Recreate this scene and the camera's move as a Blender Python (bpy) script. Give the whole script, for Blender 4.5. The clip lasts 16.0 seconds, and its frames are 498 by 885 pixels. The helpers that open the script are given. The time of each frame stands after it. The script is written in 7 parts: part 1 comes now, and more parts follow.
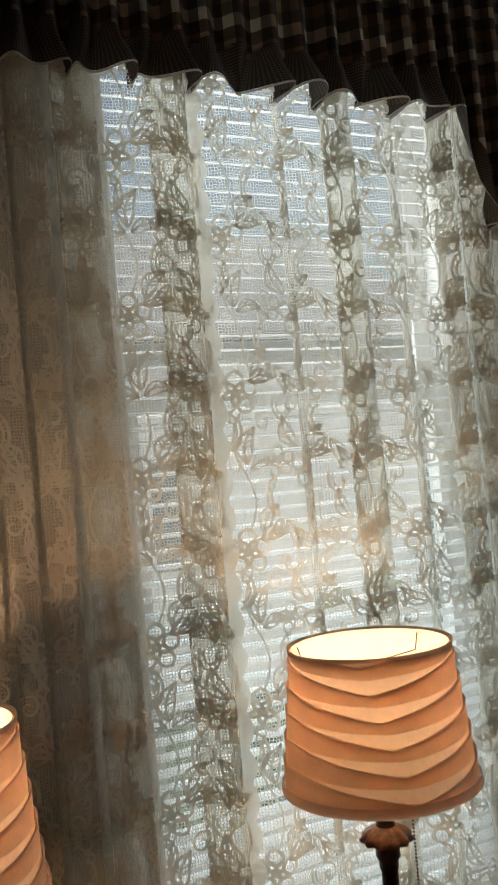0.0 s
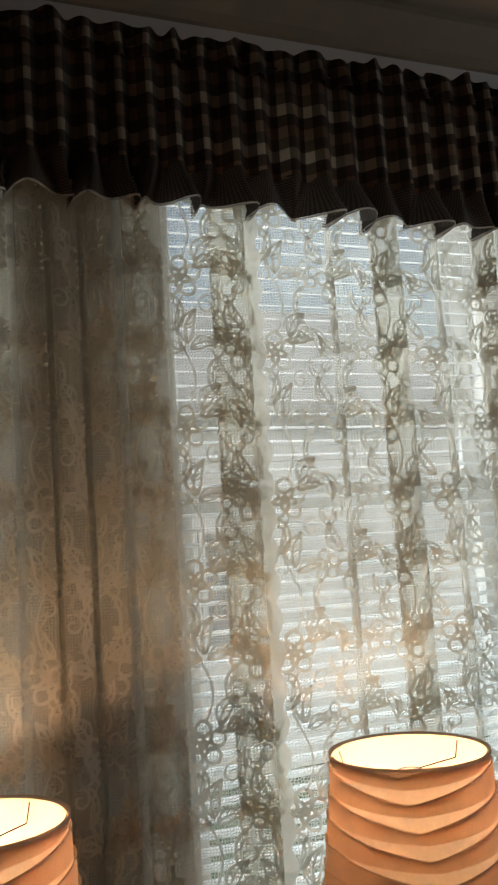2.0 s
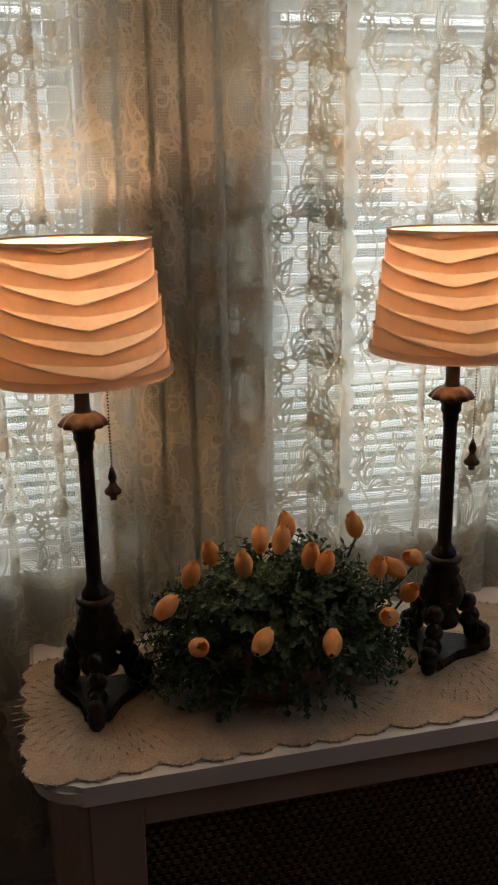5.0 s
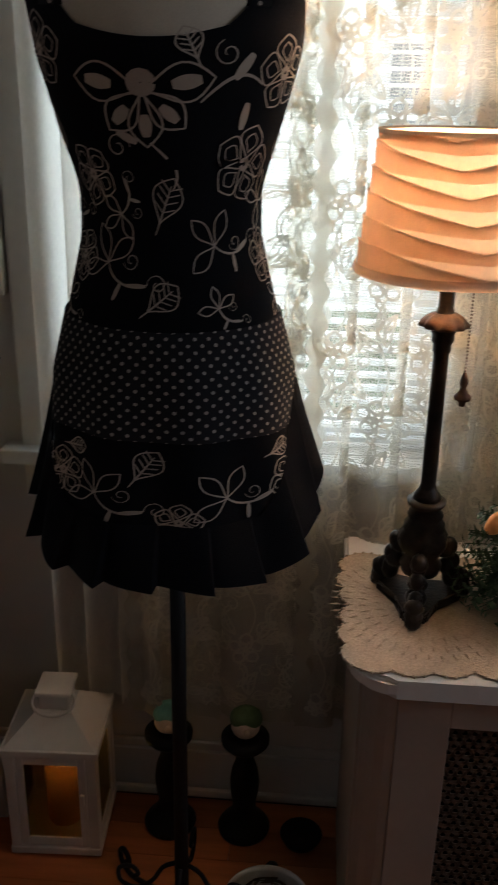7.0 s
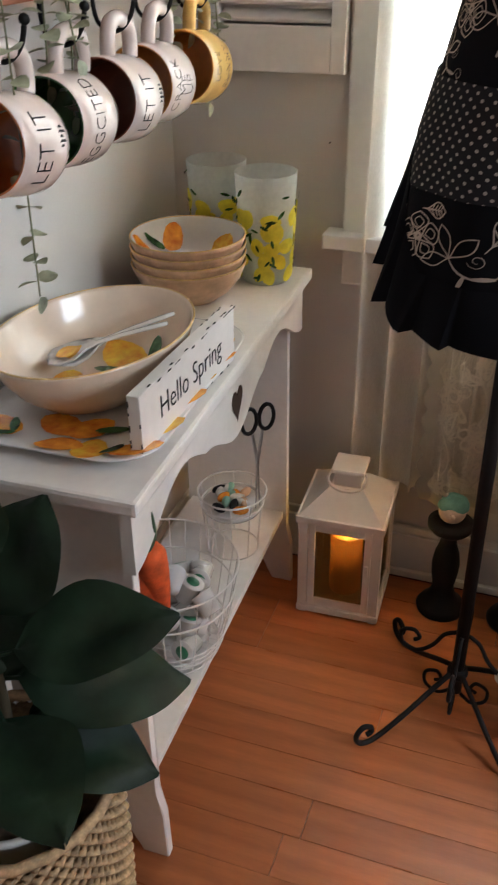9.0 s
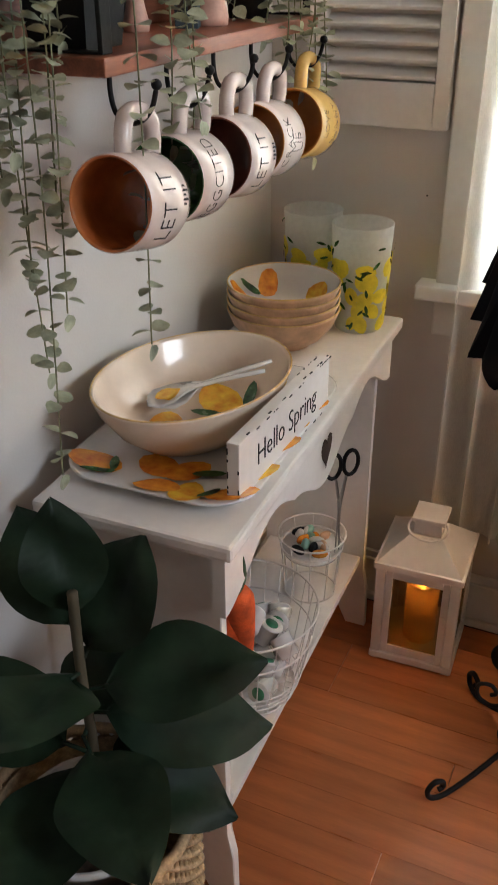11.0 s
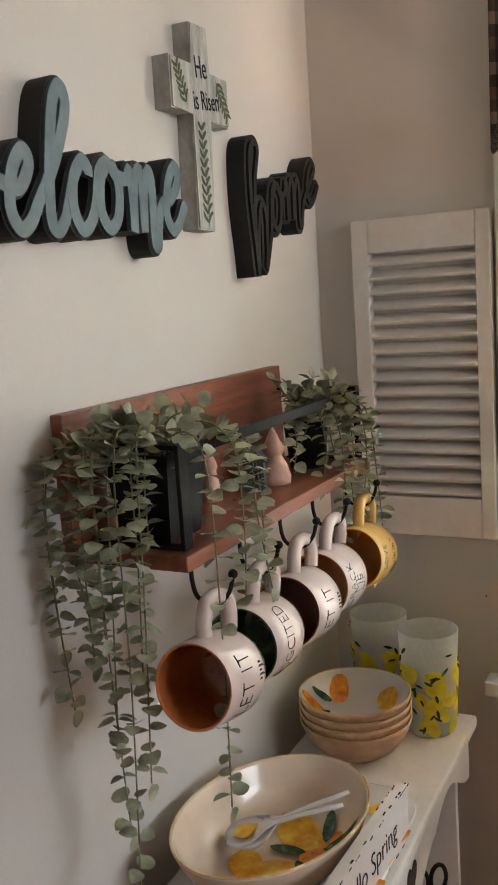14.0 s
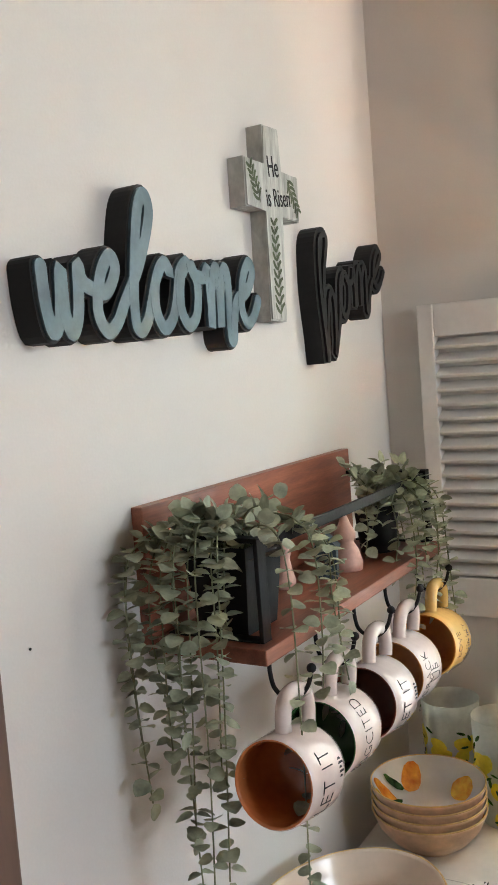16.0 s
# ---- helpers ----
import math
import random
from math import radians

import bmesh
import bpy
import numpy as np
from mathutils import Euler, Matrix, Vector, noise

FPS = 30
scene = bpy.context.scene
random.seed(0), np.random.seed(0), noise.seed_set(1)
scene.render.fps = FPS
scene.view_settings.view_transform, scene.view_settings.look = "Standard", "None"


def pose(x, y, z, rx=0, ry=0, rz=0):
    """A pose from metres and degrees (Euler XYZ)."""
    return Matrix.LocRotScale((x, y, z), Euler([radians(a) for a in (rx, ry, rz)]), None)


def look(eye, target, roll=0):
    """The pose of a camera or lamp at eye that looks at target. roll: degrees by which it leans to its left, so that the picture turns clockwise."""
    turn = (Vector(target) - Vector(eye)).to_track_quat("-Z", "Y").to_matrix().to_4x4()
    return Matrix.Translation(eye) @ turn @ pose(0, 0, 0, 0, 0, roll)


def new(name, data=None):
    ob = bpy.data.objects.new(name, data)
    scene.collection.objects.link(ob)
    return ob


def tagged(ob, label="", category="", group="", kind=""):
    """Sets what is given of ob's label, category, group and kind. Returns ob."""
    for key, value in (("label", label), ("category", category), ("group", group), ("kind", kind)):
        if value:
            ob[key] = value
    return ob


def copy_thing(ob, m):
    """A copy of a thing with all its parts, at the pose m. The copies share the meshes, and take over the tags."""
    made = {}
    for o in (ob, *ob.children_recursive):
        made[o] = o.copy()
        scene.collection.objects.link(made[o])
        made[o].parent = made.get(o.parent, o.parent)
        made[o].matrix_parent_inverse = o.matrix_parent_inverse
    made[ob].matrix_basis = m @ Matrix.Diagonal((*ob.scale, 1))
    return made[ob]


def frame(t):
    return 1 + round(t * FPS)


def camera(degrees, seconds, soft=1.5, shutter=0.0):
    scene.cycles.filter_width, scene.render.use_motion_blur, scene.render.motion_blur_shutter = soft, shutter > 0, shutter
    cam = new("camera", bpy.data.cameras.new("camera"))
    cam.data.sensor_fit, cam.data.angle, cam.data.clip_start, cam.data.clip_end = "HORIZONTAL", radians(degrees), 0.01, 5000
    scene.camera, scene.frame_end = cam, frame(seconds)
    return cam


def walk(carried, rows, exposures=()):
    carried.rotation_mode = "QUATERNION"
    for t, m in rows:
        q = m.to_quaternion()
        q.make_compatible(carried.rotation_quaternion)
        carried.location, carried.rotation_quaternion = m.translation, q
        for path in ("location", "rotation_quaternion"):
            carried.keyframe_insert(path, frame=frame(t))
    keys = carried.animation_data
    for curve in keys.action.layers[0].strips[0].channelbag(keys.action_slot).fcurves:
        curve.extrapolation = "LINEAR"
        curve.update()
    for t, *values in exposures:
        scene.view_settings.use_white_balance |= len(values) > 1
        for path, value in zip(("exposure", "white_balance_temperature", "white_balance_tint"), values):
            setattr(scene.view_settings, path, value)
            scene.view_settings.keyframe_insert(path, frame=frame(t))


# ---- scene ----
cam = camera(31.1, 16.0, soft=1.35, shutter=0.3)
EXPOSURES = [(0, -0.05, 6500, 10), (2.5, -0.05, 6500, 10), (5.5, 0.4, 6550, 13), (6.5, 0.85, 6450, 13), (7.2, 1.05, 5950, 10), (8.0, 1.85, 6400, 13), (8.6, 2.78, 6350, 14),
             (9.2, 3.2, 6300, 12), (11.3, 2.97, 6650, 15), (12.5, 2.7, 6800, 16), (13.2, 2.5, 6850, 16), (14, 2.72, 6850, 14), (15, 3.1, 6500, 12), (16, 3.15, 6350, 11)]
PATH = [
    (0, (1.034, -1.363, 1.689), (1.892, 0.442, 1.759), -5.1),
    (0.5, (0.992, -1.494, 1.697), (1.872, 0.302, 1.731), -4.7),
    (1, (0.987, -1.534, 1.76), (1.892, 0.249, 1.803), -3.4),
    (1.5, (1.03, -1.475, 1.781), (1.866, 0.331, 1.976), -3.4),
    (2, (1.016, -1.443, 1.745), (1.764, 0.398, 1.974), -3.7),
    (2.5, (0.974, -1.486, 1.646), (1.644, 0.398, 1.6), -1.7),
    (3, (0.967, -1.53, 1.589), (1.579, 0.346, 1.264), -1.5),
    (3.2, (0.965, -1.541, 1.581), (1.583, 0.32, 1.187), -1.3),
    (5.3, (1.042, -1.609, 1.514), (1.405, 0.268, 0.925), -0.7),
    (5.5, (1.034, -1.599, 1.515), (1.329, 0.281, 0.9), -0.5),
    (6, (0.975, -1.584, 1.522), (1.161, 0.301, 0.88), -0.3),
    (6.5, (0.947, -1.581, 1.505), (0.996, 0.302, 0.834), 0.2),
    (7, (0.916, -1.591, 1.496), (0.775, 0.26, 0.751), 1.0),
    (7.5, (0.888, -1.604, 1.489), (0.575, 0.211, 0.709), 0.8),
    (8, (0.818, -1.652, 1.448), (0.442, 0.093, 0.546), 0.7),
    (8.5, (0.792, -1.696, 1.427), (0.312, -0.027, 0.435), -0.2),
    (9, (0.769, -1.733, 1.416), (0.188, -0.129, 0.372), -0.8),
    (9.2, (0.759, -1.736, 1.41), (0.148, -0.155, 0.348), -1.1),
    (11.3, (0.729, -1.756, 1.469), (-0.019, -0.153, 0.536), -0.5),
    (11.5, (0.73, -1.749, 1.486), (-0.029, -0.111, 0.624), -1.0),
    (12, (0.734, -1.745, 1.529), (-0.057, -0.045, 0.833), -1.5),
    (12.5, (0.735, -1.747, 1.562), (-0.095, -0.019, 0.992), -2.7),
    (13, (0.74, -1.756, 1.6), (-0.119, -0.006, 1.153), -3.6),
    (13.5, (0.738, -1.76, 1.619), (-0.158, -0.011, 1.245), -3.6),
    (14, (0.732, -1.769, 1.64), (-0.195, -0.026, 1.32), -3.9),
    (14.5, (0.72, -1.779, 1.655), (-0.248, -0.051, 1.377), -4.0),
    (15, (0.71, -1.786, 1.67), (-0.284, -0.067, 1.43), -3.9),
    (15.5, (0.712, -1.792, 1.68), (-0.305, -0.082, 1.479), -4.2),
    (16, (0.714, -1.793, 1.682), (-0.316, -0.088, 1.509), -4.4),
]
walk(cam, [(t, look(eye, target, roll)) for t, eye, target, roll in PATH], EXPOSURES)

# ---- world and light ----
world = bpy.data.worlds.new("world")
scene.world = world
world.use_nodes = True
wn = world.node_tree
sky = wn.nodes.new("ShaderNodeTexSky")
sky.sky_type, sky.sun_disc, sky.sun_elevation, sky.sun_rotation = "NISHITA", False, radians(48), radians(160)
sky.air_density, sky.dust_density = 1.5, 4.0
wn.nodes["Background"].inputs[1].default_value = 0.10
wn.links.new(sky.outputs[0], wn.nodes["Background"].inputs[0])


def lamp(name, kind, m, energy, color, **props):
    d = bpy.data.lights.new(name, kind)
    d.energy, d.color = energy, color
    for k, v in props.items():
        setattr(d, k, v)
    ob = new(name, d)
    ob.matrix_world = m
    return ob


lamp("sun", "SUN", look((6, 5, 12), (2, 30, 0)), 1.3, (1, 0.96, 0.9), angle=radians(14))
WARM = (1.0, 0.64, 0.40)
for wx in (0.795, 1.825):
    lamp("window_sky", "AREA", look((wx, 0.16, 1.68), (wx, -2, 1.45)), 8.5, (0.90, 0.97, 1.0), shape="RECTANGLE", size=0.68, size_y=1.5)

lamp("window_sky", "AREA", look((3.5, -1.05, 2.12), (0, -0.9, 1.75)), 4.9, (0.80, 0.91, 1.0), shape="RECTANGLE", size=1.15, size_y=0.85)



# ---- materials ----
def mat(name, color, rough=0.6, metal=0.0, var=0.12, scale=6.0, grain=0.06, gscale=120.0, bump=0.15, spec=0.5,
        stretch=(1, 1, 1), thin=0.0, clear=0.0, coat=0.0, rand=0.0, color2=None):
    """Principled surface with two scales of variation, bump, and where wanted light through it (thin) or see-through (clear)."""
    m = bpy.data.materials.new(name)
    m.use_nodes = True
    nt = m.node_tree
    L, N = nt.links.new, nt.nodes.new
    p = nt.nodes["Principled BSDF"]
    tc = N("ShaderNodeTexCoord")
    mp = N("ShaderNodeMapping")
    mp.inputs["Scale"].default_value = stretch
    L(tc.outputs["Object"], mp.inputs[0])
    n1, n2 = N("ShaderNodeTexNoise"), N("ShaderNodeTexNoise")
    n1.inputs["Scale"].default_value, n2.inputs["Scale"].default_value = scale, gscale
    n1.inputs["Detail"].default_value, n2.inputs["Detail"].default_value = 4, 3
    L(mp.outputs[0], n1.inputs["Vector"]), L(mp.outputs[0], n2.inputs["Vector"])
    a = N("ShaderNodeMix")
    a.data_type = "RGBA"
    lo = [c * (1 - 2 * var) for c in color] if color2 is None else color2
    hi = [min(1, c * (1 + var)) for c in color]
    a.inputs[6].default_value, a.inputs[7].default_value = (*lo, 1), (*hi, 1)
    ramp = N("ShaderNodeMapRange")
    ramp.inputs[1].default_value, ramp.inputs[2].default_value = 0.3, 0.7
    L(n1.outputs[0], ramp.inputs[0]), L(ramp.outputs[0], a.inputs[0])
    g = N("ShaderNodeHueSaturation")
    k = N("ShaderNodeMapRange")
    k.inputs[3].default_value, k.inputs[4].default_value = 1 - grain * 2, 1 + grain * 2
    L(n2.outputs[0], k.inputs[0])
    val = k.outputs[0]
    if rand:
        oi = N("ShaderNodeObjectInfo")
        r = N("ShaderNodeMapRange")
        r.inputs[3].default_value, r.inputs[4].default_value = 1 - rand, 1 + rand
        L(oi.outputs["Random"], r.inputs[0])
        mu = N("ShaderNodeMath")
        mu.operation = "MULTIPLY"
        L(val, mu.inputs[0]), L(r.outputs[0], mu.inputs[1])
        val = mu.outputs[0]
    L(a.outputs[2], g.inputs["Color"]), L(val, g.inputs["Value"]), L(g.outputs[0], p.inputs["Base Color"])
    rr = N("ShaderNodeMapRange")
    rr.inputs[3].default_value, rr.inputs[4].default_value = max(0.02, rough - 0.08), min(1, rough + 0.08)
    L(n1.outputs[0], rr.inputs[0]), L(rr.outputs[0], p.inputs["Roughness"])
    p.inputs["Metallic"].default_value, p.inputs["Specular IOR Level"].default_value = metal, spec
    p.inputs["Coat Weight"].default_value = coat
    if bump:
        b = N("ShaderNodeBump")
        b.inputs["Strength"].default_value, b.inputs["Distance"].default_value = bump, 0.002
        L(n2.outputs[0], b.inputs["Height"]), L(b.outputs[0], p.inputs["Normal"])
    out, top = nt.nodes["Material Output"], p.outputs[0]
    if thin:
        t, mx = N("ShaderNodeBsdfTranslucent"), N("ShaderNodeMixShader")
        L(g.outputs[0], t.inputs[0]), L(top, mx.inputs[1]), L(t.outputs[0], mx.inputs[2])
        mx.inputs[0].default_value = thin
        top = mx.outputs[0]
    if clear:
        t, mx = N("ShaderNodeBsdfTransparent"), N("ShaderNodeMixShader")
        L(top, mx.inputs[1]), L(t.outputs[0], mx.inputs[2])
        mx.inputs[0].default_value = clear
        top = mx.outputs[0]
    L(top, out.inputs[0])
    return m


def net_material(name, color, hole, cells, solid):
    """Knotted net: a see-through honeycomb of threads, in the sheet's own flat coordinates."""
    m = mat(name, color, 0.9, thin=0.72, bump=0)
    nt = m.node_tree
    L, N = nt.links.new, nt.nodes.new
    out = nt.nodes["Material Output"]
    top = out.inputs[0].links[0].from_socket
    uv, v, r = N("ShaderNodeUVMap"), N("ShaderNodeTexVoronoi"), N("ShaderNodeMapRange")
    v.feature, v.voronoi_dimensions = "DISTANCE_TO_EDGE", "2D"
    v.inputs["Scale"].default_value, v.inputs["Randomness"].default_value = cells, 0.55
    r.inputs[1].default_value, r.inputs[2].default_value = 0.07, 0.15
    r.inputs[3].default_value, r.inputs[4].default_value = solid, hole
    L(uv.outputs[0], v.inputs["Vector"]), L(v.outputs["Distance"], r.inputs[0])
    t, mx = N("ShaderNodeBsdfTransparent"), N("ShaderNodeMixShader")
    L(r.outputs[0], mx.inputs[0]), L(top, mx.inputs[1]), L(t.outputs[0], mx.inputs[2]), L(mx.outputs[0], out.inputs[0])
    return m


def check_material(name, cols, size, light):
    """Woven check cloth in flat coordinates: two sets of stripes laid over each other."""
    m = mat(name, cols[0], 0.95, bump=0.3, gscale=400, thin=0.25)
    nt = m.node_tree
    L, N = nt.links.new, nt.nodes.new
    hue = [n for n in nt.nodes if n.bl_idname == "ShaderNodeHueSaturation"][0]
    uv, sep = N("ShaderNodeUVMap"), N("ShaderNodeSeparateXYZ")
    L(uv.outputs[0], sep.inputs[0])
    got = []
    for ax in (0, 1):
        f = N("ShaderNodeMath")
        f.operation = "MULTIPLY"
        f.inputs[1].default_value = 1 / size
        L(sep.outputs[ax], f.inputs[0])
        fr = N("ShaderNodeMath")
        fr.operation = "FRACT"
        L(f.outputs[0], fr.inputs[0])
        cr = N("ShaderNodeValToRGB")
        cr.color_ramp.interpolation = "CONSTANT"
        e = cr.color_ramp.elements
        e[0].position, e[0].color = 0, (*cols[0], 1)
        e[1].position, e[1].color = 0.25, (*cols[1], 1)
        for pos, c in ((0.5, cols[2]), (0.75, cols[3])):
            e.new(pos).color = (*c, 1)
        L(fr.outputs[0], cr.inputs[0])
        got.append(cr.outputs[0])
    mx = N("ShaderNodeMix")
    mx.data_type = "RGBA"
    mx.blend_type = "MULTIPLY"
    mx.inputs[0].default_value = 1.0
    L(got[0], mx.inputs[6]), L(got[1], mx.inputs[7])
    my = N("ShaderNodeMix")
    my.data_type, my.blend_type = "RGBA", "MULTIPLY"
    my.inputs[0].default_value, my.inputs[7].default_value = 1.0, (*light, 1)
    L(mx.outputs[2], my.inputs[6]), L(my.outputs[2], hue.inputs["Color"])
    return m


def dot_material(name, ground, dot, size, radius):
    m = mat(name, ground, 0.95, bump=0.2, gscale=500)
    nt = m.node_tree
    L, N = nt.links.new, nt.nodes.new
    hue = [n for n in nt.nodes if n.bl_idname == "ShaderNodeHueSaturation"][0]
    uv, mp, v, lt = N("ShaderNodeUVMap"), N("ShaderNodeMapping"), N("ShaderNodeTexVoronoi"), N("ShaderNodeMath")
    mp.inputs["Rotation"].default_value = (0, 0, radians(45))
    v.voronoi_dimensions, v.inputs["Randomness"].default_value = "2D", 0.0
    v.inputs["Scale"].default_value = 1 / size
    lt.operation = "LESS_THAN"
    lt.inputs[1].default_value = radius / size
    L(uv.outputs[0], mp.inputs[0]), L(mp.outputs[0], v.inputs["Vector"]), L(v.outputs["Distance"], lt.inputs[0])
    mx = N("ShaderNodeMix")
    mx.data_type = "RGBA"
    mx.inputs[6].default_value, mx.inputs[7].default_value = (*ground, 1), (*dot, 1)
    L(lt.outputs[0], mx.inputs[0]), L(mx.outputs[2], hue.inputs["Color"])
    return m


def glow(name, color, strength):
    m = bpy.data.materials.new(name)
    m.use_nodes = True
    p = m.node_tree.nodes["Principled BSDF"]
    p.inputs["Base Color"].default_value = (*color, 1)
    p.inputs["Emission Color"].default_value, p.inputs["Emission Strength"].default_value = (*color, 1), strength
    return m


def glass(name, color=(1, 1, 1), rough=0.0, mixed=0.85):
    """Thin pane: mostly see-through, with a gloss."""
    m = bpy.data.materials.new(name)
    m.use_nodes = True
    nt = m.node_tree
    L, N = nt.links.new, nt.nodes.new
    t, g, mx = N("ShaderNodeBsdfTransparent"), N("ShaderNodeBsdfGlossy"), N("ShaderNodeMixShader")
    t.inputs[0].default_value, g.inputs["Roughness"].default_value = (*color, 1), rough
    mx.inputs[0].default_value = 0.05
    L(t.outputs[0], mx.inputs[1]), L(g.outputs[0], mx.inputs[2])
    L(mx.outputs[0], nt.nodes["Material Output"].inputs[0])
    return m


WALL = mat("wall_paint", (0.65, 0.615, 0.58), 0.7, var=0.03, scale=1.5, grain=0.02, gscale=260, bump=0.12)
DARKTRIM = mat("brown_trim", (0.16, 0.10, 0.075), 0.45, var=0.1, scale=6, grain=0.06, gscale=70, bump=0.08, stretch=(6, 6, 0.6))
# Tan lowered to stand in for the dimness of a bounce-lit ceiling.
CEIL = mat("shaded_ceiling_paint", (0.28, 0.225, 0.16), 0.9, var=0.05, scale=2, grain=0.03, gscale=90, bump=0.3)
TRIM = mat("trim_paint", (0.74, 0.72, 0.68), 0.4, var=0.04, scale=5, grain=0.03, gscale=60, bump=0.08)
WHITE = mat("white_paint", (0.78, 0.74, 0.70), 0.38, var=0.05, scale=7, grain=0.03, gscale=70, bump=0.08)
# Cream with the backlit front's shade mixed into the colour; the top stays white.
SHADECREAM = mat("shaded_cream_paint", (0.38, 0.30, 0.25), 0.5, var=0.06, scale=6, grain=0.03, gscale=90, bump=0.1)
OAK = mat("floor_oak", (0.46, 0.145, 0.048), 0.30, var=0.13, scale=4, grain=0.07, gscale=55, bump=0.06, stretch=(0.7, 9, 9), rand=0.22)
GAP = mat("floor_gap", (0.05, 0.025, 0.015), 0.9)
MAHOG = mat("red_wood", (0.30, 0.095, 0.05), 0.42, var=0.2, scale=9, grain=0.15, gscale=60, bump=0.08, stretch=(8, 0.8, 8))
IRON = mat("black_iron", (0.010, 0.009, 0.009), 0.6, var=0.1, bump=0.2, spec=0.25)
BRONZE = mat("dark_bronze", (0.028, 0.018, 0.012), 0.42, metal=0.45, var=0.4, scale=40, bump=0.5, gscale=150)
COPPER = mat("rubbed_copper", (0.080, 0.042, 0.026), 0.45, metal=0.5, var=0.3, scale=60, bump=0.3, gscale=200)
SHADE = mat("shade_cloth", (0.84, 0.66, 0.51), 0.9, var=0.06, scale=20, grain=0.06, gscale=500, bump=0.2, thin=0.64)
LINING = mat("shade_lining", (0.85, 0.66, 0.48), 0.8, var=0.03, thin=0.165)
BULB = glow("bulb_glow", (1.0, 0.72, 0.4), 14)
LACE = net_material("lace_net", (0.80, 0.77, 0.68), 0.88, 210, 0.03)
MOTIF = mat("lace_thread", (0.80, 0.77, 0.68), 0.9, var=0.06, gscale=900, grain=0.12, bump=0.3, thin=0.44, clear=0.05)
HEM = mat("lace_hem", (0.78, 0.74, 0.64), 0.9, thin=0.62, clear=0.25, gscale=700, grain=0.1)
VOILE = mat("voile", (0.84, 0.81, 0.74), 0.95, var=0.05, scale=9, grain=0.08, gscale=600, bump=0.1, thin=0.58, clear=0.08, stretch=(1, 1, 0.2))
SLAT = mat("blind_slat", (0.80, 0.82, 0.82), 0.45, var=0.03, bump=0, thin=0.25)
CORD = mat("cord_white", (0.75, 0.75, 0.72), 0.9)
PANE = glass("window_glass", (0.96, 0.98, 0.98))
PLAID = check_material("plaid_cloth", ((0.20, 0.17, 0.17), (0.9, 0.9, 0.9), (0.26, 0.25, 0.23), (0.50, 0.40, 0.36)), 0.082, (0.40, 0.33, 0.25))
GINGHAM = check_material("small_check", ((0.5, 0.5, 0.5), (0.5, 0.5, 0.5), (1, 1, 1), (1, 1, 1)), 0.0045, (0.10, 0.080, 0.064))
PIPING = mat("pale_piping", (0.42, 0.39, 0.34), 0.9, thin=0.4, gscale=500)
# Pale grille coloured dark brown: its backlit shade is in the base colour.
GRILLE = mat("shaded_grille_metal", (0.20, 0.145, 0.11), 0.5, metal=0.2, var=0.12, scale=8, bump=0.1)
DOILY = mat("crochet_cotton", (0.52, 0.40, 0.29), 0.95, var=0.08, scale=30, grain=0.2, gscale=260, bump=0.7)
LEAF = mat("boxwood_leaf", (0.060, 0.105, 0.042), 0.55, var=0.35, scale=30, bump=0.1, thin=0.15)
TULIP = mat("tulip_petal", (0.85, 0.46, 0.17), 0.55, var=0.15, scale=40, grain=0.08, bump=0.1, thin=0.2, color2=(0.80, 0.34, 0.09))
POT = mat("brown_ceramic", (0.22, 0.12, 0.085), 0.3, var=0.15, scale=10)
CLOTH = mat("black_cloth", (0.006, 0.006, 0.008), 0.95, var=0.15, bump=0.3, gscale=600, spec=0.15)
THREAD = mat("cream_thread", (0.50, 0.41, 0.34), 0.9, var=0.1, bump=0.3, gscale=700)
DOTS = dot_material("polka_cloth", (0.008, 0.008, 0.011), (0.36, 0.32, 0.28), 0.0120, 0.0023)
LINEN = mat("form_linen", (0.62, 0.54, 0.44), 0.95, var=0.08, bump=0.3, gscale=500)


# ---- mesh tools ----
def part(name, bm, material, parent=None, label="", smooth=False, m=None, fix=True):
    me = bpy.data.meshes.new(name)
    if fix:
        bmesh.ops.recalc_face_normals(bm, faces=bm.faces)
    for f in bm.faces:
        f.smooth = smooth
    bm.to_mesh(me)
    bm.free()
    for one in material if isinstance(material, (list, tuple)) else (material,):
        me.materials.append(one)
    ob = new(name, me)
    if parent is not None:
        ob.parent = parent
    if m is not None:
        ob.matrix_basis = m
    return tagged(ob, label)


def thing(name, at, label, category, group="", turn=0.0, kind=""):
    ob = new(name)
    ob.empty_display_size = 0.05
    ob.matrix_basis = pose(*at, 0, 0, turn)
    return tagged(ob, label, category, group, kind)


def box(bm, a, b, bevel=0.0, m=None):
    vs = [bm.verts.new((x, y, z)) for x in (a[0], b[0]) for y in (a[1], b[1]) for z in (a[2], b[2])]
    fs = [bm.faces.new([vs[i] for i in q]) for q in ((0, 1, 3, 2), (4, 6, 7, 5), (0, 4, 5, 1), (2, 3, 7, 6), (0, 2, 6, 4), (1, 5, 7, 3))]
    if m is not None:
        bmesh.ops.transform(bm, matrix=m, verts=vs)
    if bevel:
        es = list({e for f in fs for e in f.edges})
        bmesh.ops.bevel(bm, geom=es, offset=bevel, segments=2, affect="EDGES", profile=0.6)
    return bm


def boxed(a, b, bevel=0.0, m=None):
    return box(bmesh.new(), a, b, bevel, m)


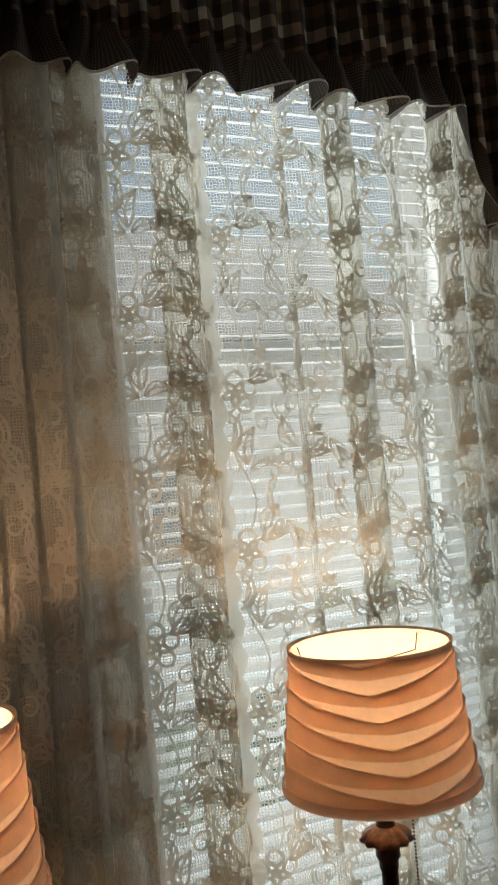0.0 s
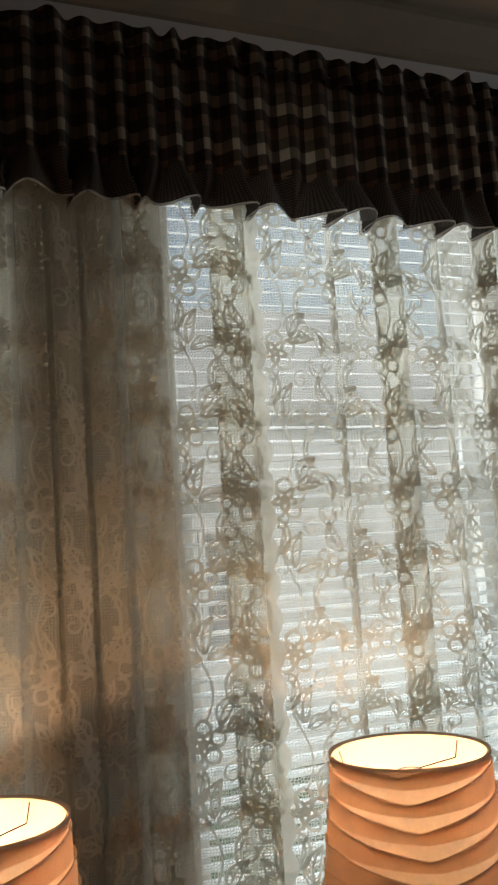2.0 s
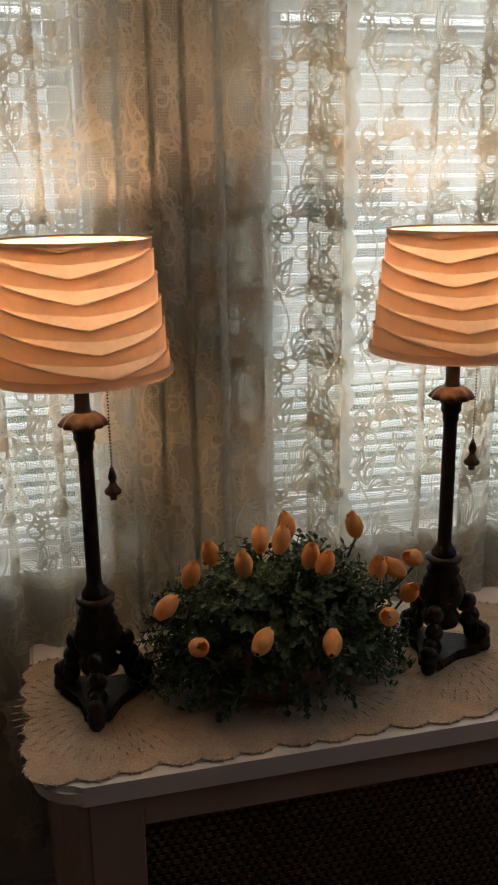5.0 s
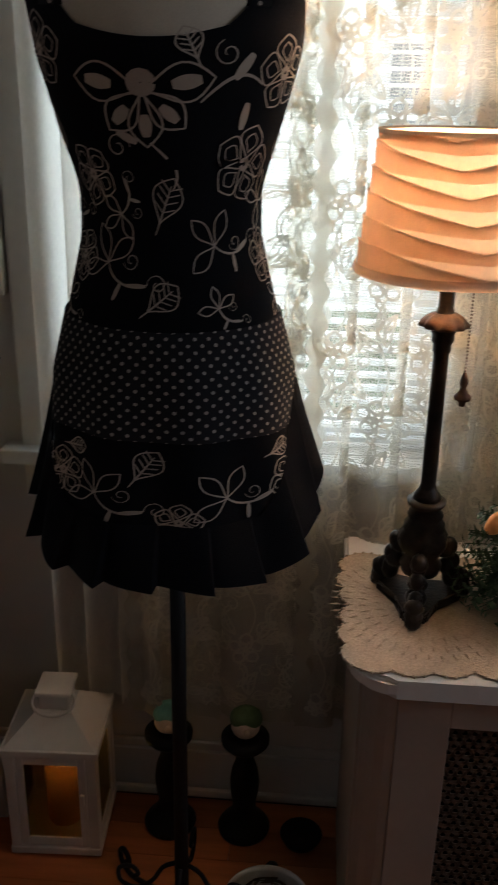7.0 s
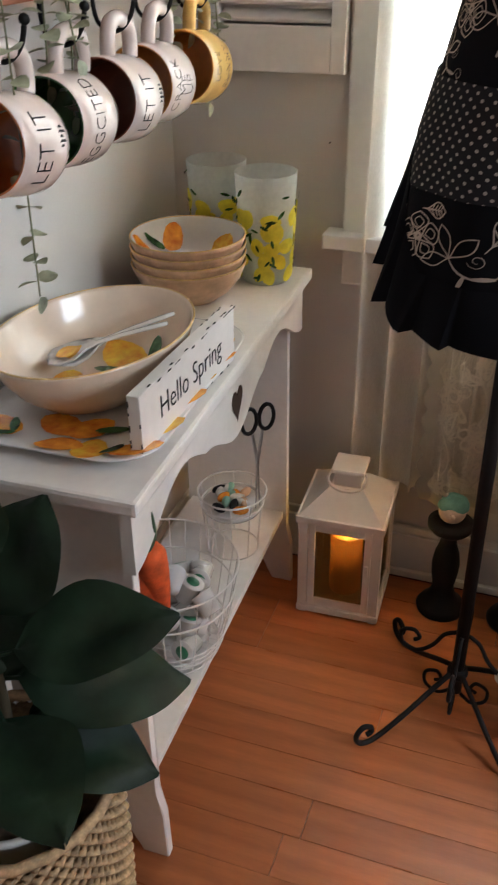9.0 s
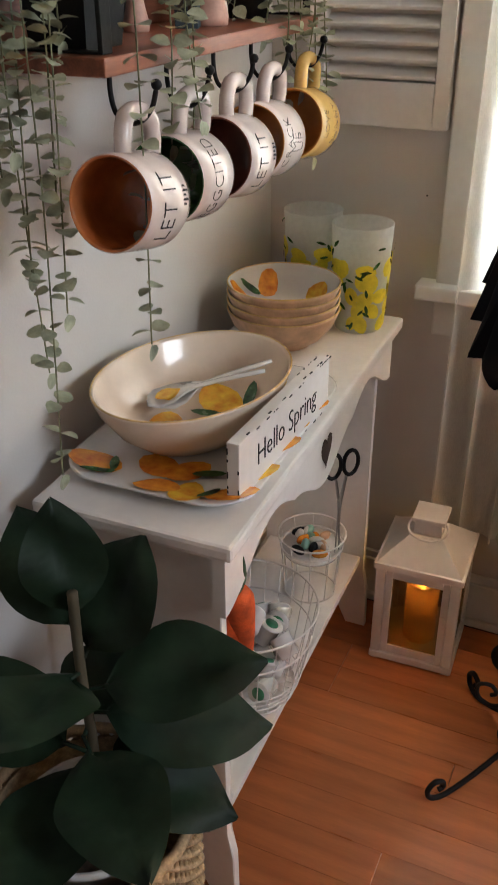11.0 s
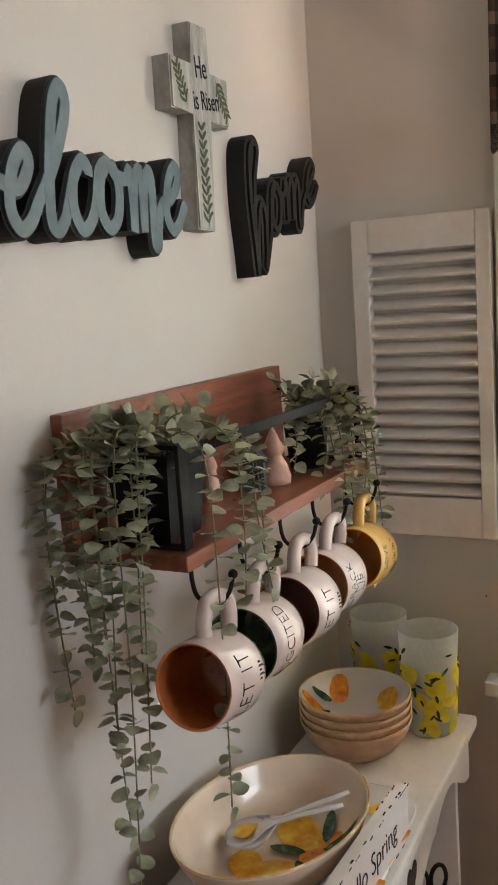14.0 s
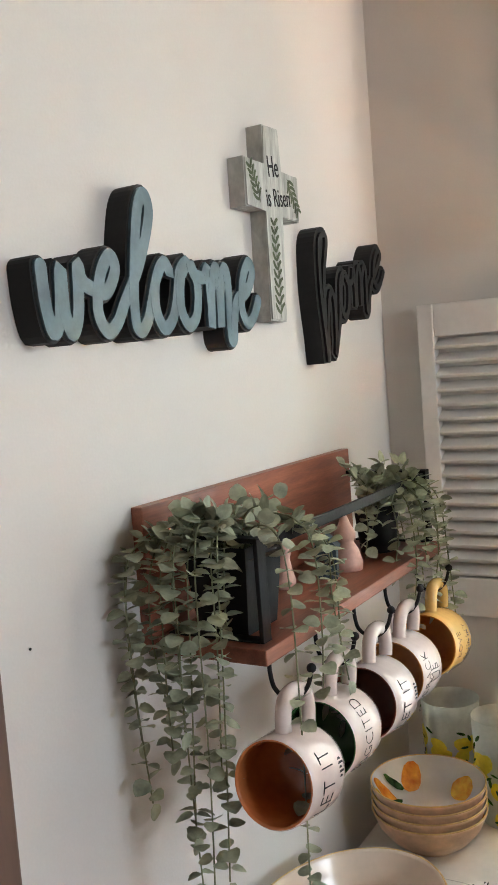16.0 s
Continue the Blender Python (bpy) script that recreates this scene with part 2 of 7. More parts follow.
def lathe(profile, n=32, cap=True, wob=None):
    """A turned body from (radius, height) pairs."""
    bm = bmesh.new()
    rings = []
    for r, z in profile:
        ring = []
        for i in range(n):
            a = 2 * math.pi * i / n
            q = r * (wob(a, z) if wob else 1)
            ring.append(bm.verts.new((q * math.cos(a), q * math.sin(a), z)))
        rings.append(ring)
    for lo, hi in zip(rings, rings[1:]):
        for i in range(n):
            bm.faces.new((lo[i], lo[(i + 1) % n], hi[(i + 1) % n], hi[i]))
    if cap:
        for ring in (rings[0], rings[-1]):
            if (ring[0].co - ring[n // 2].co).length > 1e-5:
                bm.faces.new(ring)
    return bm


def tube(bm, pts, r, n=6, closed=False):
    """A round bar along points; r a number or one for each point."""
    pts = [Vector(p) for p in pts]
    rs = r if isinstance(r, (list, tuple)) else [r] * len(pts)
    rings, up = [], None
    for i, p in enumerate(pts):
        a = pts[(i - 1) % len(pts)] if closed or i else p
        b = pts[(i + 1) % len(pts)] if closed or i < len(pts) - 1 else p
        d = (b - a).normalized()
        if up is None:
            up = d.orthogonal().normalized()
        side = d.cross(up)
        side = (side if side.length > 1e-4 else d.orthogonal()).normalized()
        up = side.cross(d).normalized()
        rings.append([bm.verts.new(p + rs[i] * (math.cos(t) * up + math.sin(t) * side)) for t in (2 * math.pi * k / n for k in range(n))])
    pairs = list(zip(rings, rings[1:])) + ([(rings[-1], rings[0])] if closed else [])
    for lo, hi in pairs:
        for k in range(n):
            bm.faces.new((lo[k], lo[(k + 1) % n], hi[(k + 1) % n], hi[k]))
    if not closed:
        bm.faces.new(rings[0]), bm.faces.new(rings[-1])
    return bm


def spline(pts, steps=8, closed=False):
    """A smooth line through points (Catmull-Rom)."""
    p = [Vector(q) for q in pts]
    n, out = len(p), []
    for i in range(n if closed else n - 1):
        g = (lambda k: p[k % n]) if closed else (lambda k: p[min(max(k, 0), n - 1)])
        a, b, c, d = g(i - 1), g(i), g(i + 1), g(i + 2)
        for s in range(steps):
            t = s / steps
            out.append(0.5 * (2 * b + (c - a) * t + (2 * a - 5 * b + 4 * c - d) * t * t + (3 * b - a - 3 * c + d) * t ** 3))
    return out if closed else out + [p[-1]]


def prism(bm, outline, lo, hi, axis=2):
    """A flat outline given thickness along an axis."""
    def at(q, h):
        return ((h, q[0], q[1]), (q[0], h, q[1]), (q[0], q[1], h))[axis]
    a, b = [bm.verts.new(at(q, lo)) for q in outline], [bm.verts.new(at(q, hi)) for q in outline]
    n = len(a)
    bm.faces.new(a), bm.faces.new(b)
    for i in range(n):
        bm.faces.new((a[i], a[(i + 1) % n], b[(i + 1) % n], b[i]))
    return bm


def ribbon2(line, width, taper=True):
    """Both edges of a flat ribbon along a line in the plane, as pairs."""
    out, n = [], len(line)
    for i in range(n):
        a, b = Vector(line[max(i - 1, 0)]), Vector(line[min(i + 1, n - 1)])
        d = (b - a).to_2d()
        d = d.normalized() if d.length > 1e-9 else Vector((1, 0))
        w = width * (0.45 + 0.55 * math.sin(math.pi * (i + 0.5) / n)) if taper else width
        nn = Vector((-d.y, d.x)) * w / 2
        p = Vector(line[i]).to_2d()
        out.append((p + nn, p - nn))
    return out


# ---- setting ----
WX, EX, SY, TOP = -0.016, 3.4, -5.2, 2.77
W1, W2, WB, WT = (0.44, 1.15), (1.46, 2.19), 0.84, 2.48


def structure(name, bm, material, label, smooth=False):
    return tagged(part(name, bm, material, None, label, smooth), kind="structure", category=name.split("_")[0])


bm = bmesh.new()
for a, b in (((WX, 0, 0), (W1[0], 0.17, TOP)), ((W1[1], 0, 0), (W2[0], 0.17, TOP)), ((W2[1], 0, 0), (EX, 0.17, TOP)),
             ((W1[0], 0, 0), (W1[1], 0.17, WB)), ((W2[0], 0, 0), (W2[1], 0.17, WB)),
             ((W1[0], 0, WT), (W1[1], 0.17, TOP)), ((W2[0], 0, WT), (W2[1], 0.17, TOP))):
    box(bm, a, b)
structure("wall_north", bm, WALL, "beige painted wall with two window openings")
structure("wall_west", boxed((WX - 0.12, SY, 0), (WX, 0.17, TOP)), WALL, "beige painted plaster wall hung with decor")
bm = bmesh.new()
for a, b in (((EX, SY, 0), (EX + 0.12, -1.65, TOP)), ((EX, -0.45, 0), (EX + 0.12, 0.17, TOP)), ((EX, -1.65, 0), (EX + 0.12, -0.45, 1.68)), ((EX, -1.65, 2.58), (EX + 0.12, -0.45, TOP))):
    box(bm, a, b)
structure("wall_east", bm, WALL, "plain beige painted wall with a window opening")
structure("wall_south", boxed((WX - 0.12, SY - 0.12, 0), (EX + 0.12, SY, TOP)), WALL, "plain beige painted wall")
structure("ceiling", boxed((WX - 0.12, SY - 0.12, TOP), (EX + 0.12, 0.17, TOP + 0.1)), CEIL, "tan painted ceiling, darkened in colour for weak bounce light")
structure("subfloor", boxed((WX - 0.12, SY - 0.12, -0.1), (EX + 0.12, 0.17, -0.006)), GAP, "dark gaps under the boards")
bm = bmesh.new()
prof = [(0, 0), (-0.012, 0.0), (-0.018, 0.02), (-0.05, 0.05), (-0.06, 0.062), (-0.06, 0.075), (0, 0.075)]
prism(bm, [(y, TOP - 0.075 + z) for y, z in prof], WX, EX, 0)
# The cornice shares the ceiling's darkened colour to look shaded.
structure("cornice", bm, CEIL, "tan moulded cornice under the ceiling, shade put into its colour")


def baseboard(name, a, b, dx, dy):
    bm = bmesh.new()
    box(bm, a, (b[0], b[1], 0.115), 0.002)
    box(bm, (a[0], a[1], 0.1155), (b[0] - dx * 0.006, b[1] - dy * 0.006, 0.135), 0.004)
    return structure(name, bm, TRIM, "white painted wooden baseboard")


bm = bmesh.new()
box(bm, (WX, -0.016, 0), (EX, 0, 0.115), 0.002), box(bm, (WX, -0.010, 0.1155), (EX, 0, 0.137), 0.004), box(bm, (WX, -0.03, 0), (EX, -0.0165, 0.02), 0.006)
structure("baseboard", bm, TRIM, "white painted wooden baseboard under the windows")
bm = bmesh.new()
box(bm, (WX, SY, 0), (WX + 0.016, -0.017, 0.115), 0.002), box(bm, (WX, SY, 0.1155), (WX + 0.010, -0.017, 0.137), 0.004)
structure("baseboard", bm, TRIM, "white painted wooden baseboard behind the bench")
structure("door_casing", boxed((WX, -1.30, 0), (WX + 0.022, -1.155, 2.10), 0.004), DARKTRIM, "brown stained wooden door casing on the wall")


def window(name, x0, x1):
    w = thing(name, ((x0 + x1) / 2, 0, WB), "white double-hung window behind lace curtains", "window", kind="structure")
    h, t = (x1 - x0) / 2, WT - WB
    for n, a, b in (("casing", (-h - 0.085, -0.02, -0.03), (-h, 0.0, t + 0.085)), ("casing", (h, -0.02, -0.03), (h + 0.085, 0.0, t + 0.085)),
                    ("head_casing", (-h, -0.022, t), (h, 0.0, t + 0.085)),
                    ("window_sill", (-h - 0.12, -0.052, -0.032), (h + 0.12, 0.06, -0.002)),
                    ("apron", (-h - 0.085, -0.018, -0.115), (h + 0.085, 0.0, -0.034)),
                    ("jamb", (-h, 0.0, 0), (-h + 0.015, 0.165, t)), ("jamb", (h - 0.015, 0.0, 0), (h, 0.165, t))):
        part(n, boxed(a, b, 0.004), TRIM, w)
    mid = 0.985
    for z0, z1, y in ((0.0, mid + 0.02, 0.085), (mid - 0.02, t, 0.125)):
        bm = bmesh.new()
        for a, b in (((-h + 0.016, y, z0), (-h + 0.056, y + 0.035, z1)), ((h - 0.056, y, z0), (h - 0.016, y + 0.035, z1)),
                     ((-h + 0.056, y, z0), (h - 0.056, y + 0.035, z0 + 0.045)), ((-h + 0.056, y, z1 - 0.04), (h - 0.056, y + 0.035, z1))):
            box(bm, a, b)
        f = part("sash", bm, TRIM, w)
        p = part("pane", boxed((-h + 0.056, y + 0.015, z0 + 0.045), (h - 0.056, y + 0.018, z1 - 0.04)), PANE, f, "clear glass")
        p.visible_shadow = False
    return w


window("window_1", *W1)
window("window_2", *W2)


def blind(x0, x1):
    b = thing("window_blind", ((x0 + x1) / 2, 0.045, WB), "white slatted mini blind lowered with open slats", "blind", "window blinds")
    h = (x1 - x0) / 2 - 0.02
    part("headrail", boxed((-h, -0.014, 1.60), (h, 0.014, 1.635), 0.003), SLAT, b)
    part("bottom_rail", boxed((-h, -0.012, 0.012), (h, 0.012, 0.024), 0.003), SLAT, b)
    bm = bmesh.new()
    tilt = radians(16)
    prof = [(-0.0125, 0), (-0.006, 0.0018), (0, 0.0024), (0.006, 0.0018), (0.0125, 0)]
    prof = [(y * math.cos(tilt) - z * math.sin(tilt), y * math.sin(tilt) + z * math.cos(tilt)) for y, z in prof]
    rows = [[bm.verts.new((x, y, z)) for y, z in prof] for x in (-h, h)]
    for i in range(4):
        bm.faces.new((rows[0][i], rows[0][i + 1], rows[1][i + 1], rows[1][i]))
    first = part("slat", bm, SLAT, b, smooth=True)
    first.location.z = 0.045
    for i in range(1, 61):
        s = new("slat", first.data)
        s.parent = b
        s.location.z = 0.045 + 0.0255 * i
    for x in (-h * 0.72, 0, h * 0.72):
        for y in (-0.0135, 0.0135):
            part("ladder_cord", tube(bmesh.new(), [(x, y, 0.02), (x, y, 1.60)], 0.0009, 4), CORD, b)
    return b


blind(*W1)
blind(*W2)


# ---- outside ----
GRASS = mat("lawn_grass", (0.07, 0.12, 0.035), 0.95, var=0.3, scale=1.2, grain=0.2, gscale=30)
SIDING = mat("house_siding", (0.74, 0.75, 0.76), 0.6, var=0.05, scale=0.6)
ROOFING = mat("roof_shingle", (0.30, 0.29, 0.30), 0.9, var=0.2, scale=3, gscale=14, grain=0.15)
DRIVE = mat("concrete_drive", (0.50, 0.49, 0.47), 0.9, var=0.12, scale=1.5, gscale=20)
DARKGL = mat("dark_glass", (0.20, 0.22, 0.24), 0.1, bump=0)
structure("ground", boxed((-300, 0.4, -1.1), (300, 600, -1.0)), GRASS, "green lawn outside reaching the horizon")
structure("driveway", boxed((-6, 2.2, -1.0), (10, 5.2, -0.985)), DRIVE, "pale concrete driveway outside")
house = thing("house", (2.6, 9.0, -1.0), "white sided neighbour house with grey roof", "house")
bm = bmesh.new()
for i in range(22):
    box(bm, (-6, 0.012 * (i % 2 == 0), 0.2 * i), (6, 5, 0.2 * i + 0.195))
part("wall", bm, SIDING, house)
bm = bmesh.new()
prism(bm, [(-0.5, 4.35), (2.5, 6.3), (5.5, 4.35), (5.5, 4.5), (2.5, 6.5), (-0.5, 4.5)], -6.4, 6.4, 0)
part("roof", bm, ROOFING, house)
for x in (-3.6, -0.6, 2.4):
    f = part("window", boxed((x - 0.5, -0.03, 1.5), (x + 0.5, 0.02, 3.0), 0.02), SIDING, house)
    part("pane", boxed((x - 0.42, -0.04, 1.58), (x + 0.42, -0.031, 2.92)), DARKGL, f)


# ---- lace curtains ----
def flower(c, r, n=6, turn=0.0):
    """Outlined petals round a disc, as ribbons."""
    out = []
    for k in range(n):
        a = turn + 2 * math.pi * k / n
        d, e = Vector((math.cos(a), math.sin(a))), Vector((-math.sin(a), math.cos(a)))
        out.append(([c + d * r * (0.28 + 0.72 * t) + e * r * 0.33 * math.sin(math.pi * t) ** 0.7 for t in [i / 8 for i in range(9)]]
                    + [c + d * r * (0.28 + 0.72 * t) - e * r * 0.33 * math.sin(math.pi * t) ** 0.7 for t in [1 - i / 8 for i in range(1, 9)]], r * 0.15, False))
    out.append(([c + Vector((math.cos(a), math.sin(a))) * r * 0.13 for a in [2 * math.pi * i / 8 for i in range(9)]], r * 0.2, False))
    return out


def leaf2(p, a, length, width):
    """One filled leaf: a ribbon that swells."""
    d = Vector((math.cos(a), math.sin(a)))
    e = Vector((-d.y, d.x))
    line = [p + d * length * t + e * length * 0.12 * math.sin(math.pi * t) for t in (0, 0.2, 0.4, 0.6, 0.8, 1)]
    return (line, width, True)


def scroll(p, a, r, turns=1.3, sign=1):
    line = []
    for i in range(18):
        t = i / 17
        rr, th = r * (1 - 0.8 * t), a + sign * 2 * math.pi * turns * t
        line.append(p + Vector((math.cos(th), math.sin(th))) * rr)
    return (line, r * 0.22, True)


def feather(p, a, length, n, wide):
    """A curved leaf drawn as its outline and slanting ribs."""
    d = Vector((math.cos(a), math.sin(a)))
    e = Vector((-d.y, d.x))
    spine = [p + d * length * t + e * length * 0.16 * math.sin(math.pi * t) for t in [i / 8 for i in range(9)]]
    out = [(spine, wide * 0.16, False)]
    for sg in (1, -1):
        out.append(([q + e * sg * wide * 0.5 * math.sin(math.pi * (i / 8) ** 0.8) for i, q in enumerate(spine)], wide * 0.17, False))
    for k in range(1, n):
        q = spine[int(8 * k / n)]
        w = wide * 0.5 * math.sin(math.pi * k / n)
        out += [([q, q + d * w * 0.7 + e * sg * w * 0.9], wide * 0.11, False) for sg in (1, -1)]
    return out


def comb(c, r, turn):
    """A crescent with rungs, like a small ladder bent round."""
    ring = [turn + 0.2 + 3.6 * i / 12 for i in range(13)]
    V = lambda a, q: c + Vector((math.cos(a) * 0.62, math.sin(a))) * q
    out = [([V(a, r) for a in ring], r * 0.16, False), ([V(a, r * 0.58) for a in ring], r * 0.13, False)]
    out += [([V(a, r * 0.58), V(a, r)], r * 0.09, False) for a in ring[1:-1:2]]
    return out


def lace_cell(o):
    """The woven repeat of the lace: roses, ribbed leaves, bent ladders and a trailing stem."""
    V = lambda x, y: o + Vector((x, y)) * 0.86
    out = flower(V(0.045, 0.055), 0.036, 5, 0.3) + flower(V(0.045, 0.055), 0.019, 5, 0.9) + flower(V(0.122, 0.215), 0.026, 5, 0.4)
    for x, y, a, ln, w in ((0.075, 0.085, 0.9, 0.055, 0.024), (0.070, 0.075, 0.1, 0.050, 0.022), (0.020, 0.095, 2.0, 0.055, 0.024), (0.050, 0.205, 2.6, 0.050, 0.022),
                           (0.055, 0.215, 1.3, 0.060, 0.025), (0.060, 0.205, 0.2, 0.045, 0.020), (0.128, 0.105, 5.0, 0.050, 0.022), (0.120, 0.110, 3.9, 0.045, 0.020)):
        out += feather(V(x, y), a, ln, 5, w)
    out += comb(V(0.112, 0.150), 0.030, 1.2) + comb(V(0.030, 0.275), 0.028, 4.2) + comb(V(0.135, 0.030), 0.024, 2.4)
    out.append(([V(0.050 + 0.016 * math.sin(2 * math.pi * i / 14), 0.09 + 0.22 * i / 14) for i in range(15)], 0.0032, False))
    out += [scroll(V(0.095, 0.290), 0.5, 0.018), scroll(V(0.010, 0.175), 2.5, 0.017, 1.2, -1)]
    return out


def curtain(x0, x1, z0, z1, y0, seed, scallop, label, folds):
    """A net panel hung nearly flat, laid in flat threefold pleats at the given stretches."""
    path, back = [(x0, 0.0)], 0.010
    for fa, fb in folds:
        path += [(fb, -back), (fb + 0.002, -back * 0.6), (fa, 0.0), (fa - 0.002, back * 0.5), (fb, back)]
    path.append((x1, 0.0))
    flat = []
    for (ax, ay), (bx, by) in zip(path, path[1:]):
        k = max(1, int(math.hypot(bx - ax, by - ay) / 0.0025))
        flat += [(ax + (bx - ax) * i / k, ay + (by - ay) * i / k) for i in range(k)]
    flat = np.array(flat + [(x1, 0.0)])
    soft = np.pad(flat, ((4, 4), (0, 0)), "edge")
    for _ in range(2):
        soft[2:-2] = sum(soft[i:len(soft) - 4 + i] for i in range(5)) / 5
    flat = soft[4:-4]
    n = len(flat) - 1
    lay, deep = [float(v) for v in flat[:, 0]], [float(v) for v in flat[:, 1]]

    def fold(i, z):
        k = (z1 - z) / (z1 - z0)
        x = lay[i]
        return y0 + deep[i] * (0.9 + 0.5 * k) - (0.006 * math.sin(38 * x + seed) + 0.004 * math.sin(83 * x + 2 * seed)) * (0.5 + 0.7 * k) - 0.005 * math.sin(2.6 * z + 9 * x)
    s = [0.0]
    for i in range(n):
        s.append(s[-1] + math.hypot(lay[i + 1] - lay[i], deep[i + 1] - deep[i]))
    width = s[-1]

    def on(q, off=0.0):
        """From the flat cloth to its place in the folds."""
        u = min(max(q[0], 0), width - 1e-6)
        i = int(np.searchsorted(s, u, side="right")) - 1
        i = min(i, n - 1)
        t = (u - s[i]) / max(s[i + 1] - s[i], 1e-9)
        return Vector((lay[i] + t * (lay[i + 1] - lay[i]), fold(i, q[1]) * (1 - t) + fold(i + 1, q[1]) * t - off, q[1]))
    c = thing("lace_curtain", ((x0 + x1) / 2, y0, z0), label, "curtain", "lace curtains")
    base = Vector(((x0 + x1) / 2, y0, z0))
    bm = bmesh.new()
    uvl = bm.loops.layers.uv.new("UVMap")
    zs = [z0 + (z1 - z0) * j / 24 for j in range(25)]
    grid = [[(bm.verts.new(Vector((lay[i], fold(i, z), z)) - base), (s[i], z)) for z in zs] for i in range(n + 1)]
    for i in range(n):
        for j in range(24):
            q = (grid[i][j], grid[i + 1][j], grid[i + 1][j + 1], grid[i][j + 1])
            f = bm.faces.new([v for v, _ in q])
            for lp, (_, uv) in zip(f.loops, q):
                lp[uvl].uv = uv
    part("net_panel", bm, LACE, c, "open knotted net", True, fix=False)
    bm = bmesh.new()
    verts = []
    cols, rows = int(width / 0.122) + 1, int((z1 - z0) / 0.25) + 2
    for ci in range(cols):
        for ri in range(rows):
            for line, w, taper in lace_cell(Vector((ci * 0.122, z0 + ri * 0.25 - (0.125 if ci % 2 else 0)))):
                if not all(0.004 < q[0] < width - 0.004 and z0 < q[1] < z1 for q in line):
                    continue
                last = None
                for a, b in ribbon2(line, w, taper):
                    pr = (bm.verts.new(on(a, 0.0012) - base), bm.verts.new(on(b, 0.0012) - base))
                    if last:
                        bm.faces.new((last[0], last[1], pr[1], pr[0]))
                    last = pr
    part("lace_pattern", bm, MOTIF, c, "woven flowers and leaves", True, fix=False)
    for side in scallop:
        bm = bmesh.new()
        k, last = int((z1 - z0) / 0.006), None
        for j in range(k + 1):
            z = z0 + (z1 - z0) * j / k
            inn = 0.022 + 0.006 * math.sin(z * 2 * math.pi / 0.055)
            a = on((0.001 if side < 0 else width - 0.001, z), 0.002) + Vector((side * 0.012 * abs(math.sin(z * math.pi / 0.055)), 0, 0))
            b = on((inn if side < 0 else width - inn, z), 0.002)
            pr = (bm.verts.new(a - base), bm.verts.new(b - base))
            if last:
                bm.faces.new((last[0], last[1], pr[1], pr[0]))
            last = pr
        part("scalloped_edge", bm, HEM, c, "scalloped lace border", True, fix=False)
    for zz, hh in ((z0 + 0.001, 0.028),):
        bm, last = bmesh.new(), None
        for i in range(0, n + 1, 2):
            a, b = Vector((lay[i], fold(i, zz) - 0.002, zz)), Vector((lay[i], fold(i, zz + hh) - 0.002, zz + hh))
            pr = (bm.verts.new(a - base), bm.verts.new(b - base))
            if last:
                bm.faces.new((last[0], last[1], pr[1], pr[0]))
            last = pr
        part("bottom_hem", bm, HEM, c, "", True, fix=False)
    return c


curtain(0.565, 0.93, 0.27, 2.54, -0.078, 3, (-1, 1), "cream lace curtain panel hanging beside the corner window",
        ((0.605, 0.635), (0.70, 0.755), (0.855, 0.90)))
curtain(0.905, 1.60, 0.27, 2.54, -0.085, 5, (-1, 1), "cream lace curtain panel with scalloped edge between the windows",
        ((0.965, 0.985), (1.055, 1.075), (1.145, 1.19), (1.20, 1.245), (1.255, 1.30), (1.31, 1.355), (1.369, 1.435), (1.516, 1.578)))
curtain(1.585, 2.34, 0.27, 2.54, -0.075, 8, (1,), "cream lace curtain panel over the far window",
        ((1.742, 1.754), (1.831, 1.898), (1.964, 1.978), (2.06, 2.105), (2.12, 2.17), (2.18, 2.23), (2.24, 2.29)))


def voile_curtain(x0, x1, y0, seed, label):
    """A plain sheer panel in soft upright folds, behind the lace."""
    z0, z1 = 0.275, 2.53
    c = thing("voile_curtain", ((x0 + x1) / 2, y0, z0), label, "curtain", "voile curtains")
    bm = bmesh.new()
    n, m = int((x1 - x0) / 0.003), 20
    grid = []
    for i in range(n + 1):
        x = x0 + (x1 - x0) * i / n
        col = []
        for j in range(m + 1):
            z = z0 + (z1 - z0) * j / m
            k = 1.25 - 0.5 * j / m
            ph = x * 2 * math.pi / 0.058 + 1.1 * math.sin(17 * x + seed) + 0.25 * math.sin(2 * z + seed)
            col.append(bm.verts.new((x + 0.012 * k * math.cos(ph) - (x0 + x1) / 2, -0.015 * k * math.sin(ph) - 0.003 * math.sin(3 * z), z - z0)))
        grid.append(col)
    for i in range(n):
        for j in range(m):
            bm.faces.new((grid[i][j], grid[i + 1][j], grid[i + 1][j + 1], grid[i][j + 1]))
    part("sheer_panel", bm, VOILE, c, "", True, fix=False)
    return c


voile_curtain(0.405, 0.735, -0.048, 1, "plain cream voile curtain under the lace beside the corner window")
voile_curtain(1.165, 1.385, -0.050, 4, "plain cream voile curtain under the lace between the windows")


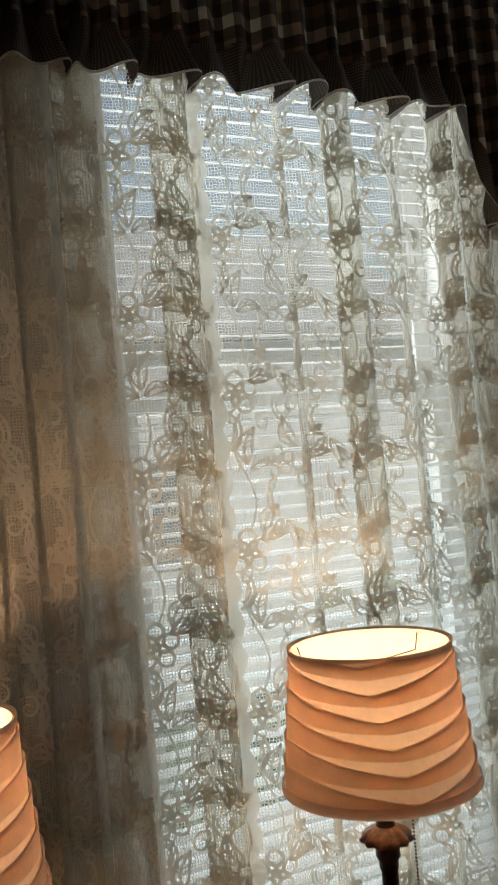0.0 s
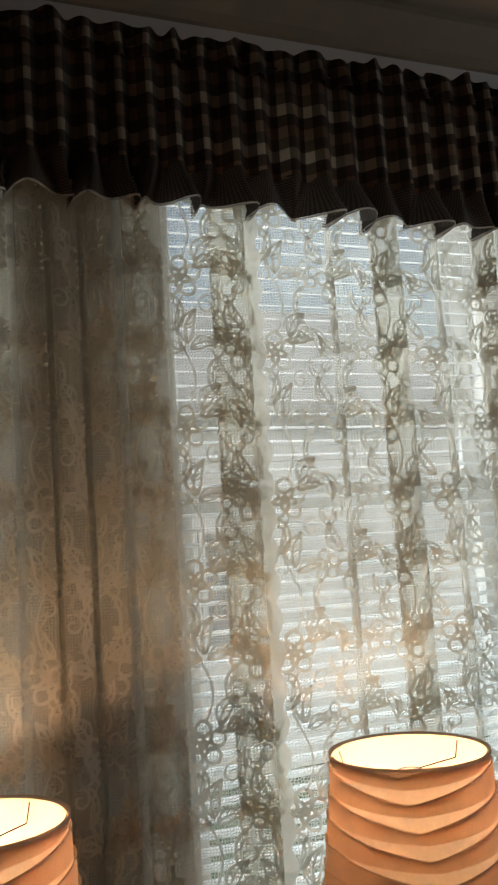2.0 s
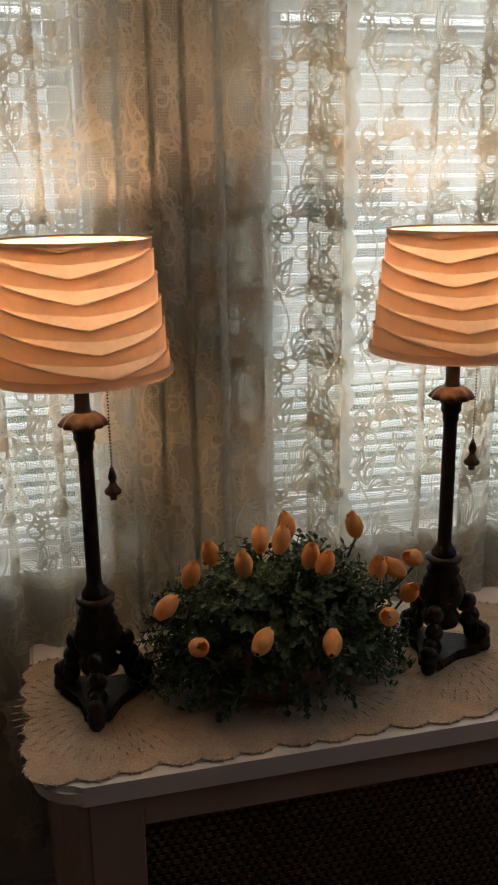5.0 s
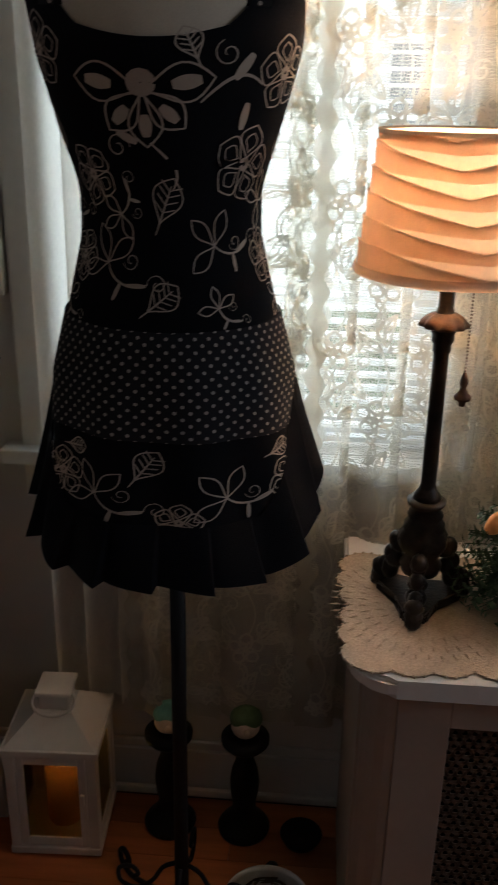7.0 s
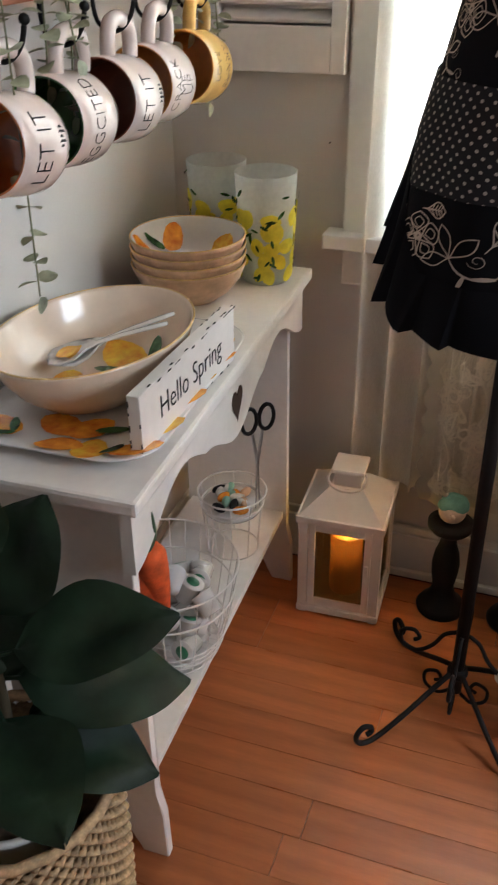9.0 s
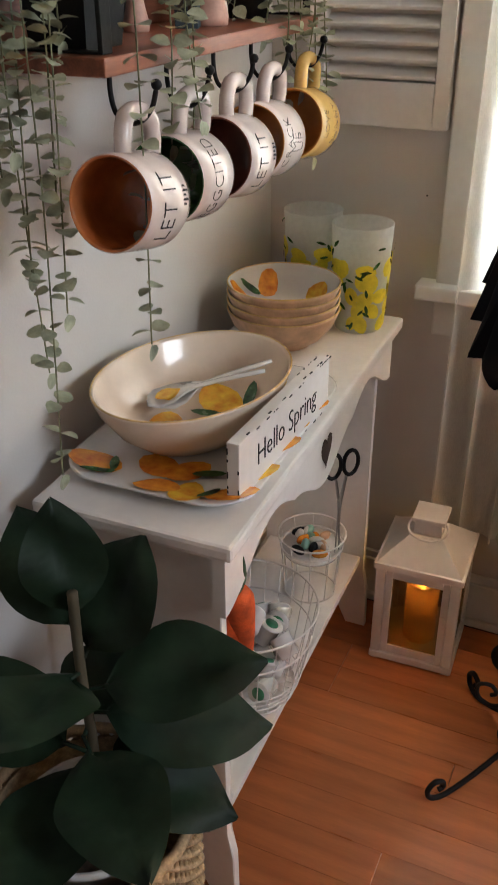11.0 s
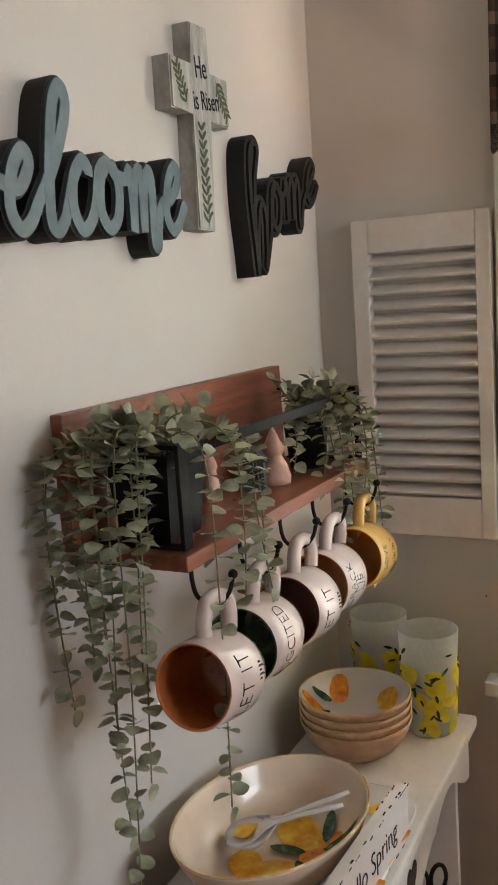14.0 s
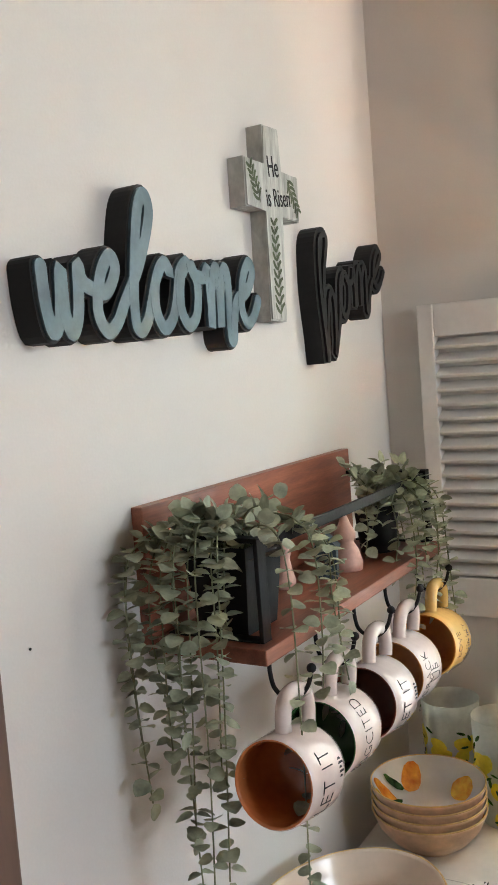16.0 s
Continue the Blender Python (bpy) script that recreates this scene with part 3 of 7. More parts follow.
# ---- valance ----
def valance():
    v = thing("window_valance", (1.38, -0.11, 2.36), "dark plaid gathered valance with ruffled hem over both windows", "valance")

    def wave(s, k):
        return 0.012 * (0.45 + k) * math.sin(s * 2 * math.pi / 0.052 + 1.3 * math.sin(s * 9)) + 0.006 * math.sin(s * 41)

    def drop(x):
        """The lower edge: level, with tails at both ends."""
        d = 2.345
        if x < 0.50:
            d -= 0.50 * (max(0.50 - x, 0) / 0.125) ** 0.8
        if x > 2.10:
            d -= 0.42 * ((x - 2.10) / 0.16) ** 0.8
        return d

    def sheet(name, mat1, zlo, zhi, extra, rows, x0=0.375, x1=2.42, uvs=1.7):
        bm = bmesh.new()
        uvl = bm.loops.layers.uv.new("UVMap")
        n = 520
        grid = []
        for i in range(n + 1):
            x = x0 + (x1 - x0) * i / n
            col = []
            for j in range(rows + 1):
                k = j / rows
                kk = k if rows > 1 else 0.0
                xo = -extra * 0.021 * math.cos(x * 2 * math.pi / 0.088 + 2 * math.sin(7 * x)) * (1 - kk) ** 1.5
                z = zlo(x + xo) + (zhi(x + xo) - zlo(x + xo)) * k
                y = -0.115 - wave(x, extra + 0.8 * (1 - kk)) - extra * 0.036 * math.sin(x * 2 * math.pi / 0.088 + 2 * math.sin(7 * x)) * (1 - kk)
                col.append((bm.verts.new((x + xo - 1.38, y + 0.11, z - 2.36)), (x * uvs, z)))
            grid.append(col)
        for i in range(n):
            for j in range(rows):
                q = (grid[i][j], grid[i + 1][j], grid[i + 1][j + 1], grid[i][j + 1])
                f = bm.faces.new([a for a, _ in q])
                for lp, (_, uv) in zip(f.loops, q):
                    lp[uvl].uv = uv
        return part(name, bm, mat1, v, "", True, fix=False)
    sheet("gathered_panel", PLAID, lambda x: drop(x) + 0.02, lambda x: 2.565, 0.0, 10)
    sheet("header", PLAID, lambda x: 2.540, lambda x: 2.600 + 0.005 * math.sin(x * 130 + 3 * math.sin(x * 17)) + 0.005 * math.sin(x * 83 + 2 * math.sin(x * 29)), 0.25, 3)
    sheet("ruffle", GINGHAM, lambda x: drop(x) - 0.045 + 0.003 * math.sin(x * 47), lambda x: drop(x) + 0.025, 1.0, 6)
    sheet("hem_piping", PIPING, lambda x: drop(x) - 0.049 + 0.003 * math.sin(x * 47), lambda x: drop(x) - 0.0455 + 0.003 * math.sin(x * 47), 1.0, 1)
    part("curtain_rod", tube(bmesh.new(), [(-1.03, 0.01, 0.205), (1.03, 0.01, 0.205)], 0.008, 10), IRON, v)
    for x in (-1.015, 1.005):
        part("rod_bracket", boxed((x - 0.01, 0.0, 0.19), (x + 0.01, 0.11, 0.22), 0.003), IRON, v)
    return v


valance()


# ---- radiator cover ----
def radiator_cover():
    c = thing("radiator_cover", (1.62, -0.295, -0.03), "cream painted radiator cover, front darkened for shade, with pierced metal grille", "radiator cover")
    x0, x1, y0, y1 = -0.635, 0.70, -0.212, 0.235

    def rounded(r, g=0.0):
        out = [(x1 + g, y1), (x0 - g, y1)]
        out += [(x0 - g + r - r * math.cos(a), y0 - g + r - r * math.sin(a)) for a in [math.pi / 2 * i / 8 for i in range(9)]]
        out += [(x1 + g - r + r * math.sin(a), y0 - g + r - r * math.cos(a)) for a in [math.pi / 2 * i / 8 for i in range(9)]]
        return out
    bm = prism(bmesh.new(), rounded(0.07), 0.698, 0.73)
    bmesh.ops.bevel(bm, geom=[e for e in bm.edges if abs(e.verts[0].co.z - e.verts[1].co.z) < 1e-6], offset=0.008, segments=3, affect="EDGES")
    part("top_slab", bm, WHITE, c, "glossy rounded top")
    # Sides, posts, stiles and rails carry their shade in the darkened cream.
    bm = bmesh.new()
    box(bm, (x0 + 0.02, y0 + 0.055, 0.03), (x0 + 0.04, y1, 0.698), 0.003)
    part("side_panel", bm, SHADECREAM, c)
    part("side_panel", boxed((x1 - 0.04, y0 + 0.055, 0.03), (x1 - 0.02, y1, 0.698), 0.003), SHADECREAM, c)
    bm = bmesh.new()
    arc = [(x0 + 0.02 + 0.055 - 0.055 * math.cos(a), y0 + 0.02 + 0.055 - 0.055 * math.sin(a)) for a in [math.pi / 2 * i / 6 for i in range(7)]]
    inn = [(x0 + 0.02 + 0.055 - 0.04 * math.cos(a), y0 + 0.02 + 0.055 - 0.04 * math.sin(a)) for a in [math.pi / 2 * i / 6 for i in range(7)]]
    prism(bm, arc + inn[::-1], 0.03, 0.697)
    part("corner_post", bm, SHADECREAM, c, "rounded corner")
    gx0, gx1, gz0, gz1 = -0.48, 0.60, 0.10, 0.637
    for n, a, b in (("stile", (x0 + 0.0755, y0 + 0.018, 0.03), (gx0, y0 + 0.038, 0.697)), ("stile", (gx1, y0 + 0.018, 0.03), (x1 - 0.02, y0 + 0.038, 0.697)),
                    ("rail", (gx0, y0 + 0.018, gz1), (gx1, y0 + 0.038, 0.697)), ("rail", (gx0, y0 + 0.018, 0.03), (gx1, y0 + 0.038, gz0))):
        part(n, boxed(a, b, 0.002), SHADECREAM, c)
    bm = bmesh.new()
    p, w, y = 0.0145, 0.0021, y0 + 0.030

    def bar(a, b):
        d = (b - a).normalized()
        e = Vector((-d.y, d.x)) * w
        vs = [bm.verts.new((q.x, y, q.y)) for q in (a + e, a - e, b - e, b + e)]
        vb = [bm.verts.new((q.x, y + 0.0015, q.y)) for q in (a + e, a - e, b - e, b + e)]
        bm.faces.new(vs)
        for i in range(4):
            bm.faces.new((vs[i], vs[(i + 1) % 4], vb[(i + 1) % 4], vb[i]))
    hgt = p * math.sqrt(3) / 2
    nz = int((gz1 - gz0) / hgt)
    for i in range(nz + 1):
        bar(Vector((gx0, gz0 + i * hgt)), Vector((gx1, gz0 + i * hgt)))
    run = (gz1 - gz0) / math.sqrt(3)
    k = int((gx1 - gx0 + run) / p) + 1
    for sgn in (1, -1):
        for i in range(k):
            xa = gx0 - (run if sgn > 0 else 0) + i * p
            a, b = Vector((xa, gz0)), Vector((xa + sgn * run, gz1))
            lo, hi = (a, b) if a.x < b.x else (b, a)
            if hi.x <= gx0 or lo.x >= gx1:
                continue
            t0 = max(0, (gx0 - lo.x) / (hi.x - lo.x))
            t1 = min(1, (gx1 - lo.x) / (hi.x - lo.x))
            bar(lo.lerp(hi, t0), lo.lerp(hi, t1))
    for i in range(nz + 1):
        for j in range(int((gx1 - gx0) / p) + 1):
            cx, cz = gx0 + j * p + (p / 2 if i % 2 else 0), gz0 + i * hgt
            if (i + 2 * j) % 3 == 0 and gx0 < cx < gx1:
                bm.faces.new([bm.verts.new((cx + 0.0042 * math.cos(a), y - 0.0006, cz + 0.0042 * math.sin(a))) for a in [math.pi / 3 * q for q in range(6)]])
    tagged(part("grille", bm, GRILLE, c, "pierced metal star grille", fix=False), kind="stuff")
    part("radiator_core", boxed((gx0 - 0.02, y0 + 0.10, 0.05), (gx1 + 0.02, y1 - 0.05, 0.62), 0.01), IRON, c, "dark radiator behind the grille")
    return c


radiator_cover()


def table_runner():
    r = thing("crochet_runner", (1.62, -0.315, 0.701), "tan crocheted table runner with scalloped lace edge on the cover", "runner")
    bm = bmesh.new()
    X0, X1, Y0, Y1 = -0.632, 0.63, -0.165, 0.165
    edge = []

    def side(a, b, n, out):
        a, b = Vector(a), Vector(b)
        for i in range(n * 8):
            t = i / (n * 8)
            edge.append(a.lerp(b, t) + Vector(out) * (0.010 * abs(math.sin(math.pi * t * n)) + 0.009 * abs(math.sin(math.pi * t * n / 3))))
    side((X0, Y0), (X1, Y0), 21, (0, -1)), side((X1, Y0), (X1, Y1), 6, (1, 0)), side((X1, Y1), (X0, Y1), 21, (0, 1)), side((X0, Y1), (X0, Y0), 6, (-1, 0))
    prism(bm, edge, 0, 0.0028)
    part("cloth", bm, DOILY, r)
    bm = bmesh.new()
    for i, q in enumerate(edge[::2]):
        bmesh.ops.create_icosphere(bm, subdivisions=1, radius=0.0034, matrix=Matrix.Translation((q.x, q.y, 0.002)))
    tagged(part("picot_edging", bm, DOILY, r, "knotted picot edge"), kind="stuff")
    bm = bmesh.new()
    for cx in (-0.51, -0.17, 0.10, 0.40):
        for rr in (0.025, 0.05, 0.075, 0.10, 0.125, 0.145):
            n = int(rr * 330)
            for i in range(n):
                a = 2 * math.pi * i / n
                p = Vector((cx + rr * math.cos(a), 0.01 + rr * math.sin(a)))
                if abs(p.y) < 0.15:
                    e = Vector((math.cos(a), math.sin(a))) * 0.010
                    f = Vector((-e.y, e.x)) * 0.28
                    q4 = [bm.verts.new((q.x, q.y, 0.0029)) for q in (p - e, p + f, p + e, p - f)]
                    tip = bm.verts.new((p.x, p.y, 0.0046))
                    for i4 in range(4):
                        bm.faces.new((q4[i4], q4[(i4 + 1) % 4], tip))
    tagged(part("crochet_pattern", bm, DOILY, r, "raised crocheted rings", fix=False), kind="stuff")
    return r


table_runner()


# ---- table lamps ----
def table_lamp(x, y, turn):
    l = thing("table_lamp", (x, y, 0.7045), "dark bronze buffet lamp with tan pleated shade, lit", "lamp", "lamps on the radiator cover", turn)
    part("stem", lathe([(0.0, 0.185), (0.022, 0.186), (0.021, 0.197), (0.014, 0.207), (0.012, 0.215), (0.0115, 0.425), (0.0135, 0.430), (0.0135, 0.440), (0.017, 0.446), (0.0165, 0.455),
                        (0.021, 0.464), (0.025, 0.472), (0.018, 0.480), (0.014, 0.486), (0.0115, 0.496), (0.0115, 0.555), (0.016, 0.558), (0.016, 0.585), (0.0, 0.585)], 24), BRONZE, l, "", True)
    bm = lathe([(0.014, 0.470), (0.025, 0.469), (0.034, 0.472), (0.0355, 0.476), (0.029, 0.485), (0.019, 0.491), (0.012, 0.493)], 55, False,
               lambda a, z: 1 + 0.06 * math.cos(11 * a) * (0.4 + (z < 0.482)))
    part("petal_collar", bm, COPPER, l, "rubbed copper petal collar", True, Matrix.Translation((0, 0, -0.005)))
    part("column_base", lathe([(0.0, 0.06), (0.030, 0.06), (0.034, 0.075), (0.026, 0.09), (0.030, 0.10), (0.038, 0.115), (0.040, 0.13), (0.032, 0.145), (0.034, 0.15), (0.026, 0.165),
                               (0.029, 0.172), (0.022, 0.185), (0.030, 0.193), (0.031, 0.200), (0.020, 0.203), (0.0, 0.203)], 30, False,
                              lambda a, z: 1 + 0.06 * math.cos(6 * a) * (0.09 < z < 0.16)), BRONZE, l, "carved leaf base", True, Matrix.Translation((0, 0, 0.005)) @ Matrix.Diagonal((1, 1, 0.91, 1)))
    bm = bmesh.new()
    tri = []
    for k in range(3):
        a = 2 * math.pi * k / 3
        b = a + math.pi / 3
        tri += [(0.074 * math.cos(a - 0.28), 0.074 * math.sin(a - 0.28)), (0.074 * math.cos(a + 0.28), 0.074 * math.sin(a + 0.28)), (0.036 * math.cos(b), 0.036 * math.sin(b))]
    prism(bm, tri, 0.002, 0.020)
    bmesh.ops.bevel(bm, geom=list(bm.edges), offset=0.004, segments=2, affect="EDGES")
    part("plinth", bm, BRONZE, l)
    for k in range(3):
        bm = bmesh.new()
        pts = spline([(0.026, 0, 0.105), (0.045, 0, 0.10), (0.058, 0, 0.082), (0.060, 0, 0.06), (0.066, 0, 0.044), (0.082, 0, 0.040), (0.094, 0, 0.030), (0.096, 0, 0.014), (0.088, 0, 0.006)], 4)
        tube(bm, pts, [0.011 + 0.007 * math.sin(math.pi * i / len(pts)) + 0.004 * math.cos(i * 1.1) for i in range(len(pts))], 10)
        for px, pz, pr in ((0.058, 0.098, 0.017), (0.068, 0.070, 0.016), (0.092, 0.020, 0.019), (0.082, 0.045, 0.015)):
            bmesh.ops.create_icosphere(bm, subdivisions=2, radius=pr, matrix=Matrix.Translation((px, 0, pz)))
        bmesh.ops.transform(bm, matrix=Matrix.Diagonal((0.84, 0.80, 1, 1)), verts=bm.verts)
        part("scroll_foot", bm, BRONZE, l, "", True, pose(0, 0, 0, 0, 0, 120 * k))
    # pull chain
    bm = bmesh.new()
    for i in range(39):
        bmesh.ops.create_icosphere(bm, subdivisions=1, radius=0.0019, matrix=Matrix.Translation((0.036, -0.012, 0.59 - i * 0.0050)))
    part("pull_chain", bm, COPPER, l, "beaded pull chain", True)
    part("chain_pull", lathe([(0.0, 0.368), (0.005, 0.369), (0.006, 0.376), (0.0125, 0.379), (0.0135, 0.384), (0.008, 0.390), (0.0045, 0.397), (0.007, 0.405), (0.005, 0.414), (0.0025, 0.421), (0.0, 0.422)], 16, False), COPPER, l, "turned finial pull", True, Matrix.Translation((0.036, -0.012, -0.024)))
    # shade
    zb, zt, rb, rt = 0.548, 0.737, 0.1325, 0.109
    rad = lambda z: rb + (rt - rb) * (z - zb) / (zt - zb)
    part("shade_lining", lathe([(rad(zb) - 0.0005, zb + 0.001), (rad(zt) - 0.0005, zt - 0.001)], 64, False), LINING, l, "cream inner lining", True)
    n = 144
    pitch = (zt - zb - 0.022) / 5

    def vee(j, a):
        return min(1, 1.3 * abs(2 * ((a / math.pi + 0.083 + 0.03 * (j - 2)) % 1) - 1))

    def lower(j, a):
        """Where a pleat is tucked in: near level lines."""
        return zb + 0.011 + pitch * (j + 0.56 + 0.30 * vee(j, a))

    def upper(j, a):
        """The free folded edge of a pleat: a shallow V."""
        return zb + 0.011 + pitch * (j + 1 + 0.92 * vee(j + 1, a) ** 0.95)
    for j in range(-1, 5):
        bm = bmesh.new()
        rows = []
        for i in range(n):
            a = 2 * math.pi * i / n
            low = max(lower(j, a), zb + 0.011 + pitch * (j + 0.92 * vee(j, a) ** 0.95), zb + 0.004)
            top = max(min(upper(j, a), zt - 0.003), low + 0.0015)
            rows.append([bm.verts.new(((rad(z) + off) * math.cos(a), (rad(z) + off) * math.sin(a), z)) for z, off in
                         ((low, 0.0004), (low + (top - low) * 0.45, 0.0022), (low + (top - low) * 0.85, 0.0036), (top, 0.0048), (top + 0.0006, 0.0040), (top - 0.0034, 0.0016))])
        for i in range(n):
            for q in range(5):
                bm.faces.new((rows[i][q], rows[(i + 1) % n][q], rows[(i + 1) % n][q + 1], rows[i][q + 1]))
        part("pleat", bm, SHADE, l, "", True, fix=False)
        if j > 3:
            continue
        bm, rows = bmesh.new(), []
        for i in range(n):
            a = 2 * math.pi * i / n
            top = min(upper(j, a), zt - 0.004) - 0.0008
            low = top - 0.001 - pitch * 0.34 * (1 - vee(j + 1, a)) * (0.6 + 0.4 * math.sin(5 * a + j))
            rows.append([bm.verts.new(((rad(z) + 0.0010) * math.cos(a), (rad(z) + 0.0010) * math.sin(a), z)) for z in (low, top)])
        for i in range(n):
            bm.faces.new((rows[i][0], rows[(i + 1) % n][0], rows[(i + 1) % n][1], rows[i][1]))
        part("tucked_fold", bm, SHADE, l, "", True, fix=False)
    for z, nm in ((zb, "lower_rim"), (zt, "upper_rim")):
        r = rad(z)
        part(nm, lathe([(r + 0.0025, z - 0.002), (r + 0.0045, z - 0.002), (r + 0.0052, z + 0.002), (r + 0.0035, z + 0.011 * (1 if z == zb else -1)), (r + 0.0025, z + 0.011 * (1 if z == zb else -1))], 64, False), SHADE, l, "", True)
    bm = bmesh.new()
    tube(bm, [(0.018 * math.cos(a), 0.018 * math.sin(a), zt - 0.028) for a in [2 * math.pi * i / 16 for i in range(16)]], 0.0012, 6, True)
    for k in range(3):
        a = 2 * math.pi * k / 3 + 0.4
        tube(bm, [(0.018 * math.cos(a), 0.018 * math.sin(a), zt - 0.028), ((rt - 0.012) * math.cos(a), (rt - 0.012) * math.sin(a), zt - 0.028), ((rt - 0.005) * math.cos(a), (rt - 0.005) * math.sin(a), zt - 0.004)], 0.0010, 6)
    part("spider", bm, IRON, l, "wire fitter")
    part("bulb", lathe([(0.0, 0.585), (0.014, 0.585), (0.015, 0.60), (0.024, 0.62), (0.029, 0.64), (0.026, 0.66), (0.014, 0.672), (0.0, 0.675)], 20, False), BULB, l, "lit warm bulb", True)
    return l


LAMPS = ((1.10, -0.295, 20), (1.697, -0.295, -8))
for lx, ly, lt in LAMPS:
    table_lamp(lx, ly, lt)
    lamp("bulb_light", "POINT", pose(lx, ly, 0.7045 + 0.680), 2.9, WARM, shadow_soft_size=0.022)


# ---- dress form ----
FORM = (0.718, -0.40)
BODY = ((0.98, 0.158, 0.115), (1.055, 0.166, 0.124), (1.13, 0.160, 0.118), (1.215, 0.138, 0.102), (1.31, 0.115, 0.086), (1.37, 0.114, 0.086), (1.45, 0.138, 0.100), (1.52, 0.158, 0.116),
        (1.585, 0.169, 0.112), (1.63, 0.165, 0.096), (1.67, 0.132, 0.076), (1.70, 0.085, 0.062), (1.72, 0.055, 0.052), (1.80, 0.050, 0.050), (1.82, 0.030, 0.030))


def girth(z):
    zs, a, b = [r[0] for r in BODY], [r[1] for r in BODY], [r[2] for r in BODY]
    return float(np.interp(z, zs, a)), float(np.interp(z, zs, b))


def mannequin():
    bm = bmesh.new()
    zs = [0.98 + (1.82 - 0.98) * i / 46 for i in range(47)]
    rings = []
    for z in zs:
        a, b = girth(z)
        rings.append([bm.verts.new((a * math.cos(t), b * math.sin(t) * (1.12 if math.sin(t) < 0 and 1.41 < z < 1.60 else 1), z - 0.98)) for t in [2 * math.pi * i / 48 for i in range(48)]])
    for lo, hi in zip(rings, rings[1:]):
        for i in range(48):
            bm.faces.new((lo[i], lo[(i + 1) % 48], hi[(i + 1) % 48], hi[i]))
    bm.faces.new(rings[0]), bm.faces.new(rings[-1])
    ob = part("mannequin", bm, LINEN, None, "cream linen dress form torso on an iron stand", True, pose(*FORM, 0.98))
    return tagged(ob, category="mannequin")


mannequin()


def form_stand():
    s = thing("dress_form_stand", (*FORM, 0), "black wrought iron stand with scrolled feet under the dress form", "stand")
    part("pole", tube(bmesh.new(), [(0, 0, 0.05), (0, 0, 1.06)], 0.0125, 14), IRON, s, "", True)
    part("collar", lathe([(0, 0.09), (0.019, 0.09), (0.021, 0.10), (0.019, 0.112), (0, 0.112)], 16), IRON, s, "", True)
    for k, a in enumerate((226, 310, 45, 132)):
        bm = bmesh.new()
        leg = [(0.012, 0, 0.105), (0.06, 0, 0.078), (0.13, 0, 0.035), (0.19, 0, 0.008), (0.222, 0, 0.012), (0.232, 0, 0.034), (0.218, 0, 0.052), (0.200, 0, 0.046), (0.198, 0, 0.032), (0.208, 0, 0.028)]
        tube(bm, spline(leg, 6), 0.0055, 8)
        part("scrolled_leg", bm, IRON, s, "", True, pose(0, 0, 0, 0, 0, a))
        bm = bmesh.new()
        sc = [(0.012, 0, 0.20), (0.035, 0, 0.185), (0.055, 0, 0.15), (0.085, 0, 0.125), (0.115, 0, 0.135), (0.118, 0, 0.165), (0.095, 0, 0.175), (0.082, 0, 0.160), (0.092, 0, 0.150)]
        tube(bm, spline(sc, 6), 0.0042, 8)
        sc = [(0.012, 0, 0.045), (0.035, 0, 0.03), (0.06, 0, 0.045), (0.062, 0, 0.075), (0.04, 0, 0.085), (0.03, 0, 0.068), (0.042, 0, 0.06)]
        tube(bm, spline(sc, 6), 0.0036, 8)
        part("scroll", bm, IRON, s, "", True, pose(0, 0, 0, 0, 0, a + 42))
    return s


form_stand()


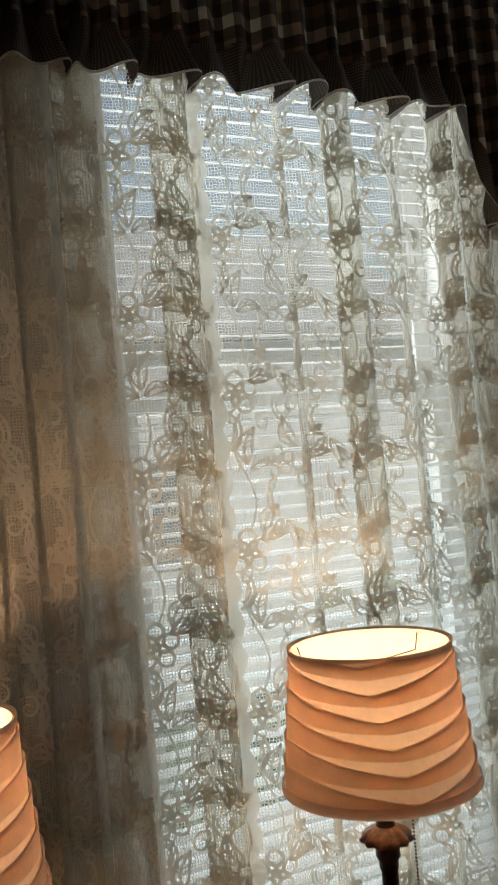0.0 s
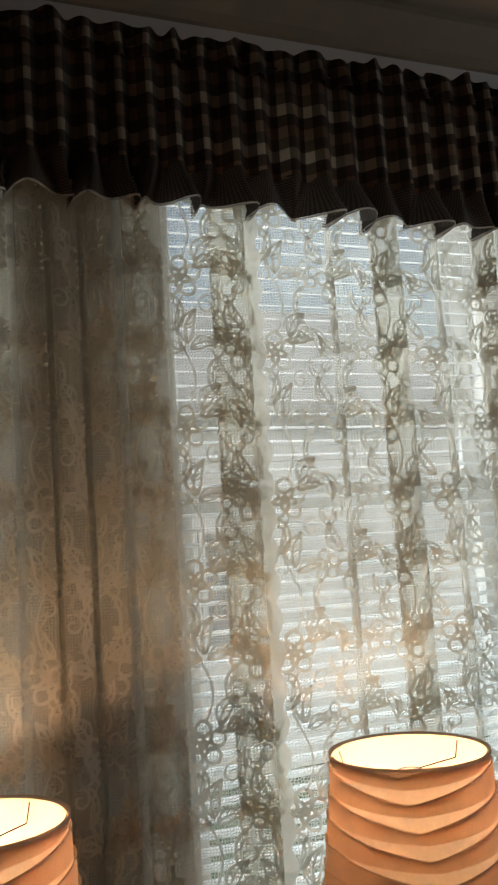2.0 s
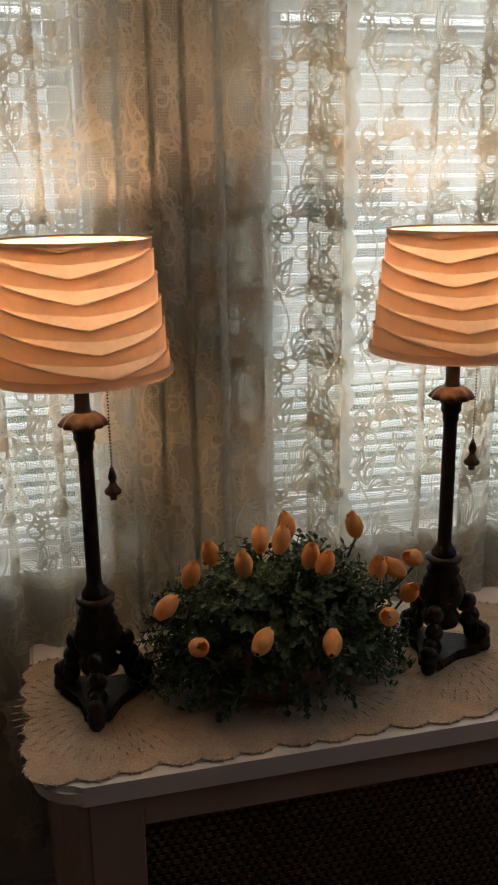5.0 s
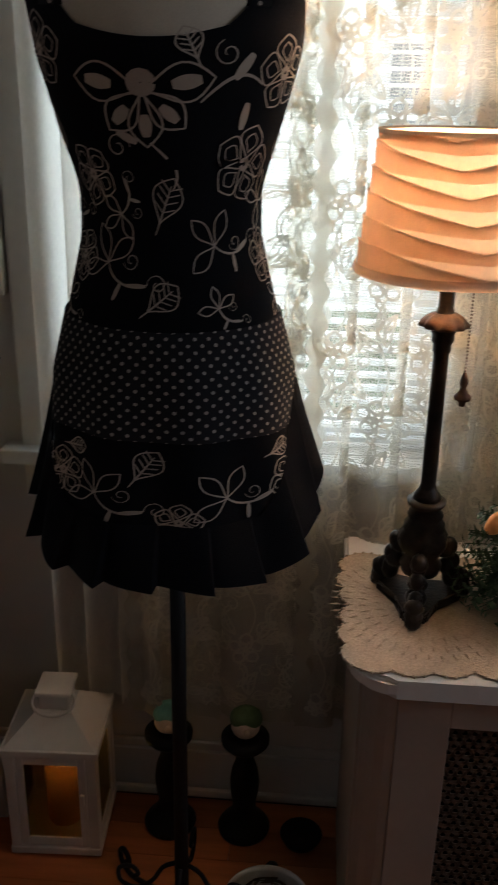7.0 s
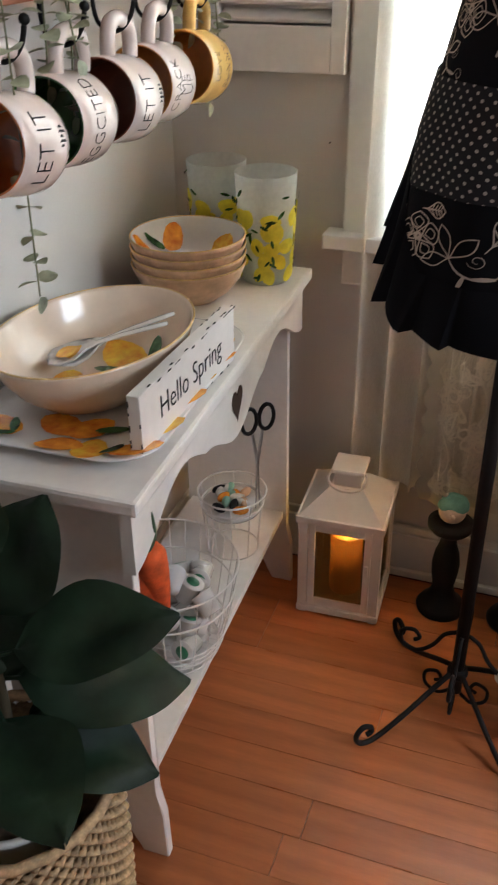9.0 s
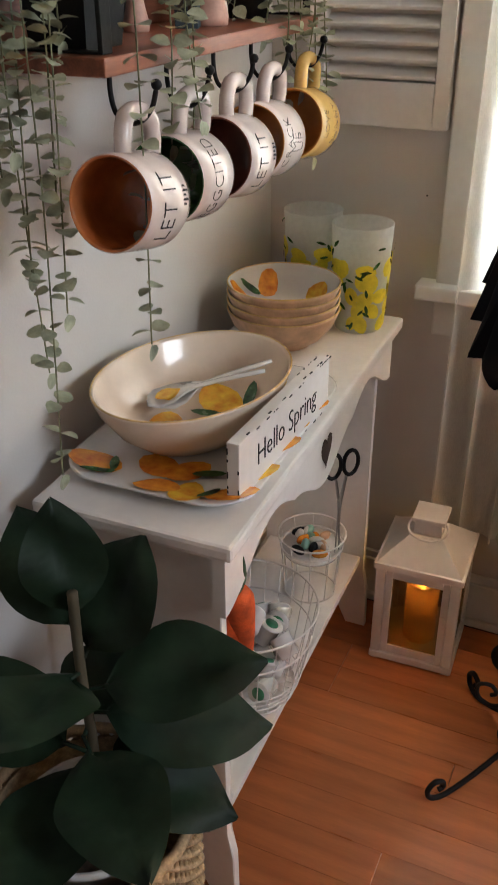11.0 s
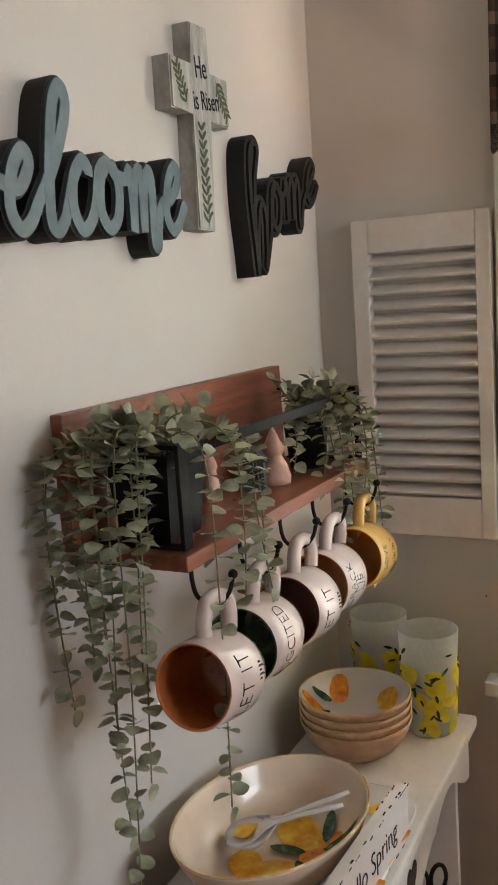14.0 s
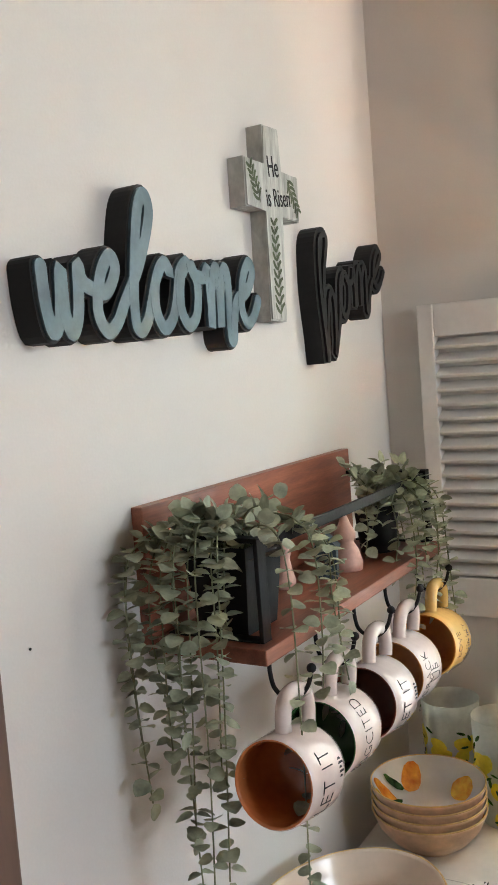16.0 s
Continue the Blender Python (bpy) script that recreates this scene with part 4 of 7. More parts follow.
def apron():
    g = thing("apron", (*FORM, 0.80), "black apron with cream embroidered flowers and a polka dot waistband", "apron")

    def skin(t, z, off):
        """A point of the cloth at the angle t (0 is the front) and height z."""
        if z >= 1.055:
            a, b = girth(z)
            b *= 1.12 if 1.41 < z < 1.60 else 1
        else:
            k = (1.055 - z) / 0.25
            a, b = 0.166 + 0.022 * k, 0.124 + 0.035 * k
        w = 0.004 * math.sin(9 * t + 5 * z) * max(0, min(1, (1.25 - z) * 4))
        return Vector(((a + off + w) * math.sin(t), -(b + off + w) * math.cos(t), z - 0.80))

    def sheet(name, material, t0, t1, zl, zh, off, nt=72, nz=24, label="", pleat=0.0):
        bm = bmesh.new()
        uvl = bm.loops.layers.uv.new("UVMap")
        grid = []
        for i in range(nt + 1):
            t = t0 + (t1 - t0) * i / nt
            col = []
            for j in range(nz + 1):
                k = j / nz
                z = zl(t) + (zh(t) - zl(t)) * k
                fl = pleat * (1 - k)
                saw = ((t / 0.36) % 1.0)
                col.append((bm.verts.new(skin(t, z, off + fl * (0.35 + 0.65 * saw))), (t * 0.14, z)))
            grid.append(col)
        for i in range(nt):
            for j in range(nz):
                q = (grid[i][j], grid[i + 1][j], grid[i + 1][j + 1], grid[i][j + 1])
                f = bm.faces.new([a for a, _ in q])
                for lp, (_, uv) in zip(f.loops, q):
                    lp[uvl].uv = uv
        return part(name, bm, material, g, label, True, fix=False)
    neck = lambda t: 1.572 - 0.03 * math.cos(min(abs(t) / 0.85, 1) * math.pi / 2) + 0.055 * max(0, min(1, (abs(t) - 0.55) / 0.5))
    sheet("bodice", CLOTH, -1.75, 1.75, lambda t: 1.15, lambda t: neck(t) if abs(t) < 1.1 else neck(1.1) - 0.20 * (abs(t) - 1.1), 0.004)
    sheet("waistband", DOTS, -1.85, 1.85, lambda t: 1.062, lambda t: 1.212 - 0.008 * math.cos(t), 0.008, label="black and white polka dot band")
    sheet("skirt", CLOTH, -2.0, 2.0, lambda t: 0.925, lambda t: 1.075, 0.006)
    sheet("ruffle", CLOTH, -2.15, 2.15, lambda t: 0.872 + 0.13 * max(0, (abs(t) - 0.8) / 1.3) ** 1.2, lambda t: 0.950 + 0.17 * min(1, max(0, (abs(t) - 0.8) / 0.7)) ** 1.2, 0.009, nt=360, nz=8, pleat=0.036)
    for sg in (-1, 1):
        bm = bmesh.new()
        uvl = bm.loops.layers.uv.new("UVMap")
        rows = []
        for i in range(15):
            k = i / 14
            z = 1.575 + 0.125 * math.sin(k * math.pi / 2)
            cx = sg * (0.112 - 0.05 * k)
            a, b = girth(z)
            y = -b * math.sqrt(max(0.02, 1 - (cx / a) ** 2)) * (1.12 - 0.12 * k) - 0.007
            rows.append([(bm.verts.new((cx + d, y + (0.006 if d * sg > 0 else 0), z - 0.80)), (cx + d, z)) for d in (-0.021, 0.021)])
        for p, q in zip(rows, rows[1:]):
            f = bm.faces.new((p[0][0], p[1][0], q[1][0], q[0][0]))
            for lp, uv in zip(f.loops, (p[0][1], p[1][1], q[1][1], q[0][1])):
                lp[uvl].uv = uv
        part("strap", bm, DOTS, g, "polka dot strap", True, fix=False)
    # embroidery

    def stitch(shapes, off):
        bm = bmesh.new()
        for line, w, taper in shapes:
            w = w * 0.48 if w > 0.016 else min(w * 0.48, 0.006)
            last = None
            for a, b in ribbon2(line, w, taper):
                pr = (bm.verts.new(skin(a.x / 0.135, a.y, off)), bm.verts.new(skin(b.x / 0.135, b.y, off)))
                if last:
                    bm.faces.new((last[0], last[1], pr[1], pr[0]))
                last = pr
        tagged(part("embroidered_motif", bm, THREAD, g, "cream embroidered flower or scroll", True, fix=False), kind="stuff")
    V = lambda x, y: Vector((x, y))

    def drop(c, a, length, wide, w=0.0038):
        """A petal drawn as a closed outline from its tip at c."""
        d, e = V(math.cos(a), math.sin(a)), V(-math.sin(a), math.cos(a))
        up = [(t, math.sin(math.pi * t ** 1.35) * wide / 2) for t in [i / 10 for i in range(11)]]
        return ([c + d * length * t + e * v for t, v in up] + [c + d * length * t - e * v for t, v in up[-2::-1]], w, False)

    def filled(c, a, length, wide):
        d = V(math.cos(a), math.sin(a))
        return ([c + d * length * i / 8 for i in range(9)], wide * 2, True)

    def cluster(x, z, r, turn, n=5):
        c, out = V(x, z), []
        for k in range(n):
            a = turn + 2 * math.pi * k / n
            d = V(math.cos(a), math.sin(a))
            out += [drop(c + d * r * 0.15, a, r * 0.85, r * 0.85), drop(c + d * r * 0.30, a, r * 0.50, r * 0.42, 0.003)]
        out.append(([c + V(math.cos(q), math.sin(q)) * r * 0.12 for q in [2 * math.pi * i / 10 for i in range(11)]], r * 0.30, False))
        return out

    def swirl(x, z, s, turn):
        c = V(x, z)
        out = [drop(c, turn + q, s * 0.62, s * 0.26) for q in (0.3, 1.5, 3.0)]
        stem = [c + V(math.cos(turn + 4.6 + 0.9 * t), math.sin(turn + 4.6 + 0.9 * t)) * s * 0.8 * t for t in [i / 8 for i in range(9)]]
        out += [(stem, 0.006, True), scroll(stem[-1] + V(s * 0.16, 0), 3.1, s * 0.17, 1.2, -1), scroll(c + V(s * 0.45, s * 0.05), 3.4, s * 0.15), filled(stem[5], turn + 5.9, s * 0.34, s * 0.085), filled(stem[4], turn + 3.9, s * 0.30, s * 0.08)]
        return out

    def veined(x, z, s, a):
        c, d = V(x, z), V(math.cos(a), math.sin(a))
        e = V(-d.y, d.x)
        out = [drop(c, a, s, s * 0.72), ([c + d * s * t for t in [-0.25 + 0.12 * i for i in range(10)]], 0.005, True)]
        for t in (0.25, 0.42, 0.58, 0.72):
            for sg in (1, -1):
                out.append(([c + d * s * (t + 0.16 * q) + e * sg * s * 0.26 * q for q in (0, 0.5, 1)], 0.0035, True))
        return out
    hub = V(-0.01, 1.487)
    for a, ln, wd in ((2.95, 0.075, 0.042), (0.2, 0.075, 0.042), (3.95, 0.060, 0.038), (4.75, 0.062, 0.038), (5.55, 0.060, 0.036)):
        stitch([drop(hub, a, ln, wd, 0.005), filled(hub + V(math.cos(a), math.sin(a)) * ln * 0.42, a, ln * 0.40, wd * 0.40)], 0.006)
    stitch([([hub + V(math.cos(q), math.sin(q)) * 0.008 + V(0, 0.008) for q in [2 * math.pi * i / 12 for i in range(13)]], 0.030, False)], 0.0065)
    stitch([([V(-0.005 + 0.03 * math.sin(2.2 * t), 1.43 - 0.055 * t) for t in [i / 10 for i in range(11)]], 0.007, True), scroll(V(-0.045, 1.425), 0, 0.016), filled(V(-0.02, 1.43), 2.7, 0.026, 0.010)], 0.006)
    stitch([([V(0.05 + 0.07 * t, 1.475 + 0.03 * math.sin(2.4 * t)) for t in [i / 10 for i in range(11)]], 0.008, True), filled(V(0.085, 1.50), 1.0, 0.032, 0.012), scroll(V(0.075, 1.527), 2.0, 0.015), filled(V(0.105, 1.475), 4.6, 0.030, 0.011)], 0.006)
    for x, z, r, tn in ((-0.140, 1.530, 0.042, 0.2), (0.155, 1.508, 0.042, 0.5), (0.118, 1.405, 0.046, 0.1), (-0.098, 1.390, 0.038, 0.8), (0.175, 1.290, 0.036, 0.4), (-0.130, 1.290, 0.034, 1.1), (0.22, 1.43, 0.038, 0.9), (-0.20, 1.44, 0.038, 0.3)):
        stitch(cluster(x, z, r, tn), 0.006)
    for x, z, s1, tn in ((0.078, 1.308, 0.075, 0.9), (-0.075, 1.285, 0.080, 0.4), (-0.055, 1.345, 0.055, 2.2), (0.17, 1.36, 0.060, 1.4), (-0.17, 1.35, 0.060, 0.7), (0.075, 1.232, 0.045, 0.3), (-0.16, 1.235, 0.050, 0.2), (0.20, 1.235, 0.05, 1.0)):
        stitch(swirl(x, z, s1, tn), 0.006)
    for x, z, s1, a in ((0.0, 1.335, 0.058, 1.2), (-0.015, 1.228, 0.050, 0.7), (0.045, 1.52, 0.036, 2.0), (-0.15, 1.46, 0.045, 4.5)):
        stitch(veined(x, z, s1, a), 0.006)
    for x, z, r, tn in ((-0.122, 1.000, 0.034, 0.4), (0.155, 0.995, 0.034, 0.9), (-0.225, 0.985, 0.034, 0.1), (0.245, 0.99, 0.034, 0.5), (0.02, 0.955, 0.026, 0.2)):
        stitch(cluster(x, z, r, tn), 0.0085)
    for x, z, s1, tn in ((-0.070, 0.985, 0.072, 0.5), (0.070, 0.985, 0.072, 0.8), (-0.175, 0.985, 0.06, 1.2), (0.20, 0.985, 0.06, 0.3)):
        stitch(swirl(x, z, s1, tn), 0.0085)
    for x, z, s1, a in ((-0.025, 1.010, 0.046, 1.0), (-0.115, 1.040, 0.030, 0.1), (0.125, 1.035, 0.036, 0.3), (0.20, 1.04, 0.030, 2.8)):
        stitch(veined(x, z, s1, a), 0.0085)
    return g


apron()


# ---- shutter ----
def shutter():
    s = thing("window_shutter", (0.209, -0.001, 1.132), "white painted louvred shutter fixed to the wall beside the window", "shutter")
    h, H = 0.1385, 0.643
    for n, a, b in (("stile", (-h, -0.029, 0), (-h + 0.034, 0, H)), ("stile", (h - 0.028, -0.029, 0), (h, 0, H)),
                    ("bottom_rail", (-h + 0.034, -0.0285, 0), (h - 0.028, 0, 0.081)), ("top_rail", (-h + 0.034, -0.0285, H - 0.066), (h - 0.028, 0, H))):
        part(n, boxed(a, b, 0.0025), WHITE, s)
    bm = boxed((-h + 0.0345, -0.004, -0.0165), (h - 0.0285, 0.004, 0.0165), 0.0025)
    bmesh.ops.transform(bm, matrix=Matrix.Rotation(radians(-62), 4, "X"), verts=bm.verts)
    first = part("louvre", bm, WHITE, s)
    k = 17
    first.location = (0, -0.015, 0.081 + 0.015)
    for i in range(1, k):
        o = new("louvre", first.data)
        o.parent = s
        o.location = (0, -0.015, 0.096 + i * (0.496 - 0.03) / (k - 1))
    part("back_board", boxed((-h + 0.03, -0.002, 0.07), (h - 0.025, 0.0, H - 0.06)), WHITE, s)
    return s


shutter()


# ---- bench and what stands on it ----


def bench():
    b = thing("bench", (0.167, -0.506, 0), "white painted console bench with scalloped apron against the wall", "bench", turn=1.27)
    bm = boxed((-0.150, -0.43, 0.752), (0.152, 0.43, 0.775), 0.006)
    part("top_board", bm, WHITE, b)

    def scallop():
        """The lower line of the front apron: deep ends, two rises and a deeper middle."""
        out = []
        for i in range(61):
            y = -0.415 + 0.83 * i / 60
            u = abs(y) / 0.415
            if u < 0.36:
                d = 0.100 + 0.026 * math.cos(math.pi * u / 0.36)
            elif u < 0.80:
                d = 0.074 - 0.034 * math.sin(math.pi * (u - 0.36) / 0.44)
            else:
                d = 0.074 + 0.032 * math.sin(math.pi / 2 * (u - 0.80) / 0.20)
            out.append((y, 0.752 - d))
        return out
    low = scallop()
    for x0, x1, nm in ((0.118, 0.136, "front_apron"), (-0.136, -0.118, "back_apron")):
        bm = bmesh.new()
        last = None
        for i, (y, z) in enumerate(low):
            col = [bm.verts.new((x, y, q)) for x in (x0, x1) for q in (z, 0.7515)]
            if last:
                for a, c in ((0, 1), (3, 2), (2, 0), (1, 3)):
                    bm.faces.new((last[a], last[c], col[c], col[a]))
            else:
                bm.faces.new((col[0], col[1], col[3], col[2]))
            last = col
        bm.faces.new((last[0], last[2], last[3], last[1]))
        part(nm, bm, WHITE, b)
    heart = [(0.030 * math.sin(a) ** 3 * 0.9, 0.0022 * (13 * math.cos(a) - 5 * math.cos(2 * a) - 2 * math.cos(3 * a) - math.cos(4 * a))) for a in [2 * math.pi * i / 28 for i in range(28)]]
    # No hole here: a thin dark heart gives the cutout's inner shade.
    part("heart_cutout_shade", prism(bmesh.new(), [(y, 0.690 + z) for y, z in heart], 0.1365, 0.1372, 0), GAP, b, "flat dark heart standing in for a shaded cutout")
    side = [(-0.118, 0.7515), (0.1175, 0.7515), (0.1175, 0.16), (0.130, 0.11), (0.132, 0.0), (0.085, 0.0), (0.055, 0.075), (0.0, 0.10), (-0.055, 0.075), (-0.085, 0.0), (-0.132, 0.0), (-0.130, 0.11), (-0.118, 0.16)]
    for y in (-0.392, 0.372):
        bm = prism(bmesh.new(), side, y, y + 0.020, 1)
        bmesh.ops.bevel(bm, geom=[e for e in bm.edges if abs(e.verts[0].co.y - e.verts[1].co.y) < 1e-6], offset=0.002, segments=1, affect="EDGES")
        part("end_panel", bm, WHITE, b)
    part("lower_shelf", boxed((-0.112, -0.3715, 0.185), (0.112, 0.3715, 0.203), 0.003), WHITE, b)
    return b


bench()
PORCELAIN = mat("cream_glaze", (0.80, 0.64, 0.50), 0.2, var=0.04, scale=12, grain=0.02, bump=0.02, coat=0.4)
GLAZE = mat("white_glaze", (0.78, 0.75, 0.72), 0.1, var=0.03, scale=12, grain=0.02, bump=0.02, coat=0.4)
TAN = mat("tan_stoneware", (0.66, 0.41, 0.26), 0.4, var=0.12, scale=25, grain=0.06, bump=0.1)
RIM = mat("yellow_rim", (0.74, 0.50, 0.22), 0.25, var=0.12, scale=30, bump=0.02)
LEMON = mat("lemon_paint", (0.88, 0.56, 0.06), 0.2, var=0.25, scale=45, bump=0.02, color2=(0.80, 0.28, 0.03))
ORANGE = mat("orange_paint", (0.84, 0.36, 0.04), 0.2, var=0.25, scale=45, bump=0.02, color2=(0.66, 0.15, 0.02))
GREEN = mat("leaf_paint", (0.045, 0.13, 0.035), 0.25, var=0.35, scale=60, bump=0.02)
BLACK = mat("black_paint", (0.008, 0.008, 0.009), 0.55, var=0.1, spec=0.25)
FROST = mat("frosted_glass", (0.88, 0.91, 0.88), 0.35, var=0.05, bump=0.05, thin=0.6, clear=0.32)
YELLOW = mat("yellow_paint", (0.92, 0.78, 0.07), 0.4, var=0.1, scale=50, thin=0.4)
WIRE = mat("white_wire", (0.74, 0.70, 0.67), 0.4, var=0.05)


def decal(bm, on, c, r, squash=1.0, turn=0.0, n=12):
    """A painted spot that follows a surface."""
    vs = []
    for i in range(n):
        a = 2 * math.pi * i / n
        x, y = r * math.cos(a) * (1 + 0.12 * math.cos(2 * a)), r * squash * math.sin(a)
        vs.append(bm.verts.new(on(c[0] + x * math.cos(turn) - y * math.sin(turn), c[1] + x * math.sin(turn) + y * math.cos(turn))))
    mid = bm.verts.new(on(*c))
    for i in range(n):
        bm.faces.new((mid, vs[i], vs[(i + 1) % n]))


def fruit(parent, on, spots, leaves, grow=1.0):
    """Lemons, oranges and leaves painted on a dish."""
    for k, (nm, m2) in enumerate((("painted_lemon", LEMON), ("painted_orange", ORANGE))):
        for i, (c, r) in enumerate([s for i, s in enumerate(spots) if i % 2 == k]):
            bm = bmesh.new()
            up = Vector((0, 0, 0.0003 * (2 * i + k)))
            decal(bm, lambda x, y: Vector(on(x, y)) + up, c, r * grow, 0.78, c[0] * 30)
            part(nm, bm, m2, parent, smooth=True, fix=False)
    for c, r, a in leaves:
        bm = bmesh.new()
        decal(bm, lambda x, y: Vector(on(x, y)) + Vector((0, 0, 0.0046)), c, r * grow, 0.40, a, 10)
        part("painted_leaf", bm, GREEN, parent, smooth=True, fix=False)


def platter():
    p = thing("serving_platter", (0.164, -0.650, 0.776), "white oblong platter painted with lemons and oranges on the bench", "platter", turn=1.5)
    bm = bmesh.new()

    def ring(hx, hy, r, z, n=7):
        out = []
        for cx, cy, a0 in ((hx - r, hy - r, 0), (-hx + r, hy - r, 90), (-hx + r, -hy + r, 180), (hx - r, -hy + r, 270)):
            out += [bm.verts.new((cx + r * math.cos(radians(a0 + 90 * i / (n - 1))), cy + r * math.sin(radians(a0 + 90 * i / (n - 1))), z)) for i in range(n)]
        return out
    rings = [ring(0.10, 0.185, 0.05, 0.0), ring(0.145, 0.230, 0.07, 0.013), ring(0.148, 0.233, 0.072, 0.0165), ring(0.144, 0.229, 0.07, 0.0172), ring(0.112, 0.20, 0.055, 0.008)]
    for lo, hi in zip(rings, rings[1:]):
        for i in range(len(lo)):
            bm.faces.new((lo[i], lo[(i + 1) % len(lo)], hi[(i + 1) % len(lo)], hi[i]))
    bm.faces.new(rings[0]), bm.faces.new(rings[-1])
    part("dish", bm, GLAZE, p, smooth=True)

    def on(x, y):
        qx, qy = abs(x) - 0.057, abs(y) - 0.145
        d = math.hypot(max(qx, 0), max(qy, 0)) + min(max(qx, qy), 0) - 0.055
        return (x, y, 0.0092 + max(d, 0) * 0.32)
    fruit(p, on, [((0.055, -0.206), 0.024), ((-0.104, -0.180), 0.029), ((0.126, -0.125), 0.023), ((-0.015, -0.152), 0.026), ((0.120, 0.02), 0.022), ((0.032, -0.150), 0.024), ((0.10, 0.165), 0.024), ((0.010, -0.207), 0.023),
                  ((-0.12, -0.06), 0.027), ((0.118, -0.195), 0.026), ((-0.02, 0.20), 0.028), ((0.126, -0.045), 0.025), ((-0.11, 0.10), 0.026), ((0.124, 0.085), 0.026)],
          [((-0.085, -0.205), 0.017, 0.5), ((0.086, -0.200), 0.015, 1.2), ((0.064, -0.150), 0.017, 0.4), ((0.122, -0.158), 0.015, 1.8), ((0.122, -0.085), 0.015, 1.3), ((0.122, 0.05), 0.015, 1.4), ((0.113, 0.128), 0.015, 1.8), ((-0.075, -0.175), 0.014, 2.0)], 1.32)
    return p


platter()


def oval_bowl():
    b = thing("serving_bowl", (0.150, -0.680, 0.7855), "large oval cream glazed serving bowl with painted lemons, on the platter", "bowl", turn=-12)
    sx, sy = 0.132, 0.176
    prof = [(0.0, 0.0), (0.52, 0.0), (0.60, 0.006), (0.80, 0.035), (0.95, 0.072), (0.995, 0.092), (1.0, 0.0955), (0.975, 0.0965), (0.955, 0.092), (0.90, 0.068), (0.76, 0.034), (0.55, 0.012), (0.30, 0.0085), (0.0, 0.008)]
    bm = lathe(prof, 56, False)
    bmesh.ops.transform(bm, matrix=Matrix.Diagonal((sx, sy, 1, 1)), verts=bm.verts)
    bmesh.ops.remove_doubles(bm, verts=bm.verts, dist=1e-5)
    part("dish", bm, PORCELAIN, b, smooth=True)
    part("rim_line", tube(bmesh.new(), [(0.99 * sx * math.cos(a), 0.99 * sy * math.sin(a), 0.0958) for a in [2 * math.pi * i / 56 for i in range(56)]], 0.0016, 6, True), RIM, b, "ochre painted rim", True)

    def on(x, y):
        r = math.hypot(x / sx, y / sy)
        return (x, y, float(np.interp(r, (0, 0.30, 0.55, 0.76, 0.90, 0.955), (0.008, 0.0085, 0.012, 0.034, 0.068, 0.092))) + 0.0015)
    fruit(b, on, [(c, r * 1.35) for c, r in [((0.02, -0.02), 0.03), ((0.05, 0.05), 0.028), ((-0.01, 0.075), 0.028), ((0.055, -0.045), 0.026), ((-0.035, -0.03), 0.022)]],
          [((0.075, 0.02), 0.026, 1.1), ((0.07, 0.075), 0.024, 0.7), ((0.03, 0.10), 0.024, 2.0), ((0.085, -0.02), 0.022, 1.6), ((0.0, 0.03), 0.024, 0.3), ((0.05, 0.0), 0.022, 2.5)], 1.12)
    return b


oval_bowl()


def server(x, y, z, turn, tilt):
    s = thing("serving_spoon", (x, y, z), "white ceramic serving spoon with painted lemon, resting in the bowl", "spoon", "spoons in the bowl", turn)
    bm = bmesh.new()
    rows = []
    prof = [(0.0, 0.004, 0), (0.02, 0.006, 0.001), (0.07, 0.0055, 0.004), (0.11, 0.006, 0.004), (0.125, 0.012, 0.001), (0.145, 0.028, -0.003), (0.165, 0.031, -0.004), (0.185, 0.022, -0.001), (0.190, 0.005, 0.001)]
    for t, w, h in prof:
        rows.append([bm.verts.new((u * w * 1.3, t, h + (abs(u) ** 2) * (0.004 if t > 0.11 else -0.001) + dz)) for u, dz in ((-1, 0), (-0.5, 0.0), (0, 0.0005), (0.5, 0), (1, 0), (0.5, -0.004), (-0.5, -0.004))])
    for p, q in zip(rows, rows[1:]):
        for i in range(7):
            bm.faces.new((p[i], p[(i + 1) % 7], q[(i + 1) % 7], q[i]))
    bm.faces.new(rows[0]), bm.faces.new(rows[-1])
    m = Matrix.Rotation(radians(tilt), 4, "X")
    part("spoon_body", bm, GLAZE, s, "", True, m)
    bm = bmesh.new()
    decal(bm, lambda x, y: (x, y, 0.0024), (0.002, 0.160), 0.019, 0.9, 0.4)
    part("painted_lemon", bm, LEMON, s, "", True, m, fix=False)
    return s


server(0.235, -0.585, 0.878, 126, -17)
server(0.240, -0.622, 0.878, 112, -17)


def text_mesh(words, size, depth, material, parent, m, bend=None, name="lettering", label="", thin=0.0):
    cu = bpy.data.curves.new("words", "FONT")
    cu.body, cu.size, cu.extrude, cu.align_x, cu.align_y = words, size, depth, "CENTER", "CENTER"
    cu.resolution_u, cu.offset = 3, thin
    tmp = new("words", cu)
    bpy.context.view_layer.update()
    me = bpy.data.meshes.new_from_object(tmp.evaluated_get(bpy.context.evaluated_depsgraph_get()))
    bpy.data.objects.remove(tmp)
    bpy.data.curves.remove(cu)
    if bend:
        for v in me.vertices:
            v.co = bend(v.co)
    me.name = name
    me.materials.clear()
    me.materials.append(material)
    ob = new(name, me)
    ob.parent = parent
    ob.matrix_basis = m
    return tagged(ob, label)


